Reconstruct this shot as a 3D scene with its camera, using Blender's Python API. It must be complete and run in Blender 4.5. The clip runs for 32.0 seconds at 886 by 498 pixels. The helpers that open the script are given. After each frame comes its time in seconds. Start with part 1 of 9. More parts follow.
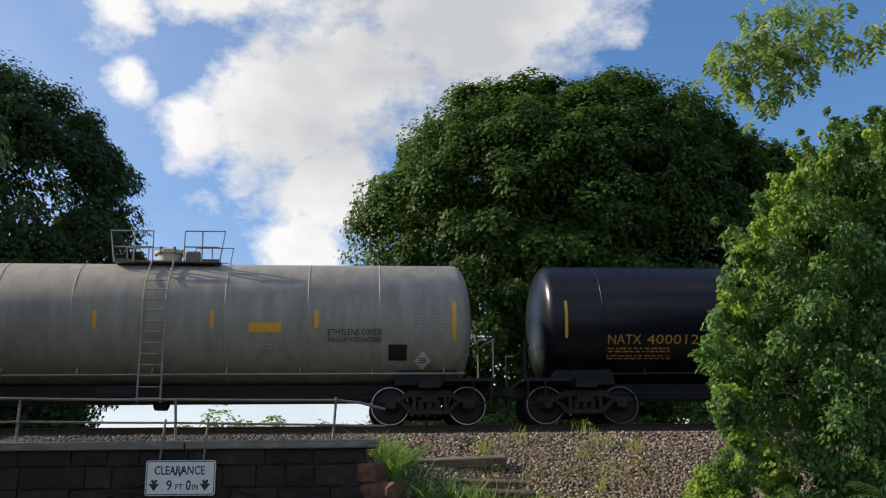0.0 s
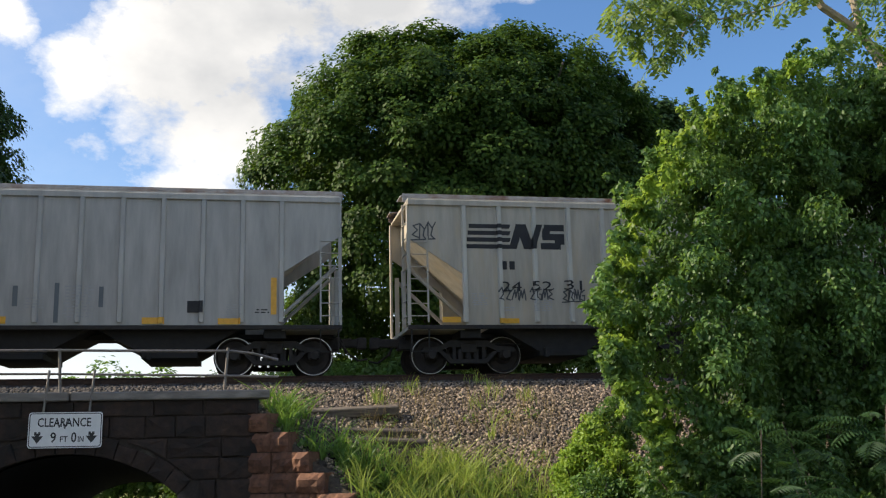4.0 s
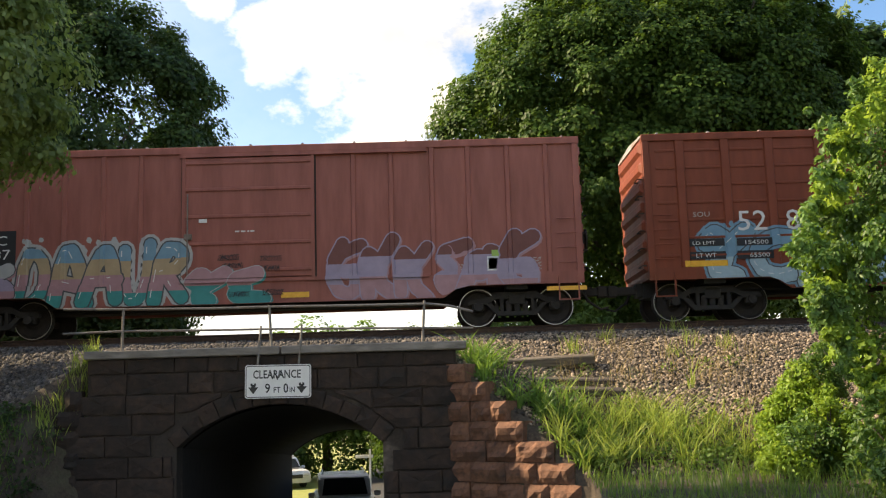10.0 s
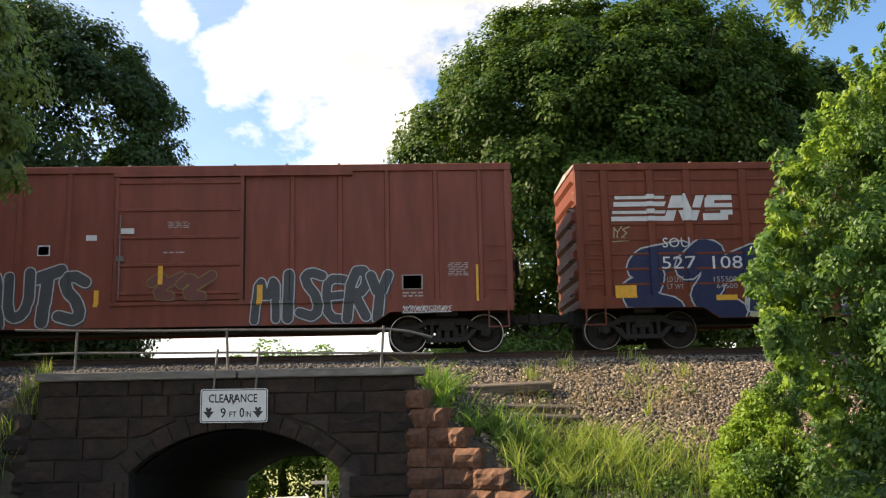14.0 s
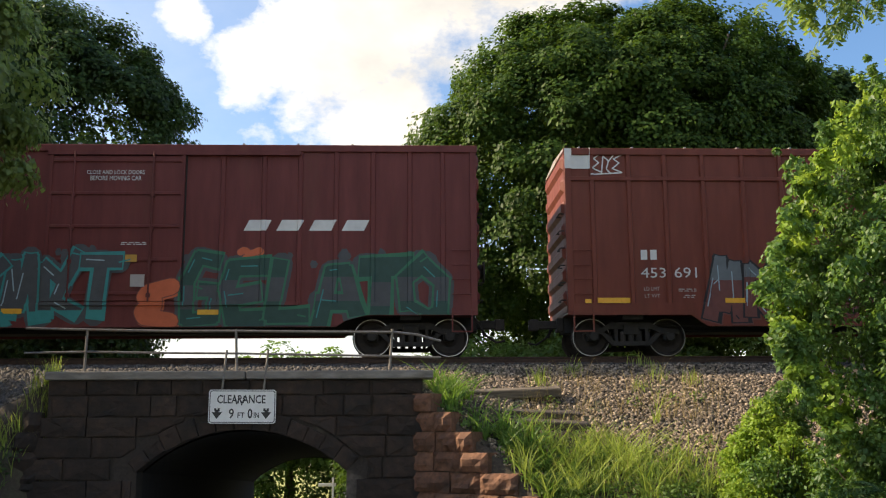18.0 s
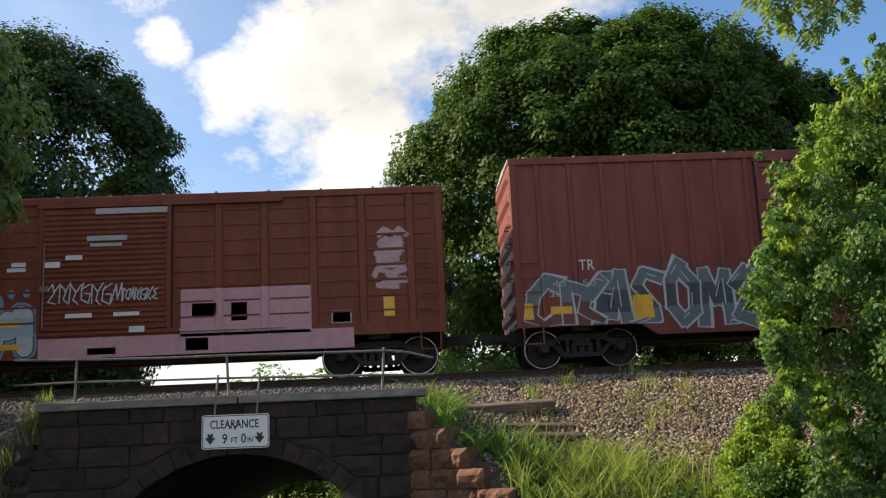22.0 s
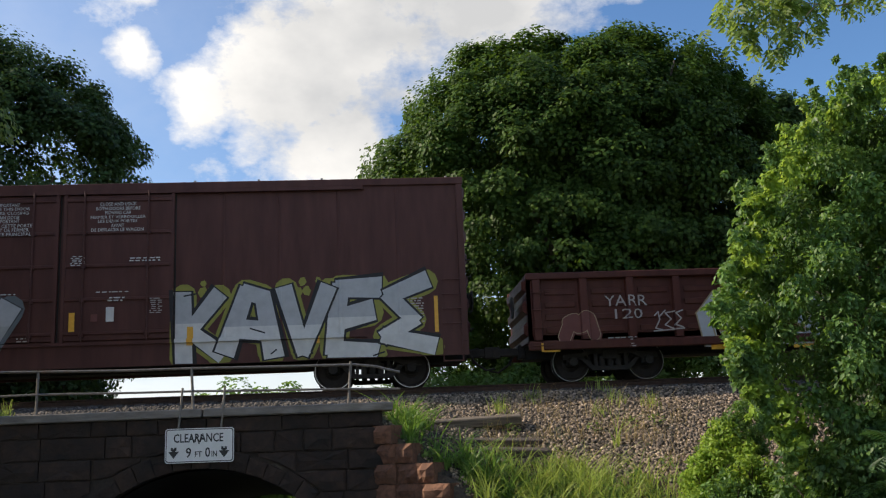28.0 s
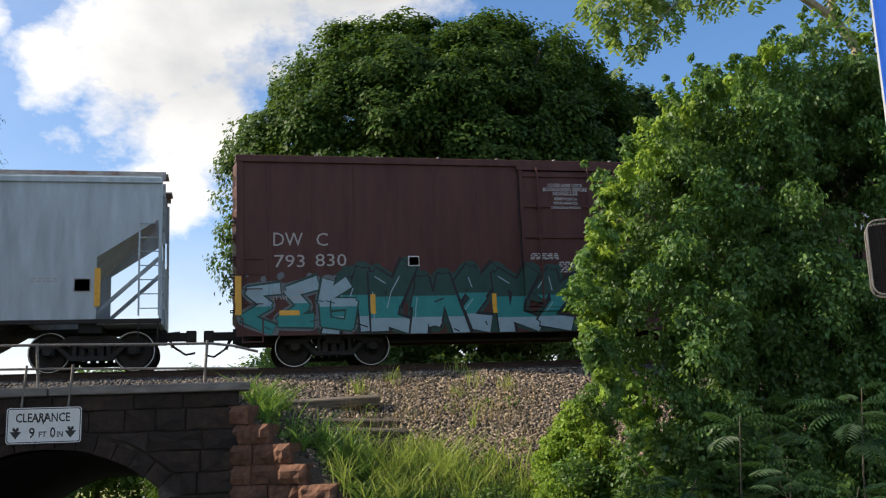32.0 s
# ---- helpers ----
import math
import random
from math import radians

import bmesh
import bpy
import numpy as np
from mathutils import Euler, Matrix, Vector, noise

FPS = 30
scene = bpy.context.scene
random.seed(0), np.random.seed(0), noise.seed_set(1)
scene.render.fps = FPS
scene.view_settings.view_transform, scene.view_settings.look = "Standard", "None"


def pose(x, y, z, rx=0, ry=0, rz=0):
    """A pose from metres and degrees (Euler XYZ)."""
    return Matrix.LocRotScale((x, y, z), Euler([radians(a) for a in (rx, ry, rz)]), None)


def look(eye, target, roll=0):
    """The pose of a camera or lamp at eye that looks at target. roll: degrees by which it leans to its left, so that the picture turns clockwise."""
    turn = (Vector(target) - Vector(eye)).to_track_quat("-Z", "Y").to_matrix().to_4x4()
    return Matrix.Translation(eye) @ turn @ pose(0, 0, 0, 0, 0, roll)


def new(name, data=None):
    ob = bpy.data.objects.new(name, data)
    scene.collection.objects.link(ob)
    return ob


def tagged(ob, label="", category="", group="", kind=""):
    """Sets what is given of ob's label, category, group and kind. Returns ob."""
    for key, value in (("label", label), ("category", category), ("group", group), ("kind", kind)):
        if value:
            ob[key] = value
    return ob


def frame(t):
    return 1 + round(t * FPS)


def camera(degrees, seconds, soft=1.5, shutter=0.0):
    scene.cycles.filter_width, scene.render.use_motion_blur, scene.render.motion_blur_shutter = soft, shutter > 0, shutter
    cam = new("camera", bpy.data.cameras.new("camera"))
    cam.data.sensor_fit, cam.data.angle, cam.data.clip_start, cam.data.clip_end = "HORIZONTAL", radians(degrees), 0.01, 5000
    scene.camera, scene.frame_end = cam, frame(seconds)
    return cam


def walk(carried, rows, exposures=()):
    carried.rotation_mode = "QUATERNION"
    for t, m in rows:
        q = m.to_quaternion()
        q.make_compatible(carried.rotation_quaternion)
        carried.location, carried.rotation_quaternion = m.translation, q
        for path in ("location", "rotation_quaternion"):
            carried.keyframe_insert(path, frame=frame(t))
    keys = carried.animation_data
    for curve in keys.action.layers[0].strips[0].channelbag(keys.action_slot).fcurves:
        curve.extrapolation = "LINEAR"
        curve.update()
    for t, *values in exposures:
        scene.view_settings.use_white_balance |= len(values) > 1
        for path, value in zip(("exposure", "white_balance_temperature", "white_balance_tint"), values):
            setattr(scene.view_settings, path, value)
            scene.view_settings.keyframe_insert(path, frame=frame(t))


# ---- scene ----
# Camera: carried by hand on the spot, turning after the train
cam = camera(48.5, 32.0, 1.2)
EYE = (0.0, 0.0, 3.0)
# seconds, yaw, pitch, roll in degrees
TURNS = [
    (0.0, -5.12, 14.07, 0.78),
    (0.5, -3.79, 13.61, 0.73),
    (1.0, -3.16, 13.28, 1.15),
    (1.5, -2.79, 13.44, 0.97),
    (2.0, -1.73, 11.47, 0.73),
    (2.5, -0.41, 9.23, 1.14),
    (3.0, -1.31, 9.76, 1.25),
    (3.5, -6.73, 10.53, 1.08),
    (4.0, -11.23, 11.11, 1.40),
    (4.5, -6.77, 12.32, 1.41),
    (6.5, -8.52, 12.30, 1.74),
    (7.0, -7.84, 12.62, 1.94),
    (7.5, -7.04, 11.95, 2.13),
    (8.0, -4.90, 10.29, 1.63),
    (8.5, -2.05, 8.76, 1.27),
    (9.0, -0.71, 8.79, 1.20),
    (9.5, -0.41, 8.93, 1.48),
    (10.0, 0.03, 8.53, 1.68),
    (10.5, 0.23, 8.67, 1.73),
    (11.0, 0.22, 9.27, 1.83),
    (11.5, 0.29, 9.70, 1.95),
    (12.0, 0.28, 10.04, 2.00),
    (12.5, 0.29, 10.17, 1.87),
    (13.0, -1.40, 10.07, 1.62),
    (13.5, -3.84, 9.75, 1.31),
    (14.0, -2.39, 9.95, 1.21),
    (14.5, -2.11, 10.23, 1.30),
    (16.5, -4.21, 10.24, 1.04),
    (17.0, -9.95, 10.12, 1.21),
    (17.5, -8.42, 10.21, 1.15),
    (18.0, -1.95, 10.19, 0.33),
    (18.5, -2.59, 10.44, -0.01),
    (19.0, -9.11, 10.25, 0.38),
    (19.5, -13.21, 10.41, 0.62),
    (20.0, -8.39, 11.08, 0.69),
    (20.5, -3.44, 11.35, 1.69),
    (21.0, -6.19, 10.98, 2.60),
    (21.5, -7.94, 10.95, 2.96),
    (22.0, -2.24, 11.13, 2.55),
    (22.5, -1.02, 10.98, 2.18),
    (23.0, -6.72, 11.00, 2.11),
    (23.5, -9.33, 11.11, 2.10),
    (24.0, -3.36, 11.29, 2.00),
    (24.5, 0.19, 11.57, 1.83),
    (25.0, -4.40, 11.83, 1.95),
    (25.5, -8.39, 11.94, 1.99),
    (27.5, -6.62, 11.58, 2.23),
    (28.0, -4.17, 11.88, 2.35),
    (28.5, -11.29, 11.61, 2.42),
    (29.0, -13.33, 11.13, 2.26),
    (29.5, -11.86, 11.11, 1.95),
    (30.0, -13.93, 11.14, 1.84),
    (30.5, -10.45, 11.23, 1.60),
    (31.0, -11.59, 10.79, 1.84),
    (31.5, -11.77, 10.38, 2.01),
    (32.0, -12.30, 10.46, 2.30),
]
# the film brightens and darkens a little with what fills it
EXPOSURES = [(0, 0.2, 6250, 10), (2, 0.25, 6450, 10), (3, 0.8, 7150, 10), (4, 0.5, 6500, 10), (7, 0.38, 6350, 10), (8, 0.32, 6300, 10), (9, 1.08, 7700, 10), (13, 1.05, 7400, 10), (17, 0.85, 7300, 10), (20, 0.75, 7050, 10), (23, 0.55, 6800, 10), (28, 0.36, 6500, 10), (30, 0.34, 6450, 10), (32, 0.5, 6450, 10)]
walk(cam, [(t, pose(*EYE, 90 + pitch, roll, yaw)) for t, yaw, pitch, roll in TURNS], EXPOSURES)

# ---- world, sun ----
SUN_TO = Vector((-0.80, 0.16, 0.55)).normalized()
world = bpy.data.worlds.new("sky")
scene.world = world
world.use_nodes = True


def build_sky():
    nt = world.node_tree
    nt.nodes.clear()
    N, L = nt.nodes.new, nt.links.new
    out, bg = N("ShaderNodeOutputWorld"), N("ShaderNodeBackground")
    sky = N("ShaderNodeTexSky")
    sky.sky_type, sky.sun_disc = "NISHITA", False
    sky.sun_elevation = math.asin(SUN_TO.z)
    sky.sun_rotation = math.atan2(SUN_TO.x, SUN_TO.y)
    sky.air_density, sky.dust_density, sky.ozone_density = 1.0, 0.6, 2.0
    tc = N("ShaderNodeTexCoord")

    def math_node(op, a, b=None, clamp=False):
        n = N("ShaderNodeMath")
        n.operation, n.use_clamp = op, clamp
        for i, v in enumerate((a, b)):
            if v is None:
                continue
            if isinstance(v, (int, float)):
                n.inputs[i].default_value = v
            else:
                L(v, n.inputs[i])
        return n.outputs[0]

    def noise_at(scale, detail, rough, offset):
        m = N("ShaderNodeMapping")
        m.inputs["Location"].default_value = offset
        m.inputs["Scale"].default_value = (1, 1, 1.5)
        L(tc.outputs["Generated"], m.inputs["Vector"])
        n = N("ShaderNodeTexNoise")
        n.inputs["Scale"].default_value, n.inputs["Detail"].default_value = scale, detail
        n.inputs["Roughness"].default_value = rough
        L(m.outputs[0], n.inputs["Vector"])
        return n.outputs["Fac"]

    def blob(direction, inner, outer):
        d = N("ShaderNodeVectorMath")
        d.operation = "DISTANCE"
        L(tc.outputs["Generated"], d.inputs[0])
        d.inputs[1].default_value = Vector(direction).normalized()
        m = N("ShaderNodeMapRange")
        m.inputs["From Min"].default_value, m.inputs["From Max"].default_value = outer, inner
        L(d.outputs["Value"], m.inputs["Value"])
        return m.outputs[0]

    puffs = noise_at(8.0, 10, 0.62, (0.3, 0.1, 0.55))
    fine = noise_at(24, 8, 0.62, (1.3, 0.4, 0.2))
    broad = noise_at(2.1, 3, 0.5, (4.0, 2.0, 1.0))
    cover = None
    for d, r0, r1 in CLOUD_BANKS:
        b = blob(d, r0, r1)
        cover = b if cover is None else math_node("MAXIMUM", cover, b)
    # away from the banks a broken cover goes on all round
    rest = math_node("MULTIPLY", math_node("SUBTRACT", broad, 0.46, True), 4.0, True)
    behind = N("ShaderNodeSeparateXYZ")
    L(tc.outputs["Generated"], behind.inputs[0])
    front = math_node("MULTIPLY", math_node("SUBTRACT", behind.outputs["Y"], 0.55, True), 4.0, True)
    rest = math_node("MULTIPLY", rest, math_node("SUBTRACT", 1.0, front))
    cover = math_node("MAXIMUM", cover, rest)
    shape = math_node("ADD", math_node("MULTIPLY", math_node("SUBTRACT", puffs, 0.5), 1.9), math_node("MULTIPLY", math_node("SUBTRACT", fine, 0.5), 0.8))
    dens = math_node("MULTIPLY", math_node("ADD", math_node("SUBTRACT", cover, 0.35), math_node("MULTIPLY", shape, 1.0)), 2.2, True)
    # thin veil: pale towards the horizon and on the sun's side
    low = math_node("MULTIPLY", math_node("SUBTRACT", 0.24, behind.outputs["Z"], True), 4.2, True)
    side = math_node("MULTIPLY", blob((-0.42, 1, 0.36), 0.12, 0.62), math_node("MULTIPLY", noise_at(4.5, 8, 0.6, (0.9, 1.7, 0.1)), 0.40))
    veil = math_node("MINIMUM", math_node("MAXIMUM", low, side), 0.85)
    dens = math_node("MAXIMUM", dens, veil)
    # cloud tone: bright rims, grey where thick
    thick = math_node("MULTIPLY", math_node("SUBTRACT", math_node("ADD", noise_at(6.0, 6, 0.55, (2.2, 0.0, 0.7)), math_node("MULTIPLY", blob((0.09, 1, 0.54), 0.02, 0.34), 0.42)), 0.50, True), 2.4, True)
    tone = N("ShaderNodeMix")
    tone.data_type = "RGBA"
    tone.inputs["A"].default_value = (*CLOUD_LIT, 1)
    tone.inputs["B"].default_value = (*CLOUD_DIM, 1)
    L(thick, tone.inputs["Factor"])
    skyb = N("ShaderNodeVectorMath")
    skyb.operation = "MULTIPLY"
    skyb.inputs[1].default_value = SKY_GAIN
    L(sky.outputs[0], skyb.inputs[0])
    mix = N("ShaderNodeMix")
    mix.data_type = "RGBA"
    L(dens, mix.inputs["Factor"])
    L(skyb.outputs[0], mix.inputs["A"])
    L(tone.outputs["Result"], mix.inputs["B"])
    L(mix.outputs["Result"], bg.inputs["Color"])
    bg.inputs["Strength"].default_value = 0.075
    L(bg.outputs[0], out.inputs["Surface"])


CLOUD_LIT, CLOUD_DIM, SKY_GAIN = (11.6, 11.2, 10.6), (7.0, 7.0, 7.0), (1.12, 1.45, 1.76)
CLOUD_BANKS = [
    ((-0.075, 1.0, 0.405), 0.040, 0.160), ((0.012, 1.0, 0.496), 0.044, 0.180), ((0.139, 1.0, 0.514), 0.038, 0.157), ((-0.03, 1.0, 0.319), 0.026, 0.105),
    ((-0.165, 1.0, 0.375), 0.015, 0.070), ((-0.235, 1.0, 0.437), 0.0, 0.044), ((-0.255, 1.0, 0.510), 0.0, 0.065), ((-0.050, 1.0, 0.250), 0.015, 0.065),
    ((0.206, 1.0, 0.587), 0.038, 0.157), ((-0.16, 1.0, 0.600), 0.03, 0.130), ((-0.008, 1.0, 0.643), 0.057, 0.235),
]
build_sky()
sun_data = bpy.data.lights.new("sun", "SUN")
sun_data.energy, sun_data.angle, sun_data.color = 5.0, radians(0.53), (1.0, 0.86, 0.66)
sun = new("sun", sun_data)
sun.matrix_world = look((0, 0, 40), Vector((0, 0, 40)) - SUN_TO)

# ---- materials ----
def surf(name, c1, c2, scale=3.0, rough=0.7, bump=0.1, metal=0.0, c3=None, scale3=0.7, cover3=0.5, stretch=(1, 1, 1), vary=0.0, bump_scale=None, spec=0.5):
    """A painted, stony or earthen surface: two colours in fine grain, a third in broad stains, relief."""
    m = bpy.data.materials.new(name)
    m.use_nodes = True
    nt = m.node_tree
    N, L = nt.nodes.new, nt.links.new
    bs = nt.nodes["Principled BSDF"]
    tc, mp = N("ShaderNodeTexCoord"), N("ShaderNodeMapping")
    mp.inputs["Scale"].default_value = stretch
    L(tc.outputs["Object"], mp.inputs["Vector"])

    def noise_node(s, detail=6, rough_=0.6):
        n = N("ShaderNodeTexNoise")
        n.inputs["Scale"].default_value, n.inputs["Detail"].default_value, n.inputs["Roughness"].default_value = s, detail, rough_
        L(mp.outputs[0], n.inputs["Vector"])
        return n

    def ramp(src, lo, hi):
        r = N("ShaderNodeMapRange")
        r.inputs["From Min"].default_value, r.inputs["From Max"].default_value = lo, hi
        L(src, r.inputs["Value"])
        return r.outputs[0]

    def mixc(fac, a, b, blend="MIX"):
        x = N("ShaderNodeMix")
        x.data_type, x.blend_type = "RGBA", blend
        for sock, v in (("Factor", fac), ("A", a), ("B", b)):
            if isinstance(v, (int, float)):
                x.inputs[sock].default_value = v
            elif isinstance(v, tuple):
                x.inputs[sock].default_value = (*v, 1)
            else:
                L(v, x.inputs[sock])
        return x.outputs["Result"]

    grain = noise_node(scale)
    col = mixc(ramp(grain.outputs["Fac"], 0.32, 0.68), c1, c2)
    if c3:
        broad = noise_node(scale3, 5, 0.65)
        col = mixc(ramp(broad.outputs["Fac"], cover3, cover3 + 0.2), col, c3)
    if vary:
        oi, geo = N("ShaderNodeObjectInfo"), N("ShaderNodeNewGeometry")
        add = N("ShaderNodeMath")
        add.operation = "ADD"
        L(oi.outputs["Random"], add.inputs[0])
        L(geo.outputs["Random Per Island"], add.inputs[1])
        fr = N("ShaderNodeMath")
        fr.operation = "FRACT"
        L(add.outputs[0], fr.inputs[0])
        hs = N("ShaderNodeHueSaturation")
        v = N("ShaderNodeMapRange")
        v.inputs["To Min"].default_value, v.inputs["To Max"].default_value = 1 - vary, 1 + vary
        L(fr.outputs[0], v.inputs["Value"])
        L(v.outputs[0], hs.inputs["Value"])
        L(col, hs.inputs["Color"])
        col = hs.outputs["Color"]
    L(col, bs.inputs["Base Color"])
    rn = N("ShaderNodeMapRange")
    rn.inputs["To Min"].default_value, rn.inputs["To Max"].default_value = max(0.03, rough - 0.12), min(1, rough + 0.12)
    L(grain.outputs["Fac"], rn.inputs["Value"])
    L(rn.outputs[0], bs.inputs["Roughness"])
    bs.inputs["Metallic"].default_value = metal
    bs.inputs["Specular IOR Level"].default_value = spec
    if bump:
        b = N("ShaderNodeBump")
        b.inputs["Strength"].default_value, b.inputs["Distance"].default_value = min(1, bump * 4), 0.02
        src = noise_node(bump_scale, 8, 0.65) if bump_scale else grain
        L(src.outputs["Fac"], b.inputs["Height"])
        L(b.outputs[0], bs.inputs["Normal"])
    return m


def leaf_mat(name, dark, light, through_col, shine=0.35, trans=0.35):
    """Foliage: each leaf a shade of its own, some light passing through."""
    m = bpy.data.materials.new(name)
    m.use_nodes = True
    nt = m.node_tree
    N, L = nt.nodes.new, nt.links.new
    bs, out = nt.nodes["Principled BSDF"], nt.nodes["Material Output"]
    geo = N("ShaderNodeNewGeometry")
    cr = N("ShaderNodeValToRGB")
    cr.color_ramp.elements[0].color, cr.color_ramp.elements[1].color = (*dark, 1), (*light, 1)
    L(geo.outputs["Random Per Island"], cr.inputs["Fac"])
    tc, nz = N("ShaderNodeTexCoord"), N("ShaderNodeTexNoise")
    nz.inputs["Scale"].default_value = 0.8
    L(tc.outputs["Object"], nz.inputs["Vector"])
    mr = N("ShaderNodeMapRange")
    mr.inputs["From Min"].default_value, mr.inputs["From Max"].default_value = 0.3, 0.7
    mr.inputs["To Min"].default_value, mr.inputs["To Max"].default_value = 0.72, 1.28
    L(nz.outputs["Fac"], mr.inputs["Value"])
    hs = N("ShaderNodeHueSaturation")
    L(mr.outputs[0], hs.inputs["Value"])
    L(cr.outputs[0], hs.inputs["Color"])
    L(hs.outputs[0], bs.inputs["Base Color"])
    bs.inputs["Roughness"].default_value = 0.5
    bs.inputs["Specular IOR Level"].default_value = shine
    tr, mx = N("ShaderNodeBsdfTranslucent"), N("ShaderNodeMixShader")
    tr.inputs["Color"].default_value = (*through_col, 1)
    mx.inputs["Fac"].default_value = trans
    L(bs.outputs[0], mx.inputs[1])
    L(tr.outputs[0], mx.inputs[2])
    L(mx.outputs[0], out.inputs["Surface"])
    return m


M_GROUND = surf("ground_soil", (0.09, 0.10, 0.05), (0.14, 0.15, 0.07), 2.0, 0.95, 0.2, c3=(0.12, 0.10, 0.07), scale3=0.3)
M_ASPHALT = surf("asphalt", (0.045, 0.045, 0.046), (0.07, 0.07, 0.07), 30, 0.9, 0.15, c3=(0.06, 0.058, 0.055), scale3=0.4)
M_SLOPE = surf("slope_soil", (0.036, 0.027, 0.019), (0.085, 0.064, 0.045), 18, 0.95, 0.25, c3=(0.09, 0.10, 0.05), scale3=0.8)
M_BALLAST = surf("ballast_stone", (0.050, 0.037, 0.027), (0.36, 0.28, 0.205), 16, 0.9, 0.25, vary=0.9)
M_BALLAST_DARK = surf("grimy_ballast", (0.034, 0.030, 0.027), (0.145, 0.127, 0.112), 16, 0.9, 0.25, vary=0.6)
# the wall's shade is put into this stone and the mortar colour
M_STONE_SHADED = surf("shaded_brown_sandstone", (0.021, 0.0138, 0.0105), (0.056, 0.034, 0.024), 7, 0.92, 0.4, c3=(0.018, 0.0145, 0.012), scale3=1.9, cover3=0.45, vary=0.28, bump_scale=9)
# same sandstone, coloured lighter and redder for the sunlit wing
M_STONE_SUNLIT = surf("sunlit_red_sandstone", (0.085, 0.040, 0.025), (0.235, 0.112, 0.066), 9, 0.92, 0.4, c3=(0.065, 0.040, 0.030), scale3=2.2, vary=0.2, bump_scale=11)
M_MORTAR = surf("mortar", (0.026, 0.020, 0.016), (0.050, 0.038, 0.030), 20, 0.95, 0.15, c3=(0.16, 0.13, 0.105), scale3=1.6, cover3=0.56)
# near-black stone: the darkness inside the tunnel is put into its colour
M_VAULT_SHADED = surf("shaded_vault_stone", (0.014, 0.012, 0.011), (0.028, 0.024, 0.021), 5, 0.95, 0.2)
M_COPING = surf("weathered_coping", (0.14, 0.122, 0.105), (0.30, 0.27, 0.235), 9, 0.9, 0.2, stretch=(0.3, 1, 1), c3=(0.20, 0.18, 0.16), scale3=1.5)
M_RAIL = surf("rusty_rail", (0.06, 0.038, 0.028), (0.11, 0.065, 0.045), 15, 0.8, 0.1, metal=0.3)
M_TIE = surf("old_tie", (0.055, 0.043, 0.035), (0.11, 0.09, 0.075), 9, 0.9, 0.25, stretch=(0.25, 2, 2))
M_TIE_GREY = surf("weathered_tie", (0.075, 0.058, 0.044), (0.20, 0.165, 0.13), 9, 0.9, 0.25, stretch=(0.2, 2, 2))
M_PIPE = surf("galvanised_pipe", (0.15, 0.135, 0.12), (0.26, 0.24, 0.22), 12, 0.55, 0.08, metal=0.5, c3=(0.19, 0.11, 0.07), scale3=3, cover3=0.58)
M_TRUCK = surf("grimy_cast_steel", (0.022, 0.019, 0.017), (0.045, 0.038, 0.033), 7, 0.85, 0.15)
M_UNDER = surf("underframe_black", (0.016, 0.015, 0.014), (0.032, 0.029, 0.027), 6, 0.85, 0.1)
M_WHEEL = surf("wheel_steel", (0.030, 0.024, 0.021), (0.05, 0.04, 0.034), 9, 0.7, 0.1, metal=0.4)
M_RIM = surf("polished_rim", (0.45, 0.43, 0.41), (0.6, 0.58, 0.55), 20, 0.35, 0.02, metal=0.9)
M_BARK = surf("bark", (0.055, 0.042, 0.032), (0.12, 0.095, 0.075), 8, 0.95, 0.4, stretch=(1, 1, 0.25))
M_BARK_PALE = surf("pale_bark", (0.30, 0.24, 0.17), (0.45, 0.37, 0.27), 9, 0.9, 0.25, stretch=(1, 1, 0.3))
M_WHITE = surf("white_paint", (0.74, 0.73, 0.70), (0.82, 0.81, 0.79), 8, 0.6, 0.02)
M_BLACK = surf("black_paint", (0.02, 0.02, 0.02), (0.032, 0.032, 0.032), 8, 0.5, 0.02)
M_YELLOW = surf("reflector_yellow", (0.72, 0.36, 0.03), (0.86, 0.46, 0.05), 10, 0.45, 0.02)

L_MAPLE = leaf_mat("maple_leaf", (0.017, 0.042, 0.010), (0.080, 0.138, 0.027), (0.14, 0.24, 0.027), 0.12, 0.30)
# dark leaf; on shaded growth this colour carries the shade
L_DARK = leaf_mat("dark_shaded_leaf", (0.020, 0.044, 0.014), (0.055, 0.100, 0.028), (0.10, 0.18, 0.025), 0.2, 0.25)
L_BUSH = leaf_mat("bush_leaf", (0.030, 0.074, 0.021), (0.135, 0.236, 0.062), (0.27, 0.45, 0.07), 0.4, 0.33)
L_BRANCH = leaf_mat("compound_leaf", (0.055, 0.10, 0.022), (0.19, 0.28, 0.07), (0.40, 0.54, 0.10), 0.4, 0.40)
L_FERN = leaf_mat("sumac_leaf", (0.020, 0.050, 0.020), (0.048, 0.100, 0.036), (0.09, 0.19, 0.04), 0.25, 0.3)
L_GRASS = leaf_mat("grass_blade", (0.10, 0.17, 0.03), (0.45, 0.52, 0.13), (0.45, 0.55, 0.10), 0.3, 0.42)
L_RICH = leaf_mat("rich_grass_blade", (0.030, 0.085, 0.016), (0.17, 0.29, 0.06), (0.26, 0.43, 0.06), 0.4, 0.36)
L_ROADSIDE = leaf_mat("roadside_leaf", (0.060, 0.095, 0.028), (0.185, 0.245, 0.075), (0.40, 0.50, 0.10), 0.4, 0.42)
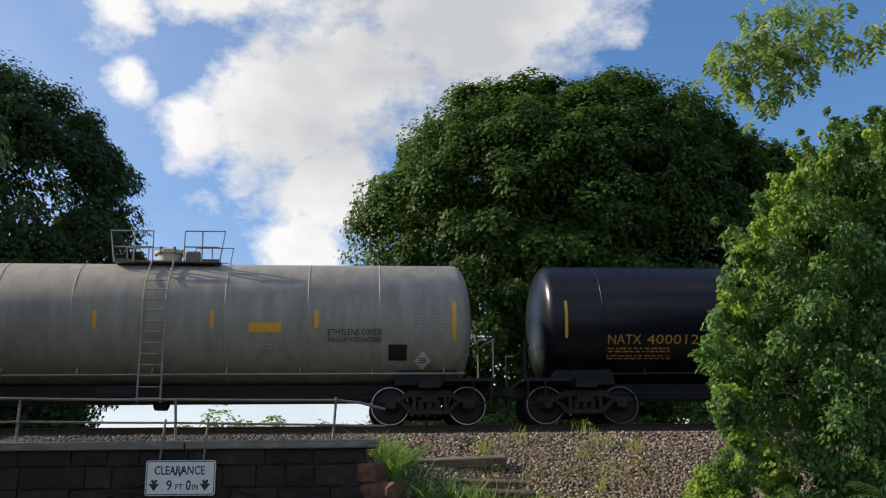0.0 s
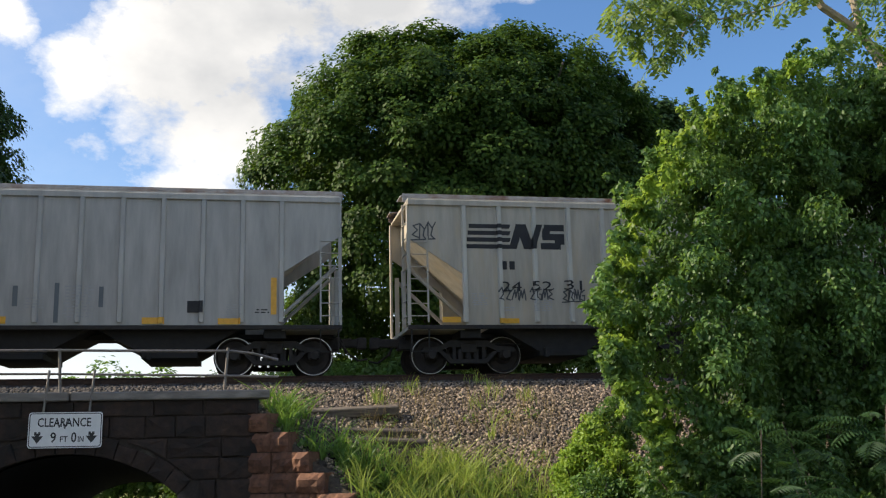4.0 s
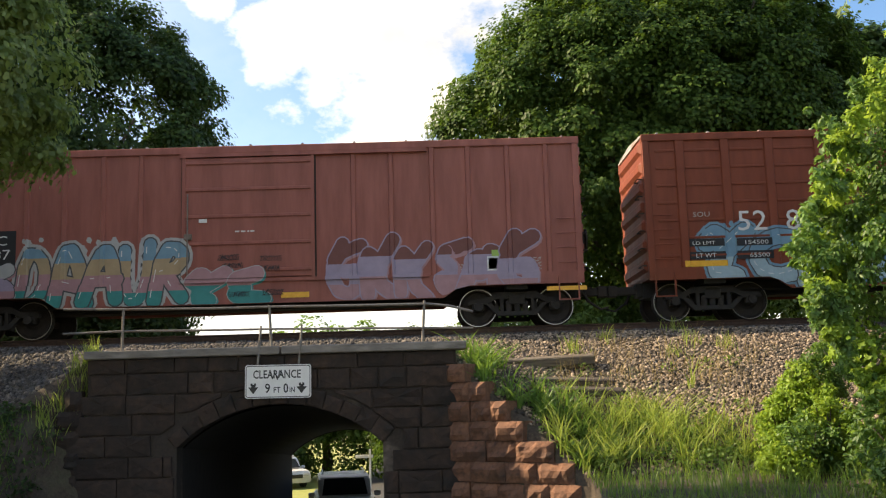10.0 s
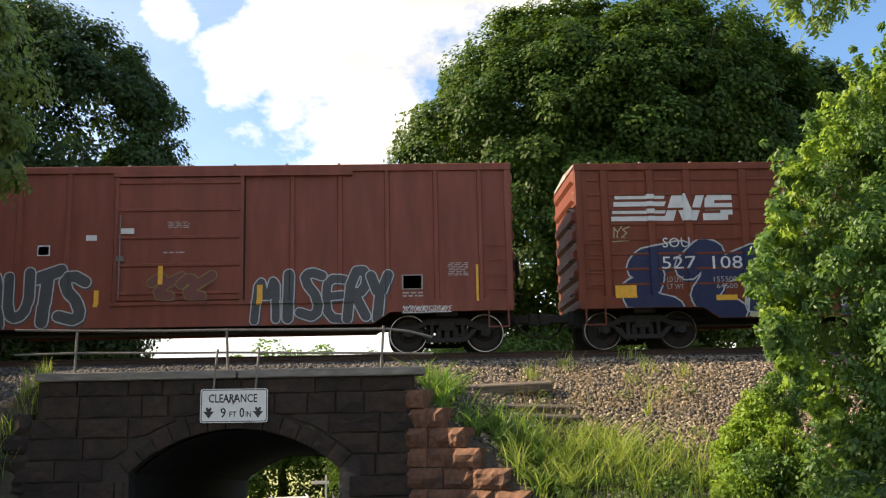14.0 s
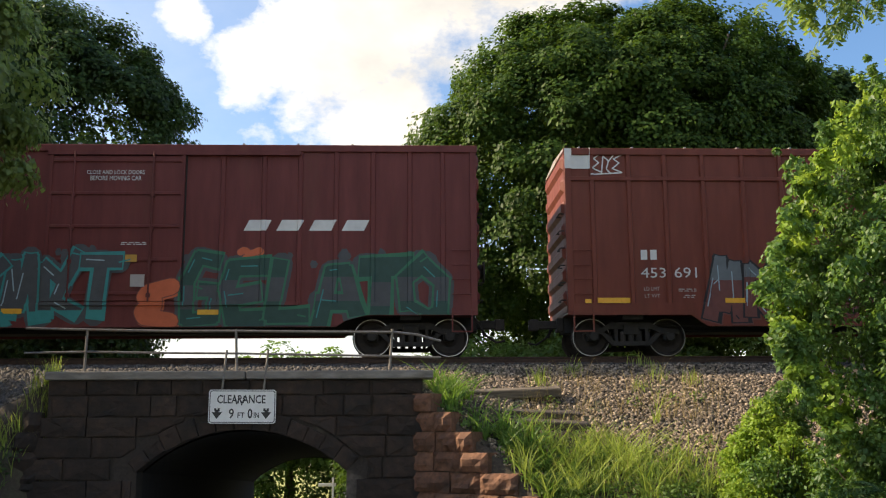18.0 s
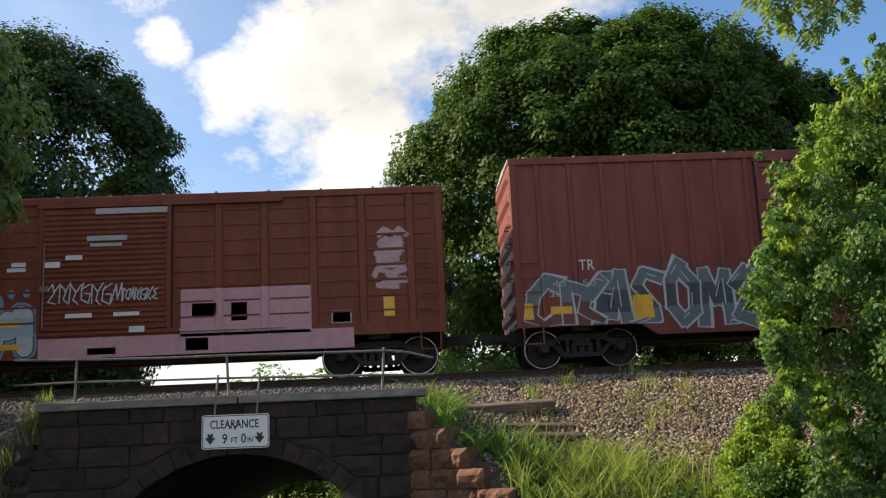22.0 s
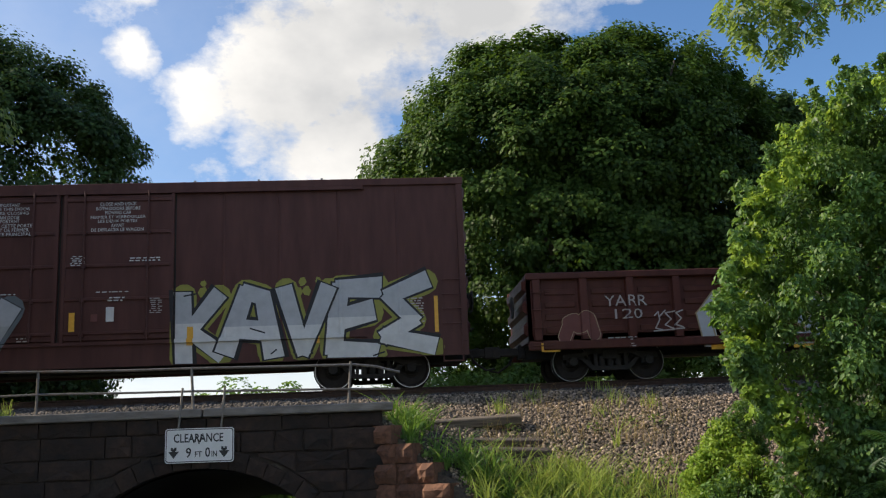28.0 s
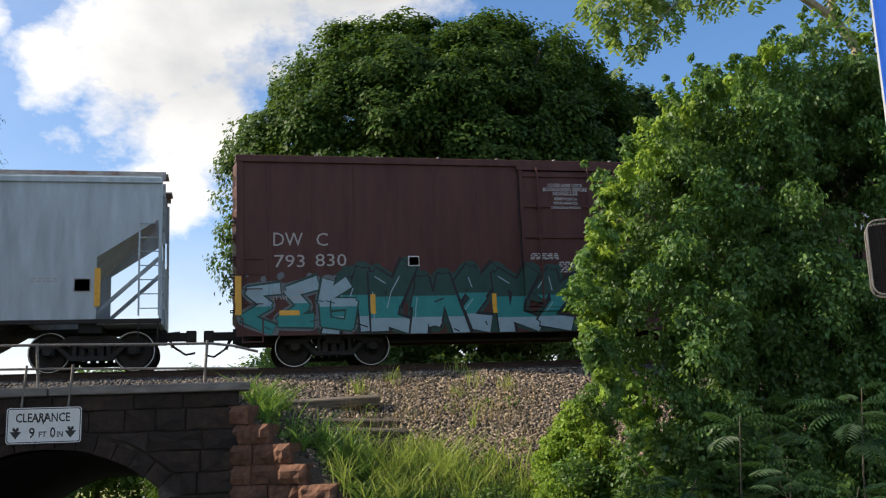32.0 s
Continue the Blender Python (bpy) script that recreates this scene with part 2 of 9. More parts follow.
# bright yellow-green leaf with sunlight put into its colour
L_SUNLIT = leaf_mat("sunlit_lime_leaf", (0.13, 0.22, 0.03), (0.26, 0.38, 0.06), (0.45, 0.6, 0.08), 0.3, 0.4)
L_WEED = leaf_mat("weed_leaf", (0.055, 0.11, 0.025), (0.17, 0.26, 0.065), (0.25, 0.38, 0.06), 0.3, 0.35)
M_MESH = surf("black_wire", (0.004, 0.004, 0.005), (0.008, 0.008, 0.009), 9, 0.7, 0.0, spec=0.1)
L_DRY = leaf_mat("dry_stalk", (0.22, 0.16, 0.07), (0.42, 0.33, 0.15), (0.4, 0.3, 0.12), 0.2, 0.3)

# ---- mesh helpers ----
def mesh_np(name, verts, faces, mat):
    me = bpy.data.meshes.new(name)
    if isinstance(verts, np.ndarray) and isinstance(faces, np.ndarray):
        n, k = faces.shape
        me.vertices.add(len(verts))
        me.vertices.foreach_set("co", np.ascontiguousarray(verts, dtype=np.float32).ravel())
        me.loops.add(n * k)
        me.loops.foreach_set("vertex_index", np.ascontiguousarray(faces, dtype=np.int32).ravel())
        me.polygons.add(n)
        me.polygons.foreach_set("loop_start", np.arange(0, n * k, k, dtype=np.int32))
        me.update(calc_edges=True)
    else:
        me.from_pydata(verts.tolist() if hasattr(verts, "tolist") else verts, [], faces.tolist() if hasattr(faces, "tolist") else faces)
    me.materials.append(mat)
    return me


def mesh_bm(name, bm, mat, smooth=False):
    me = bpy.data.meshes.new(name)
    bm.to_mesh(me)
    bm.free()
    me.materials.append(mat)
    if smooth:
        me.polygons.foreach_set("use_smooth", [True] * len(me.polygons))
    return me


def part(name, bm, mat, parent, label="", at=None, smooth=False):
    """Links a bmesh, or a mesh that is there already, as one part under its thing."""
    me = bm if isinstance(bm, bpy.types.Mesh) else mesh_bm(name, bm, mat, smooth)
    ob = new(name, me)
    ob.parent = parent
    if at is not None:
        ob.matrix_basis = at
    if label:
        ob["label"] = label
    return ob


def thing(name, label, category, m=None, group="", kind="", data=None):
    ob = new(name, data)
    if m is not None:
        ob.matrix_basis = m
    return tagged(ob, label, category, group, kind)


def box(bm, x0, x1, y0, y1, z0, z1, bev=0.0, m=None):
    """A box into bm, with edges bevelled by bev."""
    mat = Matrix.LocRotScale(((x0 + x1) / 2, (y0 + y1) / 2, (z0 + z1) / 2), None, (abs(x1 - x0), abs(y1 - y0), abs(z1 - z0)))
    r = bmesh.ops.create_cube(bm, size=1, matrix=(m @ mat) if m is not None else mat)
    if bev:
        es = {e for v in r["verts"] for e in v.link_edges}
        bmesh.ops.bevel(bm, geom=list(es), offset=bev, segments=1, affect="EDGES", profile=0.5)
    return bm


def boxes(*specs, bev=0.0):
    bm = bmesh.new()
    for s in specs:
        box(bm, *s, bev=bev)
    return bm


def tube(bm, p, q, r, n=8, r2=None):
    """A round bar from p to q."""
    p, q = Vector(p), Vector(q)
    d = q - p
    if d.length < 1e-6:
        return bm
    rot = d.to_track_quat("Z", "Y").to_matrix().to_4x4()
    bmesh.ops.create_cone(bm, cap_ends=True, segments=n, radius1=r, radius2=r if r2 is None else r2, depth=d.length,
                          matrix=Matrix.Translation((p + q) / 2) @ rot)
    return bm


def pipe(bm, pts, r, n=8):
    """One bent tube swept through pts."""
    pts = [Vector(p) for p in pts]
    closed = (pts[0] - pts[-1]).length < 1e-6
    rings, m = [], len(pts)
    side = None
    for i, p in enumerate(pts):
        a = pts[i - 1] if i else (pts[-2] if closed else p)
        b = pts[i + 1] if i < m - 1 else (pts[1] if closed else p)
        d = (b - a).normalized()
        if side is None:
            side = d.orthogonal().normalized()
        side = (side - d * side.dot(d)).normalized()
        up = d.cross(side)
        rings.append([bm.verts.new(p + (side * math.cos(2 * math.pi * k / n) + up * math.sin(2 * math.pi * k / n)) * r) for k in range(n)])
    for A, B in zip(rings, rings[1:]):
        for k in range(n):
            bm.faces.new((A[k], A[(k + 1) % n], B[(k + 1) % n], B[k]))
    if not closed:
        bm.faces.new(rings[0][::-1])
        bm.faces.new(rings[-1])
    bmesh.ops.recalc_face_normals(bm, faces=bm.faces)
    return bm


def lathe(bm, prof, n=32, axis="Y", at=(0, 0, 0)):
    """Turns a profile of (radius, along) about an axis through at."""
    rings = []
    for r, a in prof:
        ring = []
        for i in range(n):
            t = 2 * math.pi * i / n
            c, s = r * math.cos(t), r * math.sin(t)
            co = {"Y": (c, a, s), "X": (a, c, s), "Z": (c, s, a)}[axis]
            ring.append(bm.verts.new(Vector(co) + Vector(at)))
        rings.append(ring)
    for A, B in zip(rings, rings[1:]):
        for i in range(n):
            bm.faces.new((A[i], A[(i + 1) % n], B[(i + 1) % n], B[i]))
    for ring, flip in ((rings[0], True), (rings[-1], False)):
        if len(ring) > 2:
            bm.faces.new(ring[::-1] if flip else ring)
    bmesh.ops.recalc_face_normals(bm, faces=bm.faces)
    return bm


def prism(bm, outline, y0, y1):
    """An outline in x and z drawn out from y0 to y1."""
    A = [bm.verts.new((x, y0, z)) for x, z in outline]
    B = [bm.verts.new((x, y1, z)) for x, z in outline]
    n = len(outline)
    bm.faces.new(A)
    bm.faces.new(B[::-1])
    for i in range(n):
        bm.faces.new((A[(i + 1) % n], A[i], B[i], B[(i + 1) % n]))
    bmesh.ops.recalc_face_normals(bm, faces=bm.faces)
    return bm


def wobble(x, y, z=0.0, s=1.0):
    return noise.noise((x * s, y * s, z * s))


# ---- ground, road, embankments ----
RAIL_Z, TRACK_Y, WALL_Y = 4.63, 24.55, 18.4
TUN_X, TUN_R, TUN_HALF, TUN_TOP, TUN_BACK = -3.04, 2.78, 1.9, 2.95, 32.4


def road_z(y):
    """The road dips from the camera to the bridge and falls on behind it."""
    if y < 18:
        t = min(1, max(0, (18 - y) / 12))
        return 0.75 * t * t * (3 - 2 * t)
    return -0.066 * min(y - 18, 26)


def grid_mesh(name, xs, ys, fn, mat):
    xs, ys = list(xs), list(ys)
    v = [(x, y, fn(x, y)) for y in ys for x in xs]
    n = len(xs)
    f = [(j * n + i, j * n + i + 1, (j + 1) * n + i + 1, (j + 1) * n + i) for j in range(len(ys) - 1) for i in range(n - 1)]
    me = mesh_np(name, v, f, mat)
    me.polygons.foreach_set("use_smooth", [True] * len(f))
    return me


def spaced(a, b, far):
    inner = [a + (b - a) * i / 60 for i in range(61)]
    return [-far, -far / 3, -far / 10] + inner + [far / 10, far / 3, far]


ground = thing("ground", "grassy earth falling away from the road", "ground", kind="structure",
               data=grid_mesh("ground", spaced(-60, 60, 2500), spaced(-40, 110, 2500),
                              lambda x, y: road_z(y) - 0.15 + 0.12 * wobble(x, y, 0, 0.15) + (0.8 * road_z(y) * min(1, max(0, x + 1.1)) if y < 18 else 0), M_GROUND))


def road_x(y):
    return TUN_X + (0.0 if y > 10 else 0.012 * (10 - y) ** 2 * -0.35)


def build_road():
    v, f = [], []
    ys = [-60 + 2 * i for i in range(80)]
    for y in ys:
        for k in range(5):
            x = road_x(max(y, -20)) + (k - 2) * 0.92
            v.append((x, y, road_z(y) + 0.04 - 0.012 * abs(k - 2)))
    for j in range(len(ys) - 1):
        for k in range(4):
            a = j * 5 + k
            f.append((a, a + 1, a + 6, a + 5))
    return mesh_np("road", v, f, M_ASPHALT)


thing("road", "narrow asphalt lane leading through the stone arch", "road", kind="structure", data=build_road())


CREST_Y, CREST_Z = 21.9, 4.30
WING_X0, WING_X1 = 0.0, 2.45


def bank_foot(x):
    """Where the front slope starts and how high: behind the wall, the flared right wing, the short left wing."""
    if x >= WING_X1:
        return 16.85, 1.52 + min(0.25, 0.03 * (x - WING_X1))
    if x > WING_X0:
        k = (x - WING_X0) / (WING_X1 - WING_X0)
        return WALL_Y + 0.42 - k * 1.97, 3.84 - 2.3 * k
    if x > -6.7:
        return WALL_Y + 0.42, 3.84
    k = min(1, (-6.7 - x) / 4.2)
    return WALL_Y + 0.42 - 1.2 * k, 3.84 - 2.5 * k


def bank_z(x, y):
    """The embankment's surface: ballast shoulder, front slope, far slope."""
    if y > 32.4:
        return max(-3.0, 3.95 - (y - 32.4) * 0.6)
    if y > CREST_Y:
        return CREST_Z + (0.08 if abs(y - TRACK_Y) < 1.6 else 0) - max(0, y - 28) * 0.07
    y0, low = bank_foot(x)
    if y < y0:
        return max(low - (y0 - y) * 0.10, 1.28 - 0.02 * abs(x)) if x > 0 else max(low - (y0 - y) * (0.8 + 6 * max(0.0, 1 - (-6.7 - x) / 1.2) ** 2), 1.0)
    t = (y - y0) / (CREST_Y - y0)
    return low + (CREST_Z - low) * (t ** 0.95) + 0.06 * wobble(x, y, 3, 0.9) * math.sin(math.pi * t)


def bank_mesh(xs, name, apron):
    """Columns along x; rows from the apron over foot, slope, crest and far side."""
    v = []
    for x in xs:
        y0, low = bank_foot(x)
        ys = ([2, 5, 8, 10.5, 12.5] + [y0 - d for d in (3.2, 2.6, 2.0, 1.5, 1.1, 0.8, 0.5, 0.25)] if apron else []) + [y0 + (CREST_Y - y0) * i / 14 for i in range(15)] + [22.4, 23.0, 23.8, 24.5, 25.3, 26.1, 28, 30, 32.3] + ([35, 38, 44] if apron else [])
        if not apron:
            ys = [y0 - 0.12] + ys
        for y in ys:
            v.append((x, y, bank_z(x, y) + 0.02 * wobble(x, y, 7, 2.2) if (apron or y > y0 - 0.1) and (x != 2.4 or y > y0 - 0.1) else low - (0.3 if x < 0.3 else 1.3)))
    m = len(ys)
    f = [(i * m + j, (i + 1) * m + j, (i + 1) * m + j + 1, i * m + j + 1) for i in range(len(xs) - 1) for j in range(m - 1)]
    me = mesh_np(name, v, f, M_SLOPE)
    me.polygons.foreach_set("use_smooth", [True] * len(f))
    return me


def steps(a, b, d):
    n = max(1, round(abs(b - a) / d))
    return [a + (b - a) * i / n for i in range(n + 1)]


thing("embankment_right", "railway embankment of stony earth beside the bridge", "embankment", kind="structure", data=bank_mesh([2.4] + steps(2.45, 24, 0.35) + steps(26, 340, 12), "embankment_right", True))
thing("embankment_left", "railway embankment of stony earth beside the bridge", "embankment", kind="structure", data=bank_mesh(steps(-330, -26, 12) + steps(-24, -6.7, 0.35), "embankment_left", True))
thing("bridge_fill", "earth and ballast filling over the arch", "embankment", kind="structure", data=bank_mesh(steps(-6.7, 2.45, 0.3), "bridge_fill", False))


# ---- bridge ----
def arch_z(x):
    """Underside of the arch at the front, at x."""
    d = x - TUN_X
    return TUN_TOP - (TUN_R - math.sqrt(max(0.0, TUN_R ** 2 - d * d)))


bridge = thing("bridge_wall", "sandstone arch bridge wall darkened for its shade, with stepped red wing stones", "bridge", kind="structure")


def build_barrel():
    v, f = [], []
    n = 18
    for k, y in enumerate((WALL_Y + 0.5, 25.0, TUN_BACK - 0.4)):
        drop = -0.066 * (y - WALL_Y)
        prof = [(TUN_X - TUN_HALF, -0.4)]
        prof += [(TUN_X - TUN_HALF + 2 * TUN_HALF * i / n, arch_z(TUN_X - TUN_HALF + 2 * TUN_HALF * i / n)) for i in range(n + 1)]
        prof += [(TUN_X + TUN_HALF, -0.4)]
        for x, z in prof:
            v.append((x, y, z + drop))
    m = n + 3
    for k in range(2):
        for i in range(m - 1):
            a = k * m + i
            f.append((a, a + m, a + m + 1, a + 1))
    return mesh_np("vault", np.array(v), f, M_VAULT_SHADED)


part("vault", build_barrel(), None, bridge, "barrel vault with the tunnel's shade put into its stone colour")


def wall_outline_panel(y0, y1, x0, x1, z1, drop, mat, name):
    """Backing wall with the arch left open."""
    bm = bmesh.new()
    n = 18
    xs = [TUN_X - TUN_HALF + 2 * TUN_HALF * i / n for i in range(n + 1)]
    for a, b in zip(xs, xs[1:]):
        za, zb = arch_z(a) + drop, arch_z(b) + drop
        prism(bm, [(a, za), (b, zb), (b, z1), (a, z1)], y0, y1)
    prism(bm, [(x0, -3.0), (xs[0], -3.0), (xs[0], z1), (x0, z1)], y0, y1)
    prism(bm, [(xs[-1], -3.0), (x1, -3.0), (x1, z1), (xs[-1], z1)], y0, y1)
    return part(name, bm, mat, bridge)


wall_outline_panel(WALL_Y + 0.06, WALL_Y + 0.5, -6.6, 0.25, 3.84, 0.0, M_MORTAR, "backing")
wall_outline_panel(TUN_BACK - 0.4, TUN_BACK, -9.0, 3.0, 3.8, -0.92, M_MORTAR, "backing")
RING = 0.34


def ring_top(x):
    """Outer edge of the arch ring at x, or nothing beside it."""
    d = x - TUN_X
    R = TUN_R + RING
    if abs(d) > TUN_HALF + 0.32:
        return -9.0
    return TUN_TOP - TUN_R + math.sqrt(R * R - d * d)


def stone_mesh(outline, y_front, y_back, rng, mat, inset=0.011):
    """A rock-faced block: its outline worn towards an uneven, bulging face."""
    bm = bmesh.new()
    cx, cz = sum(p[0] for p in outline) / len(outline), sum(p[1] for p in outline) / len(outline)
    out = 1 if y_back > y_front else -1
    # more points along long sides, so that the edges are not ruled
    pts = []
    for (xa, za), (xb, zb) in zip(outline, outline[1:] + outline[:1]):
        n = max(1, min(4, round(math.hypot(xb - xa, zb - za) / 0.22)))
        pts += [(xa + (xb - xa) * k / n, za + (zb - za) * k / n) for k in range(n)]
    sd = rng.uniform(0, 90)
    rings = [[bm.verts.new((x, y_back, z)) for x, z in pts]]
    for k, depth in ((0.0, 0.010), (0.10, -0.002), (0.5, -0.012)):
        ring = []
        for x, z in pts:
            wear = 0.35 * inset * (1 + 2.2 * noise.noise((x * 4 + sd, z * 5, sd)))
            v = Vector((cx - x, cz - z))
            q = k + wear / max(v.length, 0.06) if k < 0.4 else k
            ring.append(bm.verts.new((x + v.x * q, y_front + out * (depth - 0.03 * (k > 0) * noise.noise((x * 4.5, z * 5.5, sd))), z + v.y * q)))
        rings.append(ring)
    mid = bm.verts.new((cx, y_front - out * rng.uniform(0.0, 0.03), cz))
    n = len(pts)
    for A, B in zip(rings, rings[1:]):
        for i in range(n):
            j = (i + 1) % n
            bm.faces.new((A[i], A[j], B[j], B[i]))
    for i in range(n):
        bm.faces.new((rings[-1][i], rings[-1][(i + 1) % n], mid))
    bmesh.ops.recalc_face_normals(bm, faces=bm.faces)
    return mesh_bm("stone", bm, mat)


def build_wall_stones():
    rng = random.Random(5)
    z = 3.86
    left_end = [-6.55, -6.5, -6.7, -6.75, -6.95, -7.0, -7.2, -7.3, -7.4, -7.5]
    for row, h in enumerate((0.28, 0.39, 0.36, 0.38, 0.39, 0.38, 0.40, 0.38, 0.40, 0.42)):
        zb = z - h
        x = left_end[row] - rng.uniform(0, 0.1)
        while x < 0.2:
            w = rng.choice((rng.uniform(0.4, 0.8), rng.uniform(0.8, 1.6)))
            x1 = min(x + w, 0.26)
            if 0.26 - x1 < 0.3:
                x1 = 0.26
            n = 7
            xs = [x + 0.008 + (x1 - x - 0.016) * i / (n - 1) for i in range(n)]
            lo = [(q, max(zb + 0.008, ring_top(q) + 0.012 if z > 2.4 else -9)) for q in xs]
            lo = [(q, b) for q, b in lo if b < z - 0.05 and not (zb < TUN_TOP - TUN_R + 1.99 and abs(q - TUN_X) < TUN_HALF + 0.02)]
            if len(lo) >= 2 and lo[-1][0] - lo[0][0] > 0.10:
                if all(abs(b - zb - 0.008) < 1e-4 for _, b in lo):
                    lo = [lo[0], lo[-1]]
                out = lo + [(lo[-1][0], z - 0.008), (lo[0][0], z - 0.008)]
                part("stone", stone_mesh(out, WALL_Y + rng.uniform(-0.015, 0.015), WALL_Y + 0.07, rng, M_STONE_SHADED), None, bridge)
            x = x1
        z = zb
    # arch ring
    k = 13
    a0 = math.asin(TUN_HALF / TUN_R)
    cz = TUN_TOP - TUN_R
    for i in range(k):
        a, b = -a0 + 2 * a0 * i / k + 0.001, -a0 + 2 * a0 * (i + 1) / k - 0.001
        R = TUN_R + RING - rng.choice((0, 0, 0.05, 0.1))
        out = [(TUN_X + TUN_R * math.sin(a), cz + TUN_R * math.cos(a)), (TUN_X + TUN_R * math.sin(b), cz + TUN_R * math.cos(b)), (TUN_X + R * math.sin(b), cz + R * math.cos(b)), (TUN_X + R * math.sin(a), cz + R * math.cos(a))]
        part("voussoir", stone_mesh(out, WALL_Y - 0.004 + rng.uniform(-0.012, 0.012), WALL_Y + 0.3, rng, M_STONE_SHADED), None, bridge)
    # far ring
    for i in range(k):
        a, b = -a0 + 2 * a0 * i / k + 0.003, -a0 + 2 * a0 * (i + 1) / k - 0.003
        R = TUN_R + RING
        out = [(TUN_X + r * math.sin(t), cz - 0.92 + r * math.cos(t)) for r, t in ((TUN_R, a), (TUN_R, b), (R, b), (R, a))]
        part("voussoir", stone_mesh(out, TUN_BACK + 0.03, TUN_BACK - 0.1, rng, M_STONE_SHADED), None, bridge)


build_wall_stones()


def rough_block(w, d, h, rng, mat):
    """A weathered quarry block with a broken face, origin at its lower front left."""
    bm = bmesh.new()
    nx, nz = max(2, round(w / 0.11)), max(2, round(h / 0.10))
    seed = rng.uniform(0, 50)
    cols = []
    for i in range(nx + 1):
        col = []
        for j in range(nz + 1):
            x, z = w * i / nx, h * j / nz
            rim = min(1, min(x, w - x, z, h - z) / 0.05)
            y = -0.05 * rim - 0.10 * rim * noise.noise((x * 5 + seed, z * 7, seed)) + 0.02 * (1 - rim)
            col.append(bm.verts.new((x + 0.012 * noise.noise((seed, z * 7, 1)), y, z + 0.012 * noise.noise((x * 7, seed, 2)))))
        cols.append(col)
    for i in range(nx):
        for j in range(nz):
            bm.faces.new((cols[i][j], cols[i + 1][j], cols[i + 1][j + 1], cols[i][j + 1]))
    # top, ends and back
    tb = [bm.verts.new((c[-1].co.x, d, h)) for c in cols]
    bb = [bm.verts.new((c[0].co.x, d, 0)) for c in cols]
    for i in range(nx):
        bm.faces.new((cols[i][-1], cols[i + 1][-1], tb[i + 1], tb[i]))
        bm.faces.new((tb[i], tb[i + 1], bb[i + 1], bb[i]))
        bm.faces.new((bb[i], bb[i + 1], cols[i + 1][0], cols[i][0]))
    bm.faces.new([*cols[0], tb[0], bb[0]])
    bm.faces.new([*cols[-1], tb[-1], bb[-1]])
    bmesh.ops.recalc_face_normals(bm, faces=bm.faces)
    return mesh_bm("wing_stone", bm, mat)


wing = thing("wing_wall", "stepped wing wall of rough red sandstone blocks beside the arch", "stone wall", kind="structure")


def build_wing():
    rng = random.Random(8)
    turn = Matrix.Translation((0.12, WALL_Y + 0.02, 0)) @ Matrix.Rotation(radians(-34), 4, "Z")
    z = 3.60
    for end, h in ((0.36, 0.34), (0.78, 0.36), (1.22, 0.36), (1.55, 0.35), (2.12, 0.37), (2.5, 0.36), (2.62, 0.36), (2.8, 0.38), (2.9, 0.4)):
        zb, x = z - h, -0.05
        while x < end - 0.05:
            x1 = min(end, x + rng.uniform(0.42, 0.8))
            if end - x1 < 0.2:
                x1 = end
            part("wing_stone", rough_block(x1 - x - 0.012, 0.42, h - 0.012, rng, M_STONE_SUNLIT), None, wing,
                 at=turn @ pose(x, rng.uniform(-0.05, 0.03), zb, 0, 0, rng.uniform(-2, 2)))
            x = x1
        z = zb
    # left wing: courses in the shade-darkened wall stone, set back along the slope
    turn = Matrix.Translation((-6.75, WALL_Y + 0.05, 0)) @ Matrix.Rotation(radians(200), 4, "Z") @ Matrix.Scale(1, 4)
    z = 3.3
    for end, h in ((0.3, 0.36), (0.5, 0.37), (0.7, 0.36), (0.95, 0.38), (1.2, 0.38), (1.4, 0.4), (1.5, 0.4)):
        zb = z - h
        part("wing_stone", rough_block(end, 0.4, h - 0.012, rng, M_STONE_SHADED), None, wing, at=pose(-6.7 - end, WALL_Y + 0.02 - 0.1 * end, zb, 0, 0, 6))
        z = zb


build_wing()

# weathered coping timbers and slabs along the wall top
for x0, x1, tilt in ((-6.65, -3.02, 0.0), (-2.99, 0.45, 0.35)):
    me = mesh_bm("coping", boxes((x0, x1, WALL_Y - 0.10, WALL_Y + 0.42, 0, 0.155), bev=0.02), M_COPING)
    part("coping", me, None, bridge, "pale weathered coping", at=pose(0, 0, 3.862, 0, tilt * 0, 0))


# ---- railing, sign ----
rail_fence = thing("pipe_railing", "bent old galvanised pipe railing along the bridge edge", "railing")
ry = WALL_Y + 0.12
part("top_rail", pipe(bmesh.new(), [(-7.12, ry, 4.83), (-6.0, ry, 4.80), (-4.4, ry, 4.77), (-3.24, ry, 4.77), (-1.7, ry, 4.75), (-0.25, ry, 4.74), (0.15, ry, 4.69), (0.60, ry, 4.57)], 0.024, 8), M_PIPE, rail_fence)
part("middle_rail", pipe(bmesh.new(), [(-7.12, ry, 4.37), (-6.0, ry, 4.39), (-4.3, ry, 4.36), (-3.2, ry, 4.35), (-1.8, ry, 4.32), (-0.35, ry, 4.29), (0.6, ry, 4.26)], 0.021, 8), M_PIPE, rail_fence)
for x, lean in ((-6.0, 0.01), (-3.22, -0.02), (-0.34, 0.03)):
    part("post", tube(bmesh.new(), (x - lean, ry + 0.02, 3.95), (x + lean, ry, 4.80), 0.027, 8), M_PIPE, rail_fence)

sign = thing("clearance_sign", "white clearance sign with black lettering hung on the bridge wall", "road sign")


